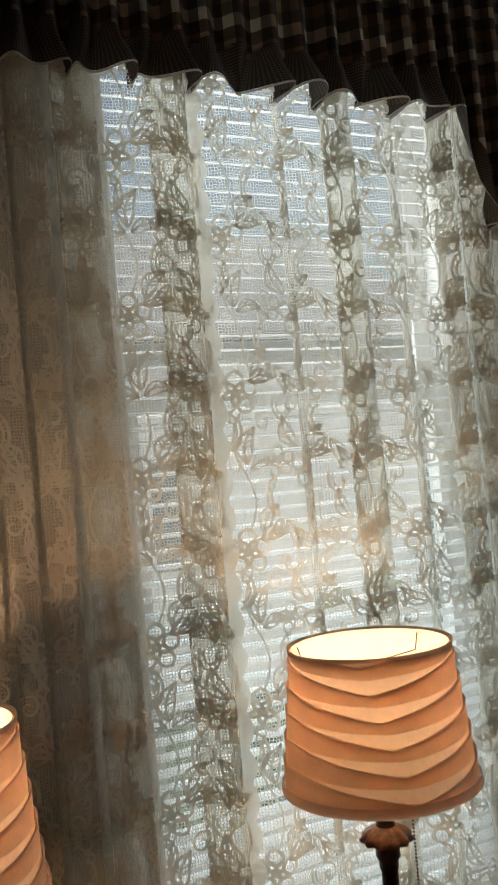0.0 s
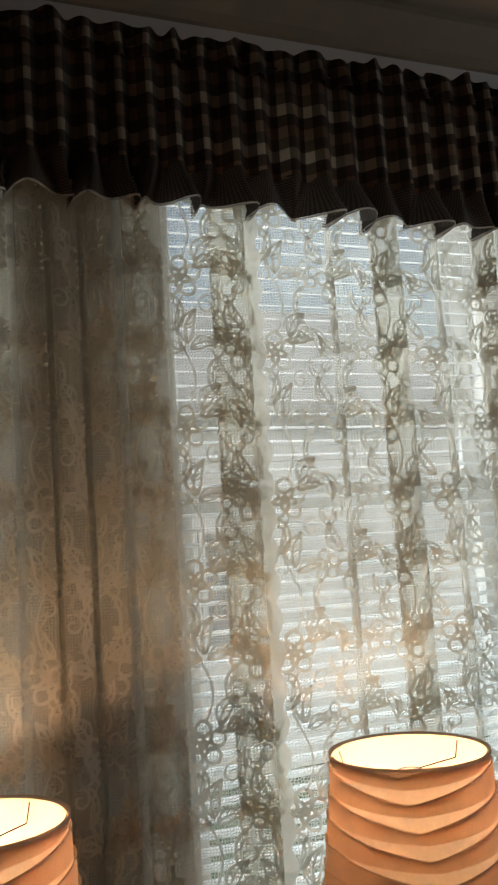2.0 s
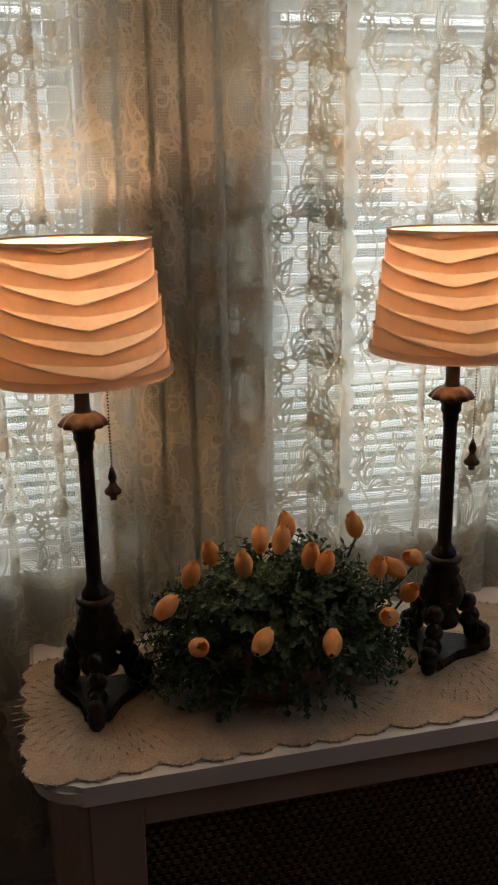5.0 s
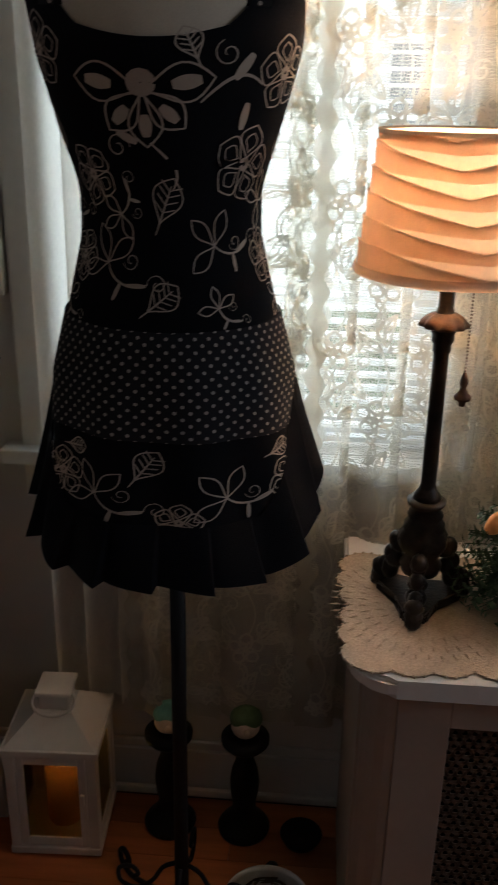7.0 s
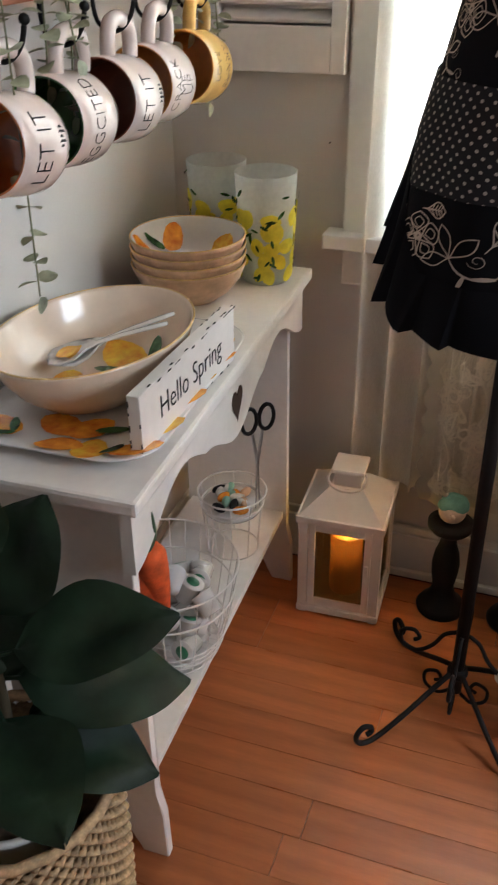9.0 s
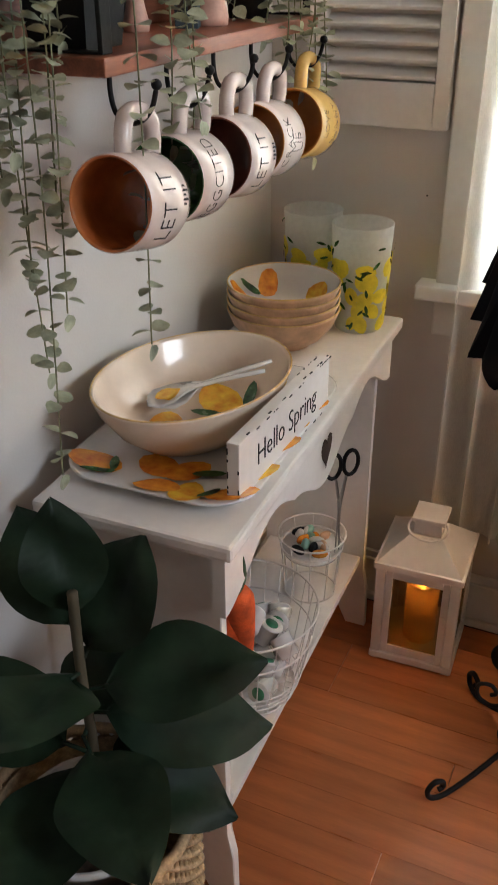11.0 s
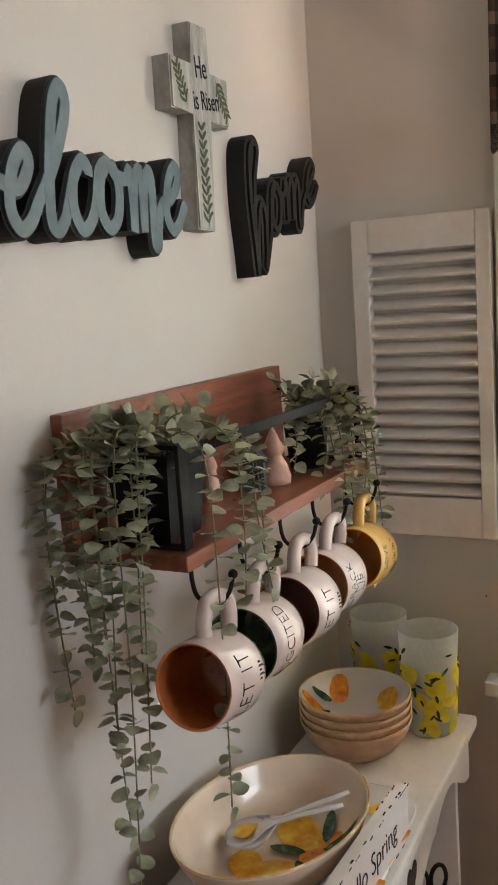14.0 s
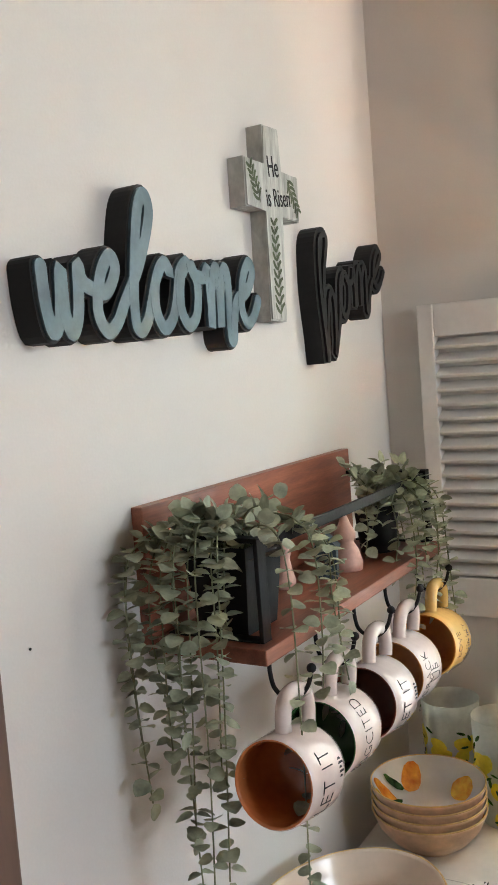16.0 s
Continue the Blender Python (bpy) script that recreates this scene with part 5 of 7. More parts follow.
def sign():
    s = thing("wooden_sign", (0.290, -0.690, 0.7875), "white distressed wooden block sign reading Hello Spring", "sign", turn=-2.0)
    part("block", boxed((-0.002, -0.157, 0), (0.017, 0.157, 0.090), 0.002), WHITE, s)
    text_mesh("Hello Spring", 0.039, 0.0004, BLACK, s, Matrix.Translation((0.0176, 0, 0.045)) @ Euler((radians(90), 0, radians(90))).to_matrix().to_4x4() @ Matrix.Diagonal((1.08, 1.25, 1, 1)), label="black painted words", thin=-0.0005)
    rnd = random.Random(2)
    bm = bmesh.new()
    for i in range(46):
        y, side = rnd.uniform(-0.155, 0.155), i % 3
        l, w = rnd.uniform(0.003, 0.010), rnd.uniform(0.0012, 0.003)
        z = 0.0885 if side == 0 else (0.0905 if side == 1 else 0.0015)
        if side == 1:
            x = rnd.choice((0.0005, 0.0145)) + rnd.uniform(-0.001, 0.001)
            box(bm, (x - w / 2, y, 0.0898), (x + w / 2, y + l, 0.0904))
        else:
            box(bm, (0.0166, y, z - w), (0.0173, y + l, z))
    for i in range(9):
        z = rnd.uniform(0.005, 0.078)
        x = rnd.choice((-0.0005, 0.0155))
        box(bm, (x - 0.001, -0.1576, z), (x + 0.001, -0.1569, z + rnd.uniform(0.004, 0.012)))
    tagged(part("worn_edges", bm, BLACK, s, "dark worn edges"), kind="stuff")
    return s


sign()


def bowl_stack():
    c = (0.132, -0.285)
    prof = [(0.0, 0.0), (0.042, 0.0), (0.044, 0.004), (0.058, 0.014), (0.074, 0.036), (0.0815, 0.056), (0.083, 0.0615), (0.0805, 0.0625), (0.078, 0.056), (0.070, 0.037), (0.054, 0.016), (0.035, 0.010), (0.0, 0.009)]
    prof = [(r * 1.28, z * 1.12) for r, z in prof]
    first = None
    for i in range(4):
        z = 0.776 + 0.0165 * i
        if first is None:
            b = thing("soup_bowl", (*c, z), "tan stoneware bowl with white lemon-painted inside, in a stack", "bowl", "stacked bowls", 25)
            bm = lathe(prof[:8], 44, False)
            bmesh.ops.remove_doubles(bm, verts=bm.verts, dist=1e-5)
            part("outside", bm, TAN, b, smooth=True)
            bm = lathe(prof[7:], 44, False)
            bmesh.ops.remove_doubles(bm, verts=bm.verts, dist=1e-5)
            part("inside", bm, GLAZE, b, "white glazed inside", True)
            part("rim_line", tube(bmesh.new(), [(0.1045 * math.cos(a), 0.1045 * math.sin(a), 0.0697) for a in [2 * math.pi * k / 44 for k in range(44)]], 0.0016, 6, True), RIM, b, "ochre painted rim", True)

            def on(x, y):
                r = math.hypot(x, y)
                return (x * 1.28, y * 1.28, float(np.interp(r, (0, 0.035, 0.054, 0.070, 0.078), (0.009, 0.010, 0.016, 0.037, 0.056))) * 1.12 + 0.0014)
            fruit(b, on, [((0.02, 0.056), 0.020), ((0.062, -0.012), 0.016), ((-0.012, 0.062), 0.016), ((-0.064, 0.0), 0.014), ((0.0, -0.058), 0.018), ((0.045, 0.045), 0.015)],
                  [((0.0, 0.045), 0.016, 0.2), ((0.03, 0.038), 0.014, 1.9), ((-0.045, 0.042), 0.012, 2.5), ((0.06, 0.02), 0.013, 1.2), ((-0.05, -0.03), 0.014, 0.9)], 1.05)
            first = b
        else:
            copy_thing(first, pose(*c, z, 0, 0, 25 + 40 * i))


bowl_stack()


def tumbler(x, y, seed):
    rnd = random.Random(seed)
    g = thing("drinking_glass", (x, y, 0.7757), "tall frosted glass painted with yellow lemons", "glass", "lemon glasses on the bench")
    g.matrix_basis = g.matrix_basis @ Matrix.Diagonal((1, 1, 1.06, 1))
    R = lambda z: 0.046 + 0.0125 * z / 0.195
    bm = lathe([(0.0, 0.0), (0.044, 0.0), (R(0.01), 0.01), (R(0.195), 0.195), (R(0.195) - 0.0018, 0.1955), (R(0.012) - 0.0022, 0.014), (0.0, 0.013)], 36, False)
    part("glass_wall", bm, FROST, g, "", True)

    def on(off):
        return lambda a, z: ((R(z) + off) * math.cos(a / 0.05), (R(z) + off) * math.sin(a / 0.05), z)
    bm = bmesh.new()
    for k in range(45):
        row = k % 5
        decal(bm, on(0.0030 + 0.00004 * k), (-0.155 + 0.31 * ((k // 5 + 0.5 * (row % 2) + rnd.uniform(-0.35, 0.35)) / 9), 0.020 + 0.026 * row + rnd.uniform(-0.005, 0.005)), rnd.uniform(0.0145, 0.0185), 0.78, rnd.uniform(0, 3))
    tagged(part("lemon_pattern", bm, YELLOW, g, "yellow painted lemons", True, fix=False), kind="stuff")
    bm = bmesh.new()
    for k in range(58):
        decal(bm, on(0.0056), (rnd.uniform(-0.157, 0.157), rnd.uniform(0.015, 0.135) if k < 50 else rnd.uniform(0.14, 0.175)), rnd.uniform(0.006, 0.0088), 0.36, rnd.uniform(0, 3), 8)
    tagged(part("leaf_pattern", bm, GREEN, g, "dark green painted leaves", True, fix=False), kind="stuff")
    return g


tumbler(0.238, -0.155, 1)
tumbler(0.118, -0.100, 6)


# ---- lower shelf of the bench ----
def wire_basket():
    b = thing("wire_basket", (0.195, -0.60, 0.204), "round white wire basket full of white pods on a shelf", "basket")
    R = lambda z: 0.092 + 0.040 * (z / 0.19) ** 0.7
    for z in (0.002, 0.022, 0.036, 0.05, 0.130, 0.19):
        part("ring", tube(bmesh.new(), [(R(z) * math.cos(a), R(z) * math.sin(a), z) for a in [2 * math.pi * i / 40 for i in range(40)]], 0.0022 if z in (0.19, 0.130) else 0.0016, 6, True), WIRE, b, smooth=True)
    for k in range(26):
        a = 2 * math.pi * k / 26
        part("upright", tube(bmesh.new(), [(R(z) * math.cos(a), R(z) * math.sin(a), z) for z in (0.002, 0.05, 0.1, 0.19)], 0.0011, 5), WIRE, b)
    bm = bmesh.new()
    for y in [-0.07 + 0.014 * i for i in range(11)]:
        w = math.sqrt(0.088 ** 2 - y * y)
        tube(bm, [(-w, y, 0.002), (w, y, 0.002)], 0.0011, 5)
    part("basket_floor", bm, WIRE, b)
    return b


wire_basket()


def pods():
    rnd = random.Random(9)
    first = None
    for k in range(34):
        a, r, z = rnd.uniform(0, 6.28), 0.085 * math.sqrt(rnd.random()), 0.222 + 0.135 * (k / 34)
        m = Matrix.Translation((0.195 + r * math.cos(a), -0.60 + r * math.sin(a), z + 0.005)) @ Euler((rnd.uniform(-1.5, 1.5), rnd.uniform(-1.2, 1.2), rnd.uniform(0, 6))).to_matrix().to_4x4()
        if first is None:
            p = new("coffee_pod")
            p.matrix_basis = m
            tagged(p, "small white coffee pod with foil lid in a wire basket", "pod", "pods in the basket")
            part("cup", lathe([(0.0, -0.02), (0.018, -0.02), (0.0215, 0.02), (0.0235, 0.021), (0.0, 0.0212)], 18, False), GLAZE, p, smooth=True)
            part("foil_lid", lathe([(0.0, 0.0215), (0.0225, 0.0215), (0.0225, 0.0222), (0.0, 0.0223)], 18, False), WIRE, p, smooth=True)
            part("printed_dot", lathe([(0.0, 0.0226), (0.013, 0.0226), (0.013, 0.0229), (0.0, 0.0229)], 14, False), mat("pod_green", (0.05, 0.25, 0.12), 0.4), p, "green printed dot", True)
            first = p
        else:
            copy_thing(first, m)


pods()


def utensil_dish():
    d = thing("wire_dish", (0.205, -0.285, 0.204), "white wire stand holding a dish of small odds and ends", "dish stand")
    for z, r in ((0.002, 0.055), (0.145, 0.072), (0.118, 0.066)):
        part("ring", tube(bmesh.new(), [(r * math.cos(a), r * math.sin(a), z) for a in [2 * math.pi * i / 36 for i in range(36)]], 0.0022, 6, True), WIRE, d, smooth=True)
    for k in range(10):
        a = 2 * math.pi * k / 10
        part("upright", tube(bmesh.new(), [(0.055 * math.cos(a), 0.055 * math.sin(a), 0.002), (0.066 * math.cos(a), 0.066 * math.sin(a), 0.118), (0.072 * math.cos(a), 0.072 * math.sin(a), 0.145)], 0.0014, 5), WIRE, d)
    part("dish", lathe([(0.0, 0.10), (0.060, 0.10), (0.064, 0.112), (0.0, 0.108)], 28, False), GLAZE, d, smooth=True)
    rnd = random.Random(3)
    cols = [ORANGE, WIRE, BLACK, mat("mint_paint", (0.30, 0.55, 0.45), 0.5), TAN, GLAZE]
    for k in range(16):
        o = thing("clutter_item", (0.205 + rnd.uniform(-0.04, 0.04), -0.285 + rnd.uniform(-0.04, 0.04), 0.204 + 0.113), "small coloured trinket lying in a dish", "trinket", "trinkets in the dish", rnd.uniform(0, 180))
        bm = bmesh.new()
        bmesh.ops.create_icosphere(bm, subdivisions=2, radius=0.012, matrix=Matrix.Translation((0, 0, 0.008)) @ Matrix.Diagonal((1.5, 0.8, 0.8, 1)))
        part("body", bm, cols[k % 6], o, smooth=True)
    s = thing("scissors", (0.262, -0.285, 0.318), "black-handled scissors standing in the wire dish", "scissors", turn=-40)
    for sg in (-1, 1):
        part("handle_ring", tube(bmesh.new(), [(0.003, sg * 0.020 + 0.017 * math.cos(a), 0.215 + 0.028 * math.sin(a)) for a in [2 * math.pi * i / 22 for i in range(22)]], 0.0042, 8, True), BLACK, s, smooth=True)
        part("blade", tube(bmesh.new(), [(0.0015 * sg, sg * 0.012, 0.188), (0.0015 * sg, 0, 0.12), (0.0015 * sg, -sg * 0.006, 0.0)], [0.003, 0.004, 0.001], 6), mat("steel", (0.5, 0.5, 0.5), 0.3, metal=1.0), s)


utensil_dish()
CARROT = mat("carrot_cloth", (0.74, 0.11, 0.02), 0.8, var=0.2, scale=40, bump=0.3, gscale=200)
CARTOP = mat("carrot_green", (0.03, 0.075, 0.03), 0.8, var=0.3, scale=60, bump=0.3)
for cx, cy, cz, tilt in ((0.292, -0.842, 0.635, 14), (0.268, -0.832, 0.615, 4)):
    cobj = new("toy_carrot")
    cobj.matrix_basis = pose(cx, cy, cz - 0.01, tilt, -6, 20)
    tagged(cobj, "orange cloth carrot with green top hung on the bench end", "carrot", "carrots on the bench")
    part("root", lathe([(0.0, -0.155), (0.006, -0.15), (0.016, -0.09), (0.023, -0.035), (0.025, -0.01), (0.019, 0.004), (0.0, 0.006)], 18, False, lambda a, z: 1 + 0.03 * math.sin(z * 330)), CARROT, cobj, smooth=True)
    for k in range(5):
        part("leaf_top", tube(bmesh.new(), spline([(0, 0, 0.0), (0.008 * math.cos(k * 1.3), 0.008 * math.sin(k * 1.3), 0.04), (0.020 * math.cos(k * 1.3), 0.020 * math.sin(k * 1.3), 0.085)], 4), [0.004, 0.006, 0.009, 0.011, 0.012, 0.011, 0.008, 0.005, 0.002], 7), CARTOP, cobj, smooth=True)
    part("hanging_loop", tube(bmesh.new(), [(0, 0, 0.0), (0.0, 0.01, 0.05), (0.0, 0.015, 0.075)], 0.001, 5), CARTOP, cobj)


# ---- lantern, candlesticks, bucket ----
FLAME = glow("flame_glow", (1.0, 0.55, 0.12), 22)
WAX = mat("amber_wax", (0.70, 0.42, 0.14), 0.5, var=0.1, scale=25, thin=0.5)
LGLASS = glass("lantern_glass", (0.46, 0.43, 0.36))


def lantern():
    l = thing("lantern", (0.422, -0.128, 0.0), "white metal lantern with a lit amber pillar candle on the floor", "lantern", turn=2.5)
    l.matrix_basis = l.matrix_basis @ Matrix.Diagonal((1.07, 1.07, 1.10, 1))
    h = 0.088
    part("base", boxed((-h, -h, 0.004), (h, h, 0.020), 0.003), WHITE, l)
    for x in (-h + 0.012, h - 0.012):
        for y in (-h + 0.012, h - 0.012):
            part("foot", boxed((x - 0.008, y - 0.008, 0), (x + 0.008, y + 0.008, 0.0045)), WHITE, l)
            part("corner_post", boxed((x - 0.010, y - 0.010, 0.0205), (x + 0.010, y + 0.010, 0.232), 0.002), WHITE, l)
    for k in range(4):
        m = Matrix.Rotation(radians(90 * k), 4, "Z")
        bm = bmesh.new()
        w, y = h - 0.023, -h + 0.004
        for a, b in (((-w, y, 0.022), (-w + 0.014, y + 0.008, 0.230)), ((w - 0.014, y, 0.022), (w, y + 0.008, 0.230)), ((-w + 0.014, y, 0.022), (w - 0.014, y + 0.008, 0.042)), ((-w + 0.014, y, 0.212), (w - 0.014, y + 0.008, 0.230))):
            box(bm, a, b, 0.0015)
        f = part("frame", bm, WHITE, l, m=m)
        p = part("pane", boxed((-w + 0.014, y + 0.003, 0.042), (w - 0.014, y + 0.005, 0.212)), LGLASS, f, "clear glass")
        p.visible_shadow = False
    part("latch", boxed((h - 0.034, -h - 0.004, 0.125), (h - 0.026, -h + 0.003, 0.150), 0.002), WIRE, l)
    part("top_plate", boxed((-h - 0.003, -h - 0.003, 0.2325), (h + 0.003, h + 0.003, 0.247), 0.002), WHITE, l)
    bm = bmesh.new()
    lo = [bm.verts.new((x * (h - 0.002), y * (h - 0.002), 0.2472)) for x, y in ((-1, -1), (1, -1), (1, 1), (-1, 1))]
    hi = [bm.verts.new((x * 0.034, y * 0.034, 0.292)) for x, y in ((-1, -1), (1, -1), (1, 1), (-1, 1))]
    for i in range(4):
        bm.faces.new((lo[i], lo[(i + 1) % 4], hi[(i + 1) % 4], hi[i]))
    bm.faces.new(hi), bm.faces.new(lo)
    part("roof", bm, WHITE, l)
    part("chimney", boxed((-0.028, -0.028, 0.2925), (0.028, 0.028, 0.322), 0.002), WHITE, l)
    part("chimney_cap", boxed((-0.034, -0.034, 0.3225), (0.034, 0.034, 0.332), 0.003), WHITE, l)
    part("ring_handle", tube(bmesh.new(), [(0.040 * math.cos(a), -0.030 + 0.022 * math.sin(a), 0.312 + 0.016 * math.sin(a)) for a in [2 * math.pi * i / 30 for i in range(30)]], 0.0028, 8, True), WIRE, l, smooth=True)
    c = thing("pillar_candle", (0.422, -0.128, 0.0226), "amber flameless pillar candle glowing inside the lantern", "candle")
    part("wax", lathe([(0.0, 0.0), (0.036, 0.0), (0.037, 0.004), (0.037, 0.150), (0.034, 0.156), (0.028, 0.150), (0.0, 0.142)], 28, False), WAX, c, smooth=True)
    part("flame", lathe([(0.0, 0.141), (0.004, 0.144), (0.0065, 0.152), (0.004, 0.164), (0.0, 0.174)], 12, False), FLAME, c, "glowing flame tip", True)
    lamp("candle_light", "POINT", pose(0.422, -0.128, 0.155), 0.014, (1.0, 0.58, 0.17), shadow_soft_size=0.008)


lantern()
MINT = mat("mint_felt", (0.16, 0.38, 0.32), 0.95, var=0.15, scale=40, bump=0.4, gscale=300)
MOSS = mat("moss_felt", (0.10, 0.16, 0.07), 0.95, var=0.15, scale=40, bump=0.4, gscale=300)
SKIN = mat("pale_wood", (0.66, 0.50, 0.40), 0.6, var=0.1, scale=30)


def candlestick(x, y, hat, m2):
    c = thing("candlestick", (x, y, 0), "tall turned black wooden candlestick on the floor", "candlestick", "black candlesticks")
    prof = [(0.0, 0.0), (0.054, 0.0), (0.056, 0.008), (0.050, 0.018), (0.034, 0.034), (0.026, 0.055), (0.024, 0.07), (0.029, 0.10), (0.031, 0.13), (0.027, 0.16), (0.019, 0.185), (0.017, 0.20), (0.024, 0.212), (0.042, 0.224), (0.050, 0.234), (0.050, 0.244), (0.030, 0.246), (0.0, 0.244)]
    part("turned_body", lathe(prof, 30, False), BLACK, c, smooth=True)
    g = thing("gnome_figurine", (x, y, 0.2455), hat, "figurine", "heads on the candlesticks")
    bm = bmesh.new()
    bmesh.ops.create_uvsphere(bm, u_segments=20, v_segments=12, radius=0.030, matrix=Matrix.Translation((0, 0, 0.027)) @ Matrix.Diagonal((1, 1, 0.9, 1)))
    part("face", bm, SKIN, g, smooth=True)
    bm = bmesh.new()
    bmesh.ops.create_uvsphere(bm, u_segments=10, v_segments=8, radius=0.006, matrix=Matrix.Translation((0.004, -0.030, 0.030)))
    part("nose", bm, SKIN, g, smooth=True)
    part("hat", lathe([(0.033, 0.030), (0.034, 0.034), (0.033, 0.044), (0.026, 0.056), (0.012, 0.063), (0.0, 0.064)], 22, False, lambda a, z: 1 + 0.03 * math.sin(5 * a)), m2, g, "felt cap", True, Matrix.Rotation(radians(-14), 4, "X"))


candlestick(0.646, -0.105, "small round face with a mint felt cap on a candlestick", MINT)
candlestick(0.806, -0.105, "small round face with a moss green cap on a candlestick", MOSS)
ENAMEL = mat("white_enamel", (0.70, 0.66, 0.62), 0.35, var=0.12, scale=18, bump=0.1)
TWIG = mat("nest_twig", (0.10, 0.065, 0.04), 0.9, var=0.3, scale=60)
EGG = mat("pink_egg", (0.78, 0.62, 0.55), 0.45, var=0.06, scale=40)


def bucket():
    x, y = 0.872, -0.405
    b = thing("bucket", (x, y, 0), "small white enamel bucket on the floor holding a nest", "bucket")
    b.matrix_basis = b.matrix_basis @ Matrix.Diagonal((1.15, 1.15, 1.0, 1))
    part("pail", lathe([(0.0, 0.0), (0.050, 0.0), (0.052, 0.004), (0.067, 0.125), (0.070, 0.128), (0.070, 0.133), (0.066, 0.133), (0.064, 0.125), (0.05, 0.02), (0.0, 0.018)], 36, False), ENAMEL, b, smooth=True)
    part("bail_handle", tube(bmesh.new(), spline([(-0.071, 0, 0.12), (-0.066, -0.035, 0.142), (-0.03, -0.064, 0.148), (0.03, -0.064, 0.148), (0.066, -0.035, 0.142), (0.071, 0, 0.12)], 6), 0.002, 6), WIRE, b, smooth=True)
    rnd = random.Random(5)
    n = thing("bird_nest", (x, y, 0.105), "dark twig nest with a cream ring resting in the bucket", "nest")
    bm = bmesh.new()
    for k in range(90):
        a, r, z = rnd.uniform(0, 6.28), rnd.uniform(0.040, 0.058), rnd.uniform(0.0, 0.028)
        tube(bm, [(r * math.cos(a + t), r * math.sin(a + t), z + rnd.uniform(-0.004, 0.004)) for t in (0, 0.3, 0.6, 0.9)], 0.0014, 4)
    tagged(part("twigs", bm, TWIG, n), kind="stuff")
    bm = bmesh.new()
    for k in range(60):
        a, r, z = rnd.uniform(0, 6.28), rnd.uniform(0.026, 0.038), rnd.uniform(0.020, 0.034)
        tube(bm, [(r * math.cos(a + t), r * math.sin(a + t), z + rnd.uniform(-0.003, 0.003)) for t in (0, 0.35, 0.7)], 0.0014, 4)
    tagged(part("lining", bm, WIRE, n, "pale straw lining"), kind="stuff")
    part("bed", lathe([(0.0, -0.03), (0.050, -0.03), (0.055, 0.0), (0.030, 0.016), (0.0, 0.016)], 24, False), TWIG, n, smooth=True)
    for k, (ex, ey) in enumerate(((0.011, 0.008), (-0.012, 0.006), (0.0, -0.012), (0.002, 0.019))):
        e = new("toy_egg")
        e.matrix_basis = pose(x + ex, y + ey, 0.131, 70, 0, 80 * k)
        tagged(e, "pale pink speckled egg lying in the nest", "egg", "eggs in the nest")
        part("shell", lathe([(0.0, -0.013), (0.006, -0.012), (0.0105, -0.004), (0.0105, 0.003), (0.007, 0.012), (0.0, 0.016)], 16, False), EGG, e, smooth=True)


bucket()
dish = thing("dark_dish", (0.93, -0.13, 0), "small dark dish on the floor by the radiator cover", "dish")
part("bowl", lathe([(0.0, 0.0), (0.035, 0.0), (0.045, 0.02), (0.042, 0.022), (0.0, 0.008)], 24, False), BLACK, dish, smooth=True)


# ---- wall shelf with hooks ----
def wall_shelf():
    s = thing("wall_shelf", (WX, -0.5735, 1.318), "reddish wooden wall shelf with black iron ends and mug hooks", "shelf")
    h = 0.320
    part("back_board", boxed((0, -h, 0.0), (0.018, h, 0.192), 0.002), MAHOG, s)
    part("plank", boxed((0.0185, -h, 0.0), (0.188, h, 0.020), 0.002), MAHOG, s)
    for y in (-h + 0.030, h - 0.010):
        bm = bmesh.new()
        for a, b in (((0.168, y - 0.010, 0.0205), (0.174, y + 0.010, 0.152)), ((0.0185, y - 0.010, 0.146), (0.168, y + 0.010, 0.152)), ((0.030, y - 0.010, 0.0205), (0.168, y + 0.010, 0.0235))):
            box(bm, a, b, 0.001)
        part("iron_bracket", bm, IRON, s)
    part("front_rail", boxed((0.1645, -h + 0.041, 0.132), (0.1705, h - 0.021, 0.147), 0.001), IRON, s)
    for i in range(5):
        y = HOOKS[i] + 0.5815
        bm = bmesh.new()
        pts = spline([(0.170, y, 0.0), (0.170, y, -0.020), (0.175, y, -0.040), (0.190, y, -0.050), (0.208, y, -0.047), (0.222, y, -0.032), (0.228, y, -0.014)], 5)
        tube(bm, pts, 0.0030, 8)
        bmesh.ops.create_icosphere(bm, subdivisions=2, radius=0.0062, matrix=Matrix.Translation((0.229, y, -0.008)))
        part("hook", bm, IRON, s, "black iron hook with ball end", True)
    return s


HOOKS = (-0.866, -0.737, -0.608, -0.486, -0.344)
wall_shelf()
MUGTEXT = (("LET IT",), ("EGGCITED",), ("LET IT",), ("CRACK", "ME", "UP"), ("LOVE", "", "BUNNY"))
MUGPINK = mat("mug_glaze", (0.72, 0.60, 0.55), 0.14, var=0.05, scale=14, grain=0.03, bump=0.03, coat=0.4)
MUGGOLD = mat("mug_yellow", (0.78, 0.49, 0.15), 0.14, var=0.06, scale=14, bump=0.03, coat=0.4)
INSIDE = [mat("inside_" + n, c, 0.12, var=0.12, scale=16, bump=0.03, coat=0.4) for n, c in (("rust", (0.58, 0.19, 0.06)), ("green", (0.04, 0.13, 0.035)), ("brown", (0.26, 0.075, 0.045)), ("amber", (0.62, 0.26, 0.06)), ("orange", (0.66, 0.26, 0.05)))]


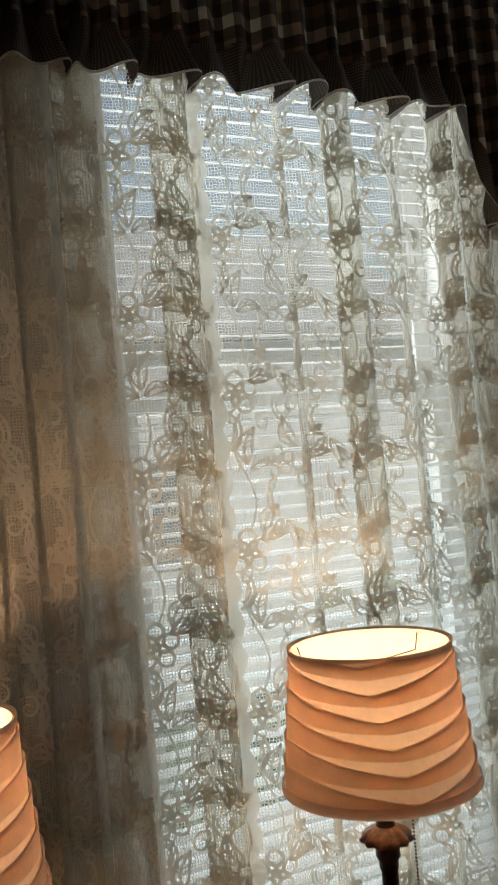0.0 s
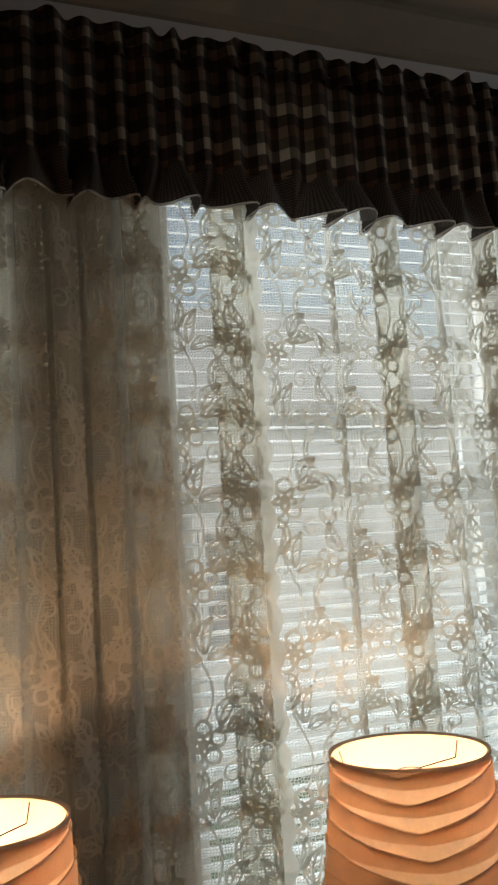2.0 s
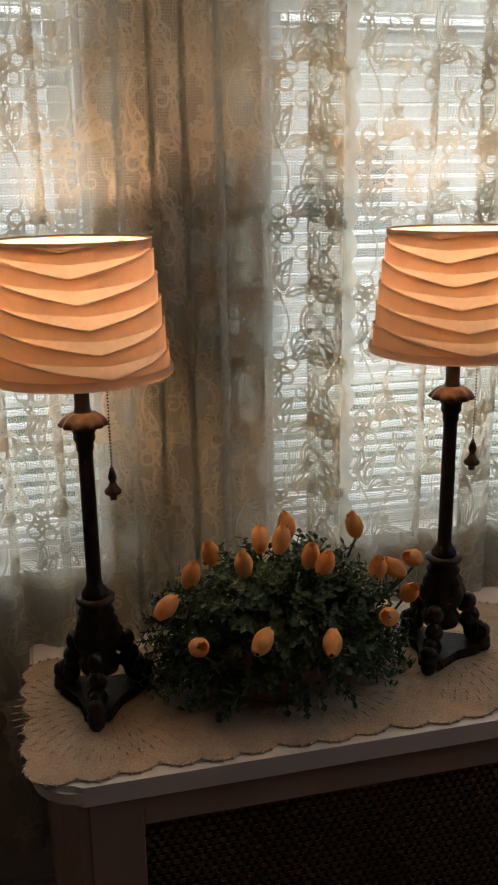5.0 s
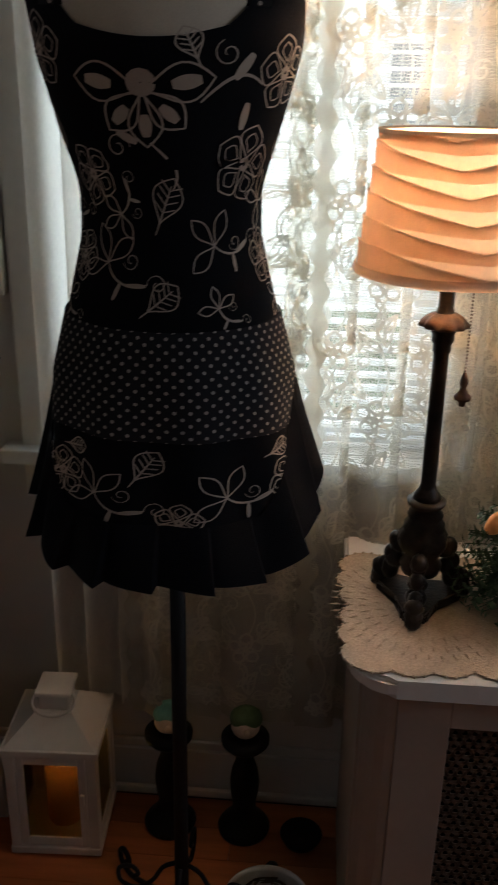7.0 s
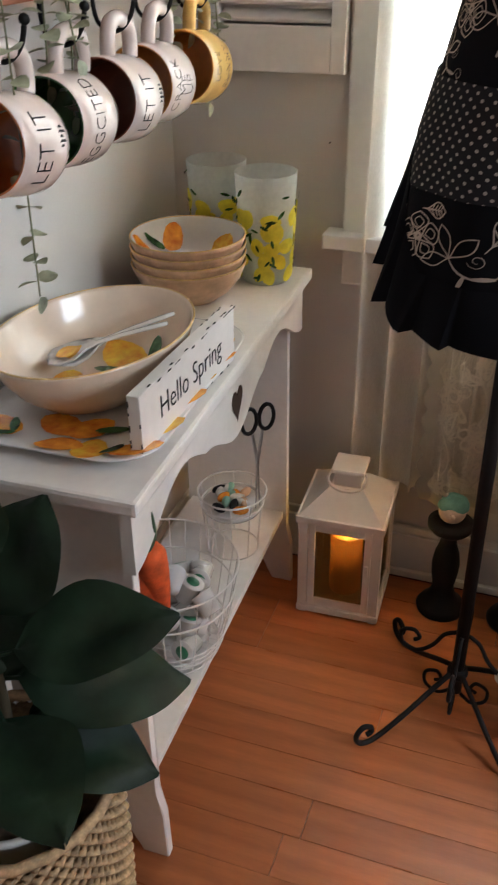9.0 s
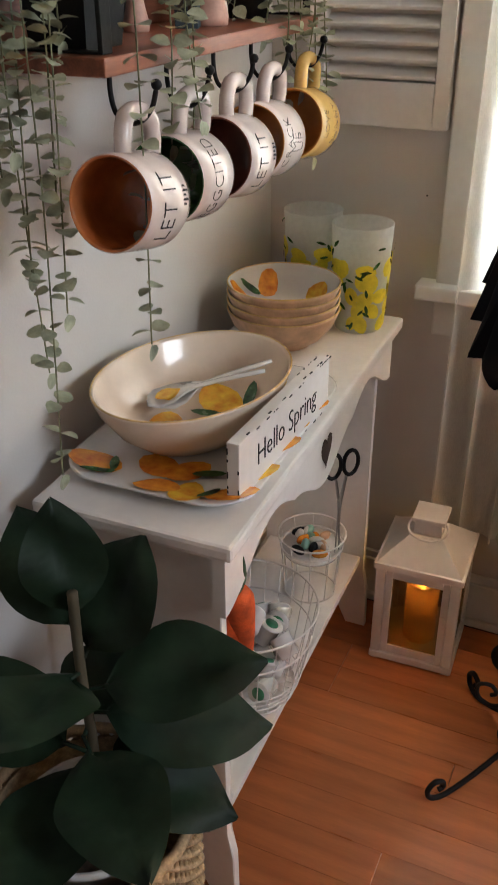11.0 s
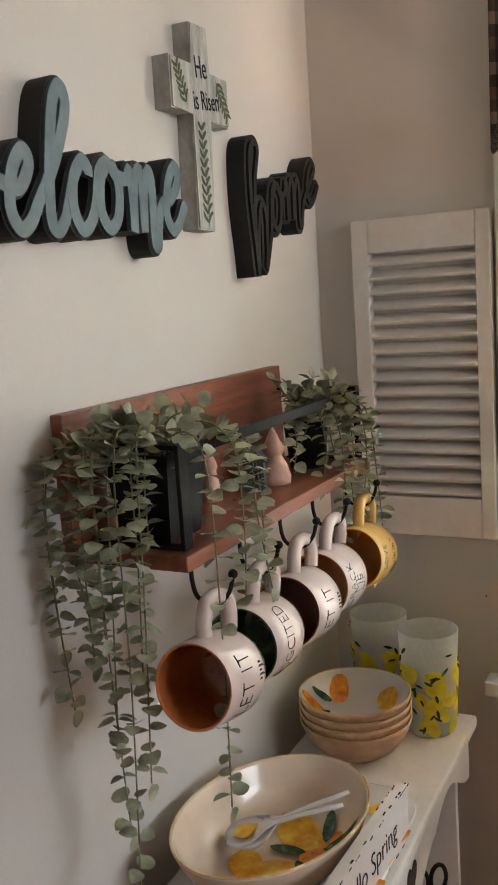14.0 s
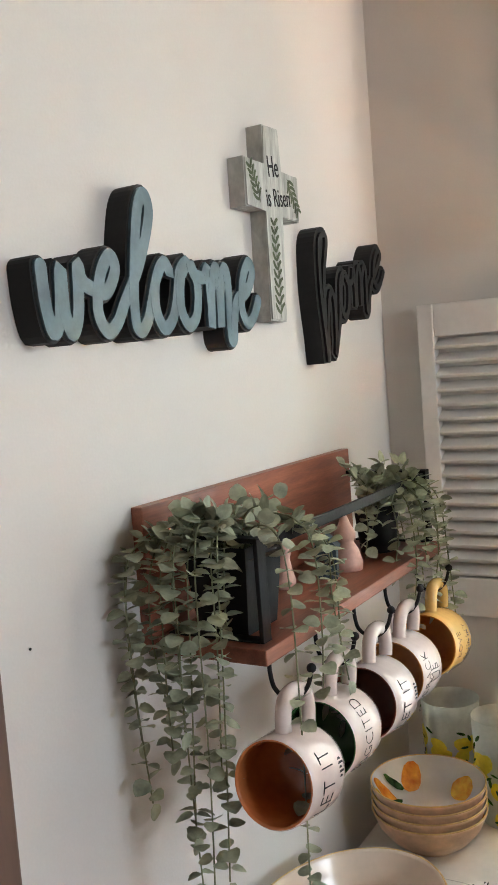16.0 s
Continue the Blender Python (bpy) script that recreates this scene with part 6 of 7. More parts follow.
def mug(i):
    """Hung by its handle: the opening looks back along the wall."""
    y = HOOKS[i]
    tilt = (10, 6, 8, 6, 8)[i]
    m = new("mug")
    m.matrix_basis = Matrix.Translation((0.194, y - 0.017, 1.275)) @ Matrix.Rotation(radians(2), 4, "Z") @ Matrix.Rotation(radians(-tilt), 4, "X") @ Matrix.Rotation(radians((-3, 2, -1, 3, 0)[i]), 4, "Y") @ Matrix.Diagonal((1.04, 1.04, 1.04, 1))
    tagged(m, ("pale pink glazed mug with rust inside, hung on a hook", "pale pink glazed mug with dark green inside, hung on a hook", "white glazed mug with dark brown inside, hung on a hook", "white glazed mug with amber inside, hung on a hook", "yellow glazed mug with orange inside, hung on a hook")[i], "mug", "mugs on the shelf hooks")
    body = MUGGOLD if i == 4 else MUGPINK
    R0, L = 0.0505, 0.100
    turn = Matrix.Translation((0, -L / 2, -0.081)) @ Matrix.Rotation(radians(-90), 4, "X")
    prof = [(0.0485, 0.0), (0.0500, 0.002), (R0, 0.02), (0.0525, 0.05), (0.0525, 0.075), (0.047, 0.092), (0.038, 0.0995), (0.0, 0.1)]
    bm = lathe(prof, 44, False)
    bmesh.ops.remove_doubles(bm, verts=bm.verts, dist=1e-5)
    part("cup", bm, body, m, "", True, turn)
    bm = lathe([(0.0485, 0.0), (0.0465, 0.0), (0.046, 0.004), (0.0475, 0.05), (0.046, 0.085), (0.034, 0.094), (0.0, 0.095)], 44, False)
    bmesh.ops.remove_doubles(bm, verts=bm.verts, dist=1e-5)
    part("inside", bm, INSIDE[i], m, "coloured glaze inside", True, turn)
    bm = bmesh.new()
    pts = spline([(0, -0.019, -0.034), (0, -0.019, -0.012), (0, -0.011, 0.005), (0, 0.013, 0.0110), (0, 0.037, 0.005), (0, 0.045, -0.012), (0, 0.044, -0.032)], 6)
    tube(bm, pts, [0.0098] * len(pts), 12)
    part("handle", bm, body, m, "", True)
    lines = MUGTEXT[i]
    for k, words in enumerate(lines):
        if not words:
            for d in (-0.018, -0.004, 0.012):
                bm = bmesh.new()
                for q in range(3):
                    a0 = d / 0.0527 + q * 0.07
                    box(bm, (0.0528 * math.cos(a0), 0.006, -0.081 + 0.0528 * math.sin(a0)), (0.0532 * math.cos(a0) + 0.0004, 0.011, -0.081 + 0.0532 * math.sin(a0) + 0.0012))
                part("lettering_bar", bm, BLACK, m)
            continue
        off = (k - (len(lines) - 1) / 2) * 0.017
        size = {0: 0.031, 1: 0.024, 2: 0.029, 3: 0.023, 4: 0.019}[i]

        def bend(v, off=off):
            a = (v.x * 0.95 + (-0.006 if i in (0, 2) else 0.0)) / 0.0525 + 0.05
            yy = -v.y * 1.25 + off - 0.012
            r = float(np.interp(yy + L / 2, [q[1] for q in prof], [q[0] for q in prof])) + 0.0005 + v.z
            return Vector((r * math.cos(a), yy, -0.081 + r * math.sin(a)))
        text_mesh(words, size, 0.0002, BLACK, m, Matrix.Identity(4), bend, "lettering", "thin black lettering", -0.0007)
    if i in (0, 2):
        bm = bmesh.new()
        for k in range(5):
            a = -0.05 + 0.09 * k
            yy = 0.017 + 0.002 * (k % 2)
            r = 0.0532
            w = 0.0075 if k in (1, 3) else 0.004
            bm.faces.new([bm.verts.new((r * math.cos(b), c, -0.081 + r * math.sin(b))) for b, c in ((a, yy - w), (a + 0.05, yy - w * 0.6), (a + 0.05, yy + w * 0.6), (a, yy + w))])
        part("bee_mark", bm, BLACK, m, "small black bee drawing", fix=False)
    return m


for mi in range(5):
    mug(mi)

EUCA = mat("eucalyptus_leaf", (0.43, 0.45, 0.31), 0.7, var=0.3, scale=30, grain=0.1, gscale=200, bump=0.15, thin=0.12)
EUSTEM = mat("eucalyptus_stem", (0.22, 0.23, 0.13), 0.8, var=0.2, scale=40)


def disc_leaf(bm, p, d, n, r, cup=0.18):
    """A round leaf on a short stalk, with a slight fold along the middle."""
    d = d.normalized()
    n = (n - n.dot(d) * d)
    n = n.normalized() if n.length > 1e-4 else d.orthogonal().normalized()
    s = d.cross(n)
    mid = []
    left, right = [], []
    for t, w, u in ((0.12, 0.0, 0.0), (0.42, 0.78, 0.02), (0.9, 1.0, 0.05), (1.45, 0.82, 0.02), (1.9, 0.32, -0.05)):
        c = p + d * r * t + n * r * u
        mid.append(bm.verts.new(c))
        left.append(bm.verts.new(c + s * r * w + n * r * cup * w))
        right.append(bm.verts.new(c - s * r * w + n * r * cup * w))
    tip = bm.verts.new(p + d * r * 2.05 - n * r * 0.08)
    for a in range(4):
        if a == 0:
            bm.faces.new((mid[0], mid[1], left[1])), bm.faces.new((mid[0], right[1], mid[1]))
        else:
            bm.faces.new((mid[a], mid[a + 1], left[a + 1], left[a])), bm.faces.new((mid[a], right[a], right[a + 1], mid[a + 1]))
    bm.faces.new((mid[4], tip, left[4])), bm.faces.new((mid[4], right[4], tip))
    for v in (left[0], right[0]):
        bm.verts.remove(v)


def strand(pts, parent, rnd, leaf=0.0116, gap=0.0108):
    line = spline(pts, 8)
    bm = bmesh.new()
    tube(bm, line, [0.0011] * len(line), 5)
    st = part("stem", bm, EUSTEM, parent, smooth=True)
    bm = bmesh.new()
    run, k, turn = 0.0, 0, rnd.uniform(0, 3)
    for a, b in zip(line, line[1:]):
        run += (b - a).length
        if run > gap:
            run, k = 0.0, k + 1
            d = (b - a).normalized()
            u = d.orthogonal().normalized()
            ang = turn + k * 1.57 + rnd.uniform(-0.4, 0.4)
            o = (Matrix.Rotation(ang, 3, d) @ u)
            for sg in (1, -1):
                disc_leaf(bm, a, o * sg + d * rnd.uniform(-0.1, 0.55) + Vector((0, 0, 0.15)), Vector((rnd.uniform(-0.5, 0.5), rnd.uniform(-0.5, 0.5), 1)), leaf * rnd.uniform(0.75, 1.15))
    disc_leaf(bm, line[-1], line[-1] - line[-2], Vector((1, 0, 0.3)), leaf)
    part("leaves", bm, EUCA, st, "grey-green round leaves", True, fix=False)


def planter(name, at, w, hgt, strands, seed, label):
    rnd = random.Random(seed)
    p = thing("potted_eucalyptus", at, label, "plant", "eucalyptus on the shelf")
    part("pot", lathe([(0.0, 0.0), (w * 0.78, 0.0), (w, hgt), (w * 0.93, hgt), (w * 0.9, hgt * 0.85), (0.0, hgt * 0.84)], 4 if name == "square" else 24, False), BLACK, p, "black pot", name != "square", Matrix.Rotation(radians(45), 4, "Z"))
    part("soil", lathe([(0.0, hgt * 0.85), (w * 0.9, hgt * 0.855), (0.0, hgt * 0.87)], 16, False), TWIG, p)
    for pts in strands:
        strand(pts, p, rnd)
    return p


def droop(rnd, a, out, top, down, start=0.02):
    """A strand that rises from the pot, bends over and hangs."""
    c, s = math.cos(a), math.sin(a)
    return [(start * c, start * s, 0.09), (out * 0.5 * c, out * 0.5 * s, top), (out * c, out * s, top - 0.025), ((out + 0.012) * c + rnd.uniform(-0.008, 0.008), (out + 0.012) * s, top - 0.025 - down * 0.45), ((out + 0.010) * c + rnd.uniform(-0.015, 0.015), (out + 0.010) * s + rnd.uniform(-0.015, 0.015), top - 0.025 - down)]


rnd = random.Random(21)
near = []
for a, out, top, down in ((-110, 0.12, 0.165, 0.20), (-100, 0.125, 0.165, 0.26), (-90, 0.13, 0.17, 0.22), (-85, 0.115, 0.17, 0.36), (-70, 0.12, 0.165, 0.27), (-66, 0.125, 0.17, 0.40), (-96, 0.118, 0.175, 0.50), (-78, 0.13, 0.165, 0.62), (-34, 0.150, 0.16, 0.44),
                          (10, 0.105, 0.165, 0.23), (28, 0.12, 0.15, 0.19), (40, 0.125, 0.15, 0.26), (-64, 0.075, 0.175, 0.12), (-128, 0.135, 0.16, 0.24), (-118, 0.15, 0.155, 0.31)):
    near.append(droop(rnd, radians(a), out, top - 0.016, down))
for a in (-80, -20, 45, 110, -130):
    c, s = math.cos(radians(a)), math.sin(radians(a))
    near.append([(0.01 * c, 0.01 * s, 0.09), (0.03 * c, 0.03 * s, 0.15), (0.06 * c, 0.06 * s, 0.163 + rnd.uniform(-0.01, 0.012))])
planter("square", (0.084, -0.812, 1.3385), 0.068, 0.115, near, 1, "trailing grey-green artificial eucalyptus in a black square pot on the shelf")
far = []
for a, out, top, down in ((-80, 0.075, 0.12, 0.09), (-50, 0.085, 0.125, 0.12), (-20, 0.095, 0.125, 0.10), (0, 0.10, 0.125, 0.20), (20, 0.105, 0.12, 0.26), (40, 0.10, 0.125, 0.32), (60, 0.085, 0.12, 0.20), (-35, 0.10, 0.115, 0.22), (80, 0.07, 0.12, 0.12), (-65, 0.06, 0.13, 0.05), (10, 0.07, 0.13, 0.05)):
    far.append(droop(rnd, radians(a), out, top, down))
for a in (-100, -50, 0, 50, 100, 150, -150):
    c, s = math.cos(radians(a)), math.sin(radians(a))
    far.append([(0.01 * c, 0.01 * s, 0.07), (0.025 * c, 0.025 * s, 0.115), (0.05 * c, 0.05 * s, 0.14 + rnd.uniform(-0.01, 0.012))])
planter("round", (0.090, -0.345, 1.3385), 0.040, 0.082, far, 2, "trailing grey-green artificial eucalyptus in a round black pot on the shelf")
PINK = mat("pink_ceramic", (0.62, 0.36, 0.28), 0.5, var=0.12, scale=30)
SLATE = mat("slate_paint", (0.05, 0.075, 0.085), 0.6, var=0.15, scale=30)


def shelf_figures():
    bm = lathe([(0.0, 0.0), (0.026, 0.0), (0.027, 0.012), (0.021, 0.032), (0.013, 0.046), (0.017, 0.052), (0.018, 0.060), (0.012, 0.070), (0.006, 0.085), (0.0, 0.095)], 22, False)
    tagged(part("gnome_figurine", bm, PINK, None, "pink ceramic gnome figurine standing on the shelf", True, pose(0.095, -0.490, 1.3385)), category="figurine")
    bm = lathe([(0.0, 0.0), (0.017, 0.0), (0.018, 0.01), (0.013, 0.03), (0.010, 0.045), (0.013, 0.052), (0.008, 0.066), (0.0, 0.078)], 20, False)
    tagged(part("gnome_figurine", bm, PINK, None, "small pink ceramic gnome figurine standing on the shelf", True, pose(0.05, -0.62, 1.3385)), category="figurine")
    h = thing("toy_house", (0.088, -0.545, 1.3385), "small slate painted wooden house ornament on the shelf", "ornament", turn=20)
    part("house_body", boxed((-0.016, -0.016, 0), (0.016, 0.016, 0.048), 0.001), SLATE, h)
    part("roof", prism(bmesh.new(), [(-0.021, 0.0482), (0.0, 0.070), (0.021, 0.0482)], -0.019, 0.019, 1), SLATE, h)
    for x in (-0.007, 0.007):
        part("window", boxed((x - 0.004, -0.0172, 0.022), (x + 0.004, -0.0162, 0.036)), GAP, h)
    f = thing("picture_frame", (0.0245, -0.64, 1.3385), "small black frame leaning at the back of the shelf", "frame")
    bm = bmesh.new()
    for a, b in (((-0.006, -0.035, 0), (0.006, -0.025, 0.10)), ((-0.006, 0.025, 0), (0.006, 0.035, 0.10)), ((-0.006, -0.025, 0), (0.006, 0.025, 0.01)), ((-0.006, -0.025, 0.09), (0.006, 0.025, 0.10))):
        box(bm, a, b, 0.001)
    part("moulding", bm, BLACK, f)
    part("backing", boxed((-0.004, -0.025, 0.01), (0.0, 0.025, 0.09)), SLATE, f)


shelf_figures()


# ---- words and cross on the wall ----
TEAL = mat("teal_paint", (0.085, 0.140, 0.165), 0.5, var=0.12, scale=30, grain=0.05, bump=0.1)
CHAR = mat("charcoal_paint", (0.016, 0.015, 0.014), 0.6, spec=0.3, var=0.12, scale=30, bump=0.1)


def stroke(bm, line, width, lo, hi, rise):
    """A flat stroke with depth, in the wall's plane (y, z), standing out along x."""
    pr = ribbon2(line, width, False)
    n = len(pr)
    rows = []
    for i, (a, b) in enumerate(pr):
        h = hi + rise * i / n
        rows.append([bm.verts.new((x, q.x, q.y)) for x, q in ((lo, a), (h, a), (h, b), (lo, b))])
    for p, q in zip(rows, rows[1:]):
        for k in range(4):
            bm.faces.new((p[k], p[(k + 1) % 4], q[(k + 1) % 4], q[k]))
    bm.faces.new(rows[0]), bm.faces.new(rows[-1])
    for row, (a, b), s in ((rows[0], pr[0], -1), (rows[-1], pr[-1], 1)):
        c, r = (a + b) / 2, (a - b).length / 2
        u = (a - b).normalized()
        v = Vector((u.y, -u.x)) * s
        h = row[1].co.x
        arc = [c + r * (u * math.cos(t) + v * math.sin(t)) for t in [math.pi * i / 8 for i in range(9)]]
        prism(bm, [(q.x, q.y) for q in arc], lo, h - 0.0001, 0)


SCRIPT = {
    "w": ([(0.0, 0.86), (0.03, 0.4), (0.14, 0.04), (0.30, 0.25), (0.38, 0.86), (0.40, 0.3), (0.52, 0.02), (0.68, 0.3), (0.74, 0.9), (0.80, 0.72), (0.95, 0.62)], 0.95),
    "e": ([(0.0, 0.42), (0.28, 0.55), (0.46, 0.86), (0.38, 1.04), (0.20, 0.78), (0.11, 0.3), (0.24, 0.02), (0.42, 0.12), (0.58, 0.40)], 0.58),
    "l": ([(0.0, 0.40), (0.34, 0.95), (0.60, 1.65), (0.54, 1.95), (0.38, 1.70), (0.22, 0.8), (0.18, 0.15), (0.28, 0.0), (0.42, 0.15), (0.52, 0.40)], 0.52),
    "c": ([(0.0, 0.40), (0.14, 0.75), (0.32, 0.98), (0.44, 0.82), (0.32, 0.98), (0.12, 0.72), (0.08, 0.3), (0.22, 0.02), (0.40, 0.12), (0.54, 0.42)], 0.54),
    "o": ([(0.0, 0.42), (0.10, 0.85), (0.28, 1.0), (0.12, 0.75), (0.08, 0.3), (0.22, 0.04), (0.40, 0.2), (0.46, 0.65), (0.34, 0.98), (0.40, 0.82), (0.62, 0.78)], 0.62),
    "m": ([(0.0, 0.75), (0.10, 0.9), (0.14, 0.4), (0.13, -0.02), (0.18, 0.5), (0.32, 0.92), (0.42, 0.75), (0.41, -0.02), (0.46, 0.5), (0.60, 0.92), (0.70, 0.75), (0.68, 0.0), (0.70, -0.22), (0.78, -0.22), (0.84, 0.1), (0.96, 0.42)], 0.96),
    "h": ([(0.10, 0.2), (0.16, 1.2), (0.30, 1.85), (0.22, 2.0), (0.06, 1.8), (0.02, 0.9), (0.10, -0.02), (0.14, -0.5), (0.20, 0.3), (0.34, 0.85), (0.46, 0.6), (0.44, -0.1), (0.40, -0.45), (0.52, -0.1), (0.62, 0.3)], 0.62),
}


def words(name, text, y0, spans, zbase, xh, front, label, fw, bw, climb=0.0, shrink=0.0):
    y1 = y0 + sum(spans)
    ob = thing(name, (WX, (y0 + y1) / 2, zbase), label, "wall sign")
    total = y1 - y0
    pen, line = 0.0, []
    for c, span in zip(text, spans):
        pts, adv = SCRIPT[c]
        k = span / adv
        line += [(pen + x * k - total / 2, z * xh * (1 - shrink * (pen + x * k) / total) + climb * (pen + 0.4 * x * k) / total, 0) for x, z in pts[(1 if line else 0):]]
        pen += span
    line = [p.to_2d() for p in spline(line, 6)]
    bm = bmesh.new()
    stroke(bm, line, bw, 0.0, 0.034, 0.0025)
    part("backing", bm, CHAR, ob, "thick black edge")
    bm = bmesh.new()
    stroke(bm, line, fw, 0.034, 0.0385, 0.0025)
    part("lettering", bm, front, ob, "joined script letters", fix=True)
    return ob


words("welcome_sign", "welcome", -1.057, (0.077, 0.063, 0.055, 0.055, 0.070, 0.083, 0.061), 1.730, 0.088, TEAL, "teal and black wooden script word welcome on the wall", 0.0185, 0.026, 0.014)
words("home_sign", "home", -0.368, (0.075, 0.060, 0.090, 0.065), 1.720, 0.090, CHAR, "black wooden script word home on the wall", 0.011, 0.027, 0.115, 0.25)
WASH = mat("whitewashed_wood", (0.46, 0.46, 0.43), 0.8, var=0.2, scale=22, grain=0.12, gscale=120, bump=0.4, stretch=(1, 4, 0.6))
SPRIG = mat("sprig_paint", (0.10, 0.12, 0.07), 0.8, var=0.2, scale=50)


def cross():
    c = thing("wall_cross", (WX, -0.509, 1.748), "whitewashed wooden cross with painted sprigs and words He is Risen", "cross")
    H, w, a = 0.312, 0.026, 0.088
    c.matrix_basis = c.matrix_basis @ Matrix.Rotation(radians(-2.5), 4, "X")
    out = [(-w, 0), (w, 0), (w * 0.95, 0.173), (a, 0.170), (a * 0.985, 0.246), (w, 0.242), (w * 0.97, H), (-w, H - 0.003), (-w * 0.97, 0.244), (-a, 0.248), (-a * 0.98, 0.172), (-w * 0.96, 0.175)]
    bm = prism(bmesh.new(), out, 0.0, 0.031, 0)
    bmesh.ops.bevel(bm, geom=[e for e in bm.edges if abs(e.verts[0].co.x - e.verts[1].co.x) < 1e-6 and e.verts[0].co.x > 0.03], offset=0.0025, segments=2, affect="EDGES")
    part("board", bm, WASH, c)
    up = Euler((radians(90), 0, radians(90))).to_matrix().to_4x4()
    for words_, z, y, s in (("He", 0.245, 0.000, 0.038), ("is Risen", 0.198, 0.014, 0.033)):
        text_mesh(words_, s, 0.0003, BLACK, c, Matrix.Translation((0.0316, y, z)) @ up @ Matrix.Rotation(radians(8), 4, "Z") @ Matrix.Diagonal((0.8, 1.25, 1, 1)), label="black painted words")

    def sprig(p0, p1, n, leaf):
        bm = bmesh.new()
        p0, p1 = Vector(p0), Vector(p1)
        d = (p1 - p0)
        ang = math.atan2(d.y, d.x)
        shapes = [([p0 + d * t + Vector((0.003 * math.sin(6 * t), 0)) for t in [i / 10 for i in range(11)]], 0.0016, False)]
        for k in range(n):
            q = p0 + d * (k + 0.5) / n
            for s in (0.75, -0.75):
                shapes.append(leaf2(q, ang + s, leaf * (1 - 0.3 * k / n), leaf * 0.3))
        for line, wd, tp in shapes:
            last = None
            for u, v in ribbon2(line, wd, tp):
                pr = (bm.verts.new((0.0318, u.x, u.y)), bm.verts.new((0.0318, v.x, v.y)))
                if last:
                    bm.faces.new((last[0], last[1], pr[1], pr[0]))
                last = pr
        part("painted_sprig", bm, SPRIG, c, "dark green painted sprig", fix=False)
    sprig((0.004, 0.006), (-0.004, 0.160), 11, 0.022)
    sprig((-0.045, 0.183), (-0.072, 0.238), 6, 0.020)
    sprig((0.046, 0.236), (0.080, 0.186), 6, 0.020)
    return c


cross()


# ---- rubber plant ----
RUBBER = mat("rubber_leaf", (0.013, 0.030, 0.015), 0.52, var=0.3, scale=14, grain=0.05, bump=0.06, spec=0.2, thin=0.04)
WICKER = mat("wicker", (0.52, 0.36, 0.20), 0.8, var=0.25, scale=60, grain=0.15, gscale=300, bump=0.3)


def big_leaf(bm, p, d, up, length, width):
    d = d.normalized()
    s = d.cross(up).normalized()
    n = s.cross(d).normalized()
    rows = []
    N = 12
    for i in range(N + 1):
        t = i / N
        w = width / 2 * (math.sin(math.pi * min(1, t * 1.02) ** 0.85) ** 0.75 if 0 < t < 1 else 0.02)
        c = p + d * length * t - n * 0.10 * length * t * t
        rows.append([bm.verts.new(c + s * w * u + n * (0.10 * w * abs(u) + 0.006 * math.sin(9 * t + 3 * u))) for u in (-1, -0.6, -0.2, 0, 0.2, 0.6, 1)])
        rows[-1][3].co -= n * 0.002
    for a, b in zip(rows, rows[1:]):
        for k in range(6):
            bm.faces.new((a[k], a[k + 1], b[k + 1], b[k]))


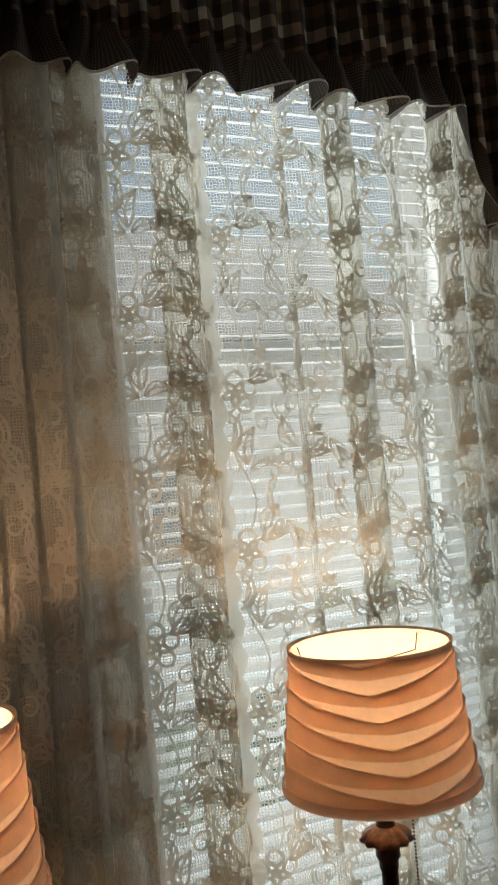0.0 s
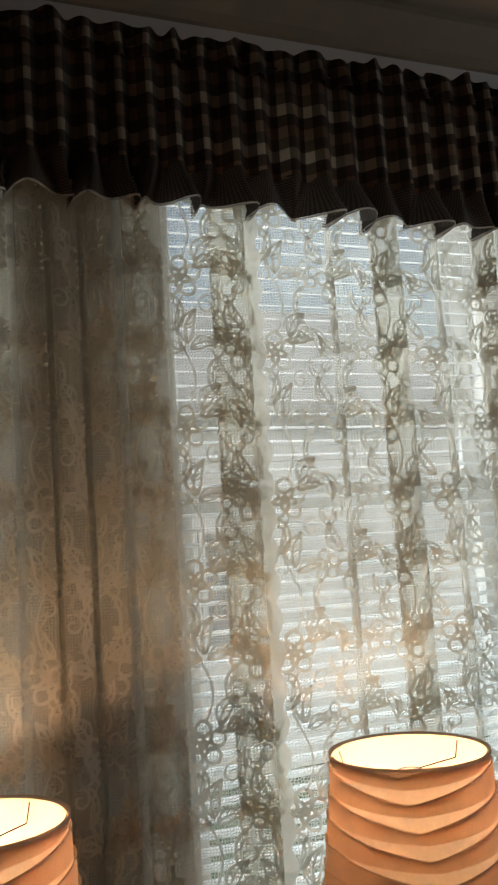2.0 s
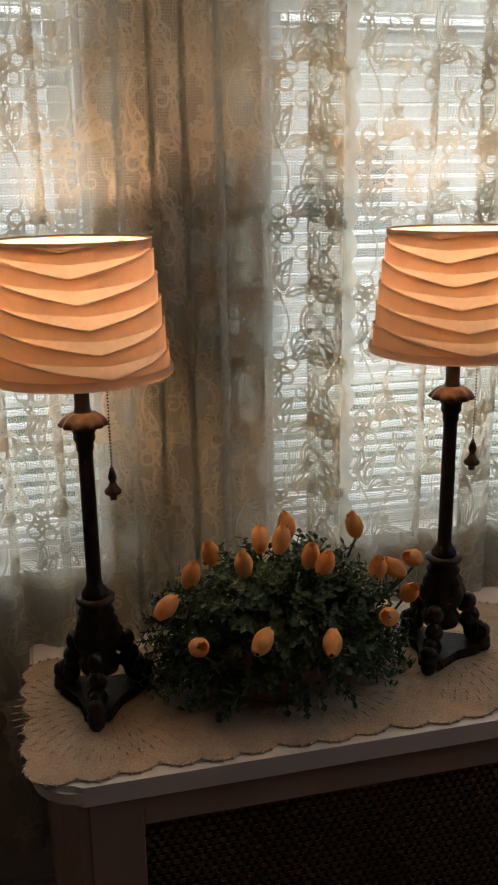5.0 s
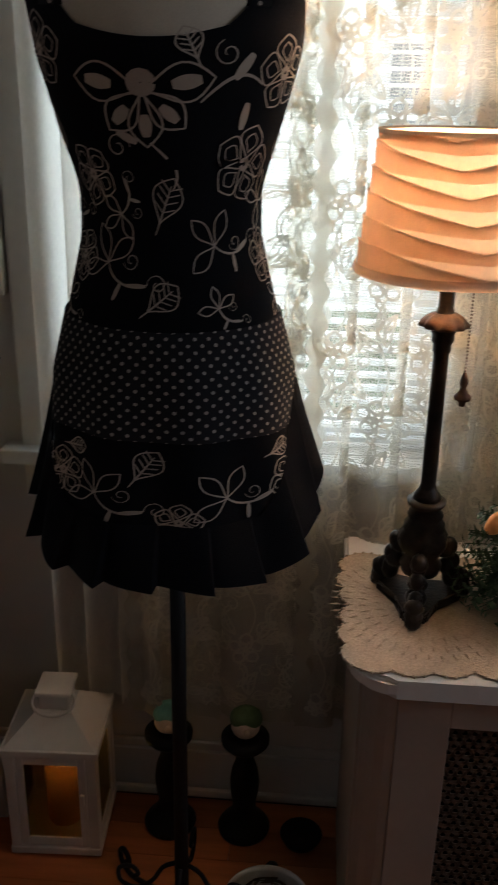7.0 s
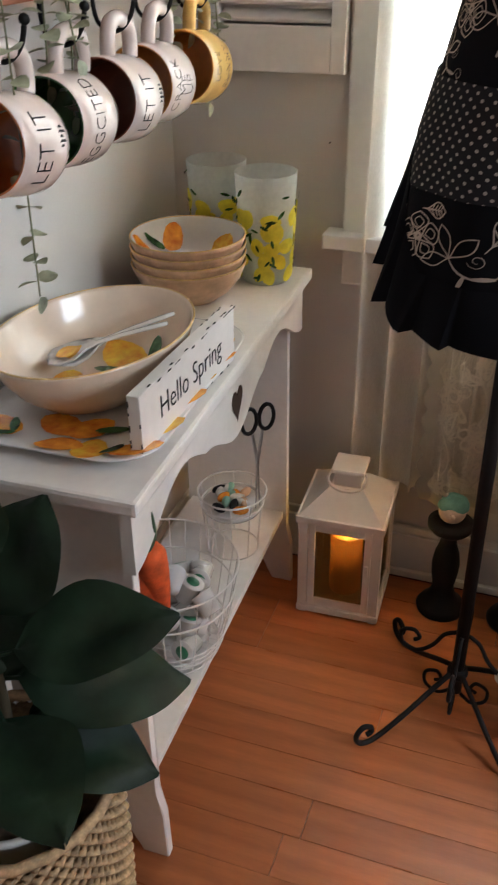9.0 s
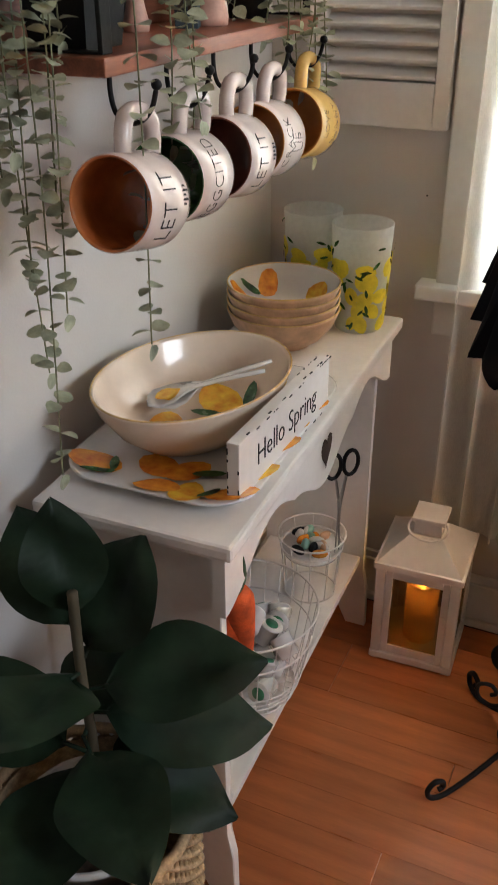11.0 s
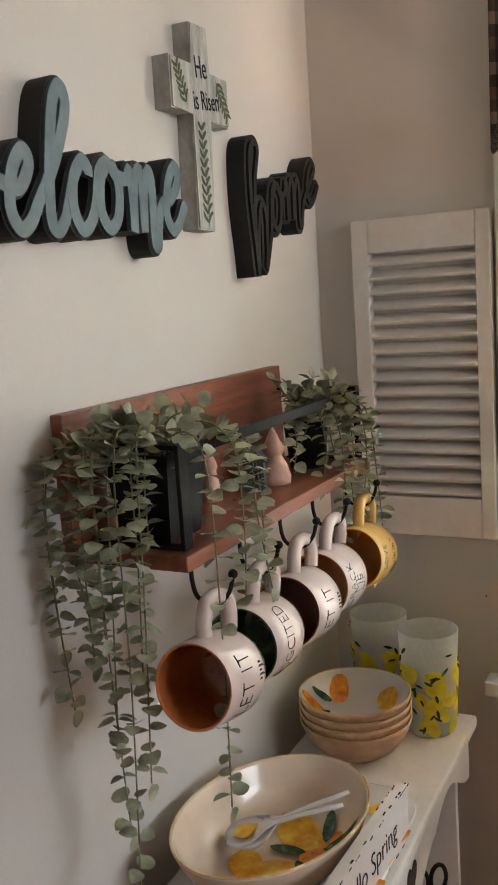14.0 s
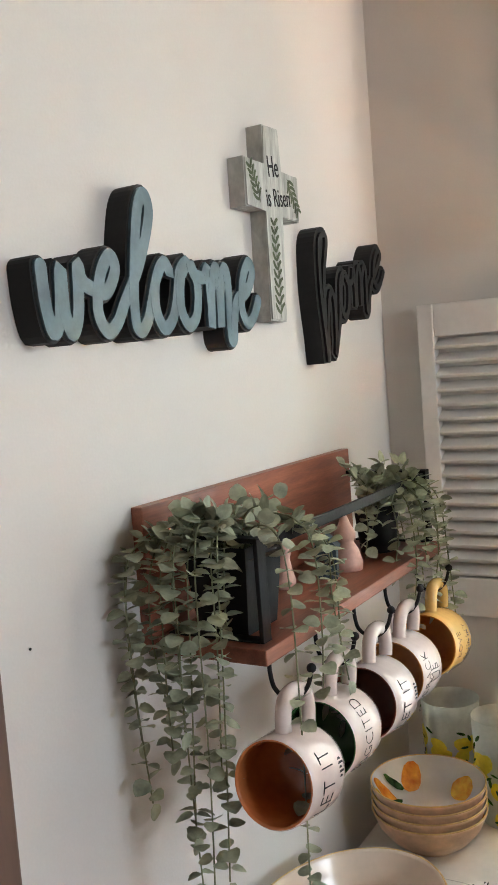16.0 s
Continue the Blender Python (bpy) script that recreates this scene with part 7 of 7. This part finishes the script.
def rubber_plant():
    x, y = 0.180, -1.09
    b = thing("wicker_basket", (x, y, 0), "round tan woven wicker basket holding a houseplant", "basket")
    R = lambda z: 0.130 + 0.018 * math.sin(math.pi * (0.2 + 0.8 * z / 0.40) * 0.7)
    bm = lathe([(0.0, 0.0), (R(0) - 0.006, 0.0)] + [(R(0.02 * i) - 0.004, 0.02 * i) for i in range(1, 20)] + [(R(0.38) - 0.008, 0.385), (R(0.3) - 0.012, 0.30), (0.0, 0.29)], 48, False)
    part("liner", bm, WICKER, b, smooth=True)
    bm = bmesh.new()
    rowsn = 34
    for j in range(rowsn):
        z = 0.006 + j * 0.0116
        for k in range(44):
            a0 = 2 * math.pi * (k + 0.5 * (j % 2)) / 44
            pts = [((R(z) + o) * math.cos(a0 + t), (R(z) + o) * math.sin(a0 + t), z) for t, o in ((-0.068, -0.004), (0.0, 0.004), (0.068, -0.004))]
            tube(bm, pts, [0.0035, 0.0052, 0.0035], 5)
    tagged(part("weave", bm, WICKER, b, "woven strands", True), kind="stuff")
    part("rim", tube(bmesh.new(), [((R(0.4)) * math.cos(a), (R(0.4)) * math.sin(a), 0.397 + 0.002 * math.sin(22 * a)) for a in [2 * math.pi * i / 60 for i in range(60)]], 0.008, 8, True), WICKER, b, "braided rim", True)
    p = thing("rubber_plant", (x, y, 0.292), "dark green rubber plant with broad glossy leaves in a wicker basket", "plant")
    part("pot", lathe([(0.0, 0.0), (0.085, 0.0), (0.098, 0.085), (0.102, 0.088), (0.102, 0.096), (0.094, 0.096), (0.090, 0.07), (0.0, 0.068)], 32, False), GLAZE, p, "white plastic pot", True)
    part("soil", lathe([(0.0, 0.068), (0.090, 0.070), (0.0, 0.076)], 20, False), TWIG, p)
    part("stem", tube(bmesh.new(), spline([(0.0, 0.0, 0.06), (0.012, 0.01, 0.2), (0.0, 0.02, 0.34), (-0.006, 0.03, 0.46)], 6), 0.007, 8), mat("plant_stem", (0.10, 0.08, 0.045), 0.8), p, smooth=True)
    rnd = random.Random(8)
    leaves = [((0.0, 0.02, 0.35), (0.03, 0.075, 0.12), 0.150, 0.115), ((0.004, 0.02, 0.31), (0.145, 0.085, 0.03), 0.20, 0.115), ((0.0, 0.02, 0.27), (0.175, 0.12, -0.05), 0.225, 0.125), ((-0.005, 0.03, 0.38), (-0.10, 0.06, 0.09), 0.17, 0.10),
              ((-0.004, 0.03, 0.40), (-0.03, 0.02, 0.13), 0.14, 0.085), ((0.0, 0.02, 0.30), (-0.12, -0.10, 0.02), 0.20, 0.11), ((0.008, 0.0, 0.24), (0.12, -0.10, 0.02), 0.20, 0.11), ((0.01, 0.01, 0.21), (0.13, 0.03, -0.05), 0.18, 0.10),
              ((0.005, 0.01, 0.25), (-0.05, 0.15, 0.0), 0.18, 0.10), ((0.006, 0.01, 0.20), (0.03, -0.15, 0.02), 0.20, 0.11), ((0.008, 0.01, 0.18), (0.08, 0.10, -0.02), 0.15, 0.085), ((0.0, 0.0, 0.22), (-0.15, 0.0, 0.0), 0.18, 0.10), ((0.0, 0.02, 0.34), (0.02, -0.14, 0.07), 0.19, 0.11)]
    for at, d, ln, w in leaves:
        bm = bmesh.new()
        at, d = Vector(at), Vector(d)
        tube(bm, [at - d.normalized() * 0.01, at + d.normalized() * 0.03], 0.003, 6)
        big_leaf(bm, at + d.normalized() * 0.025, d, Vector((0.1, -0.25, 1)), ln * 1.06, w * 1.28)
        part("leaf", bm, RUBBER, p, "", True)
    return p


rubber_plant()


# ---- tulip arrangement ----
def tulips():
    x, y, z = 1.395, -0.305, 0.7045
    rnd = random.Random(14)
    t = thing("tulip_arrangement", (x, y, z), "artificial orange tulips and boxwood foliage in a brown bowl", "plant")
    part("bowl", lathe([(0.0, 0.0), (0.075, 0.0), (0.090, 0.012), (0.108, 0.045), (0.112, 0.075), (0.107, 0.078), (0.0, 0.070)], 36, False), POT, t, "brown glazed bowl", True)
    bm = bmesh.new()
    n = 0
    while n < 560:
        u, v = rnd.uniform(0, 2 * math.pi), math.acos(rnd.uniform(-0.22, 1))
        d = Vector((math.cos(u) * math.sin(v), math.sin(u) * math.sin(v), math.cos(v)))
        R = Vector((0.235 * d.x, 0.150 * d.y, 0.055 + 0.190 * d.z)) * rnd.uniform(0.80, 1.06)
        if R.z < 0.0:
            R.z = 0.004 + rnd.uniform(0, 0.03)
        n += 1
        base = Vector((R.x * 0.35, R.y * 0.35, 0.065 + (R.z - 0.065) * 0.4))
        line = spline([base, base.lerp(R, 0.55) + Vector((0, 0, 0.012)), R], 4)
        tube(bm, line, 0.0011, 3)
        ax = (R - base).normalized()
        for k in range(9):
            p = line[-1].lerp(line[3], k / 9 * 0.9)
            o = Matrix.Rotation(k * 2.4 + u, 3, ax) @ ax.orthogonal().normalized()
            dd = (o + ax * 0.55).normalized()
            s = dd.cross(ax).normalized()
            L, W = rnd.uniform(0.012, 0.019), rnd.uniform(0.0048, 0.0070)
            a, b_, c, e = p, p + dd * L * 0.55 + s * W, p + dd * L, p + dd * L * 0.55 - s * W
            m_ = p + dd * L * 0.5 - ax * 0.0015
            q = [bm.verts.new(w) for w in (a, b_, c, e, m_)]
            for i in range(4):
                bm.faces.new((q[i], q[(i + 1) % 4], q[4]))
    tagged(part("foliage", bm, LEAF, t, "dense small boxwood leaves", fix=False), kind="stuff")
    heads = ((-0.195, -0.03, 0.185, -60), (-0.145, 0.0, 0.225, -10), (-0.155, -0.11, 0.155, -35), (-0.06, -0.02, 0.245, -8), (-0.02, 0.03, 0.265, 0), (0.0, -0.02, 0.285, 6), (0.03, 0.04, 0.285, 5), (0.045, -0.035, 0.255, 8), (0.06, -0.06, 0.250, 18),
             (0.135, 0.0, 0.290, 14), (0.155, -0.05, 0.225, 22), (0.205, -0.02, 0.205, 55), (0.245, 0.0, 0.215, 70), (0.205, -0.06, 0.175, 45), (0.155, -0.11, 0.165, 35), (0.045, -0.15, 0.145, 40), (-0.065, -0.14, 0.160, -40), (-0.10, 0.05, 0.24, -15))
    for hx, hy, hz, lean in heads:
        hz = 0.05 + (hz - 0.05) * 0.86
        p = Vector((hx, hy, hz))
        fb = hy < -0.08
        m = Matrix.Translation(p) @ Euler((radians(55 if fb else 12), radians(lean * 0.9), rnd.uniform(0, 6))).to_matrix().to_4x4()
        bm = bmesh.new()
        tube(bm, spline([(hx * 0.35, hy * 0.35, 0.07), (hx * 0.8, hy * 0.8, hz * 0.7), p + (m.to_3x3() @ Vector((0, 0, -0.012)))], 5), 0.0022, 6)
        st = part("tulip", bm, LEAF, t, "orange tulip on a green stalk", True)
        for k in range(6):
            bm = bmesh.new()
            inner = k >= 3
            a0 = 2 * math.pi * (k % 3) / 3 + (math.pi / 3 if inner else 0)
            rows = []
            for i in range(8):
                q = i / 7
                r = 0.0155 * (math.sin(math.pi * min(1, 0.10 + 0.80 * q)) ** 0.7) * (0.88 if inner else 1.0)
                hh = -0.014 + 0.046 * q * (1.06 if inner else 1)
                half = 1.02 * (math.sin(math.pi * (0.12 + 0.86 * q)) ** 0.6)
                rows.append([bm.verts.new((r * math.cos(a0 + half * s), r * math.sin(a0 + half * s), hh)) for s in (-1, -0.5, 0, 0.5, 1)])
            for ra, rb in zip(rows, rows[1:]):
                for i in range(4):
                    bm.faces.new((ra[i], ra[i + 1], rb[i + 1], rb[i]))
            part("petal", bm, TULIP, st, "", True, m, fix=False)
    return t


tulips()


def nail(name, m):
    tagged(part(name, lathe([(0.0, 0.0), (0.0012, 0.0), (0.0010, 0.006), (0.0017, 0.0062), (0.0016, 0.0072), (0.0, 0.0075)], 10, False), IRON, None, "small dark nail in the painted wall", True, m), category="nail", group="nails in the walls")


nail("nail", Matrix.Translation((WX - 0.005, -1.092, 1.385)) @ Matrix.Rotation(radians(90), 4, "Y"))
nail("nail", Matrix.Translation((0.318, 0.002, 1.005)) @ Matrix.Rotation(radians(90), 4, "X"))


# ---- floor boards ----
def boards():
    rnd = random.Random(11)
    shared = {}
    y, floor = -0.031, thing("floor", (1.6, -2, 0), "red oak strip floor of narrow boards", "floor", kind="structure")
    while y > SY:
        x = WX + 0.017 - rnd.choice((0.1, 0.35, 0.6, 0.8)) * 0.9
        while x < EX:
            ln = rnd.choice((0.6, 0.9, 1.2, 1.5))
            a, b = max(x, WX + 0.017), min(x + ln, EX)
            if b - a > 0.02:
                key = round(b - a, 3)
                if key not in shared:
                    bm = boxed((-key / 2 + 0.0004, -0.0417, -0.0059), (key / 2 - 0.0004, 0.0417, 0.0), 0.0008)
                    me = bpy.data.meshes.new("board")
                    bm.to_mesh(me)
                    bm.free()
                    me.materials.append(OAK)
                    shared[key] = me
                ob = new("board", shared[key])
                ob.parent = floor
                ob.location = ((a + b) / 2 - 1.6, y - 0.042 + 2, 0)
            x += ln
        y -= 0.084
    return floor


boards()
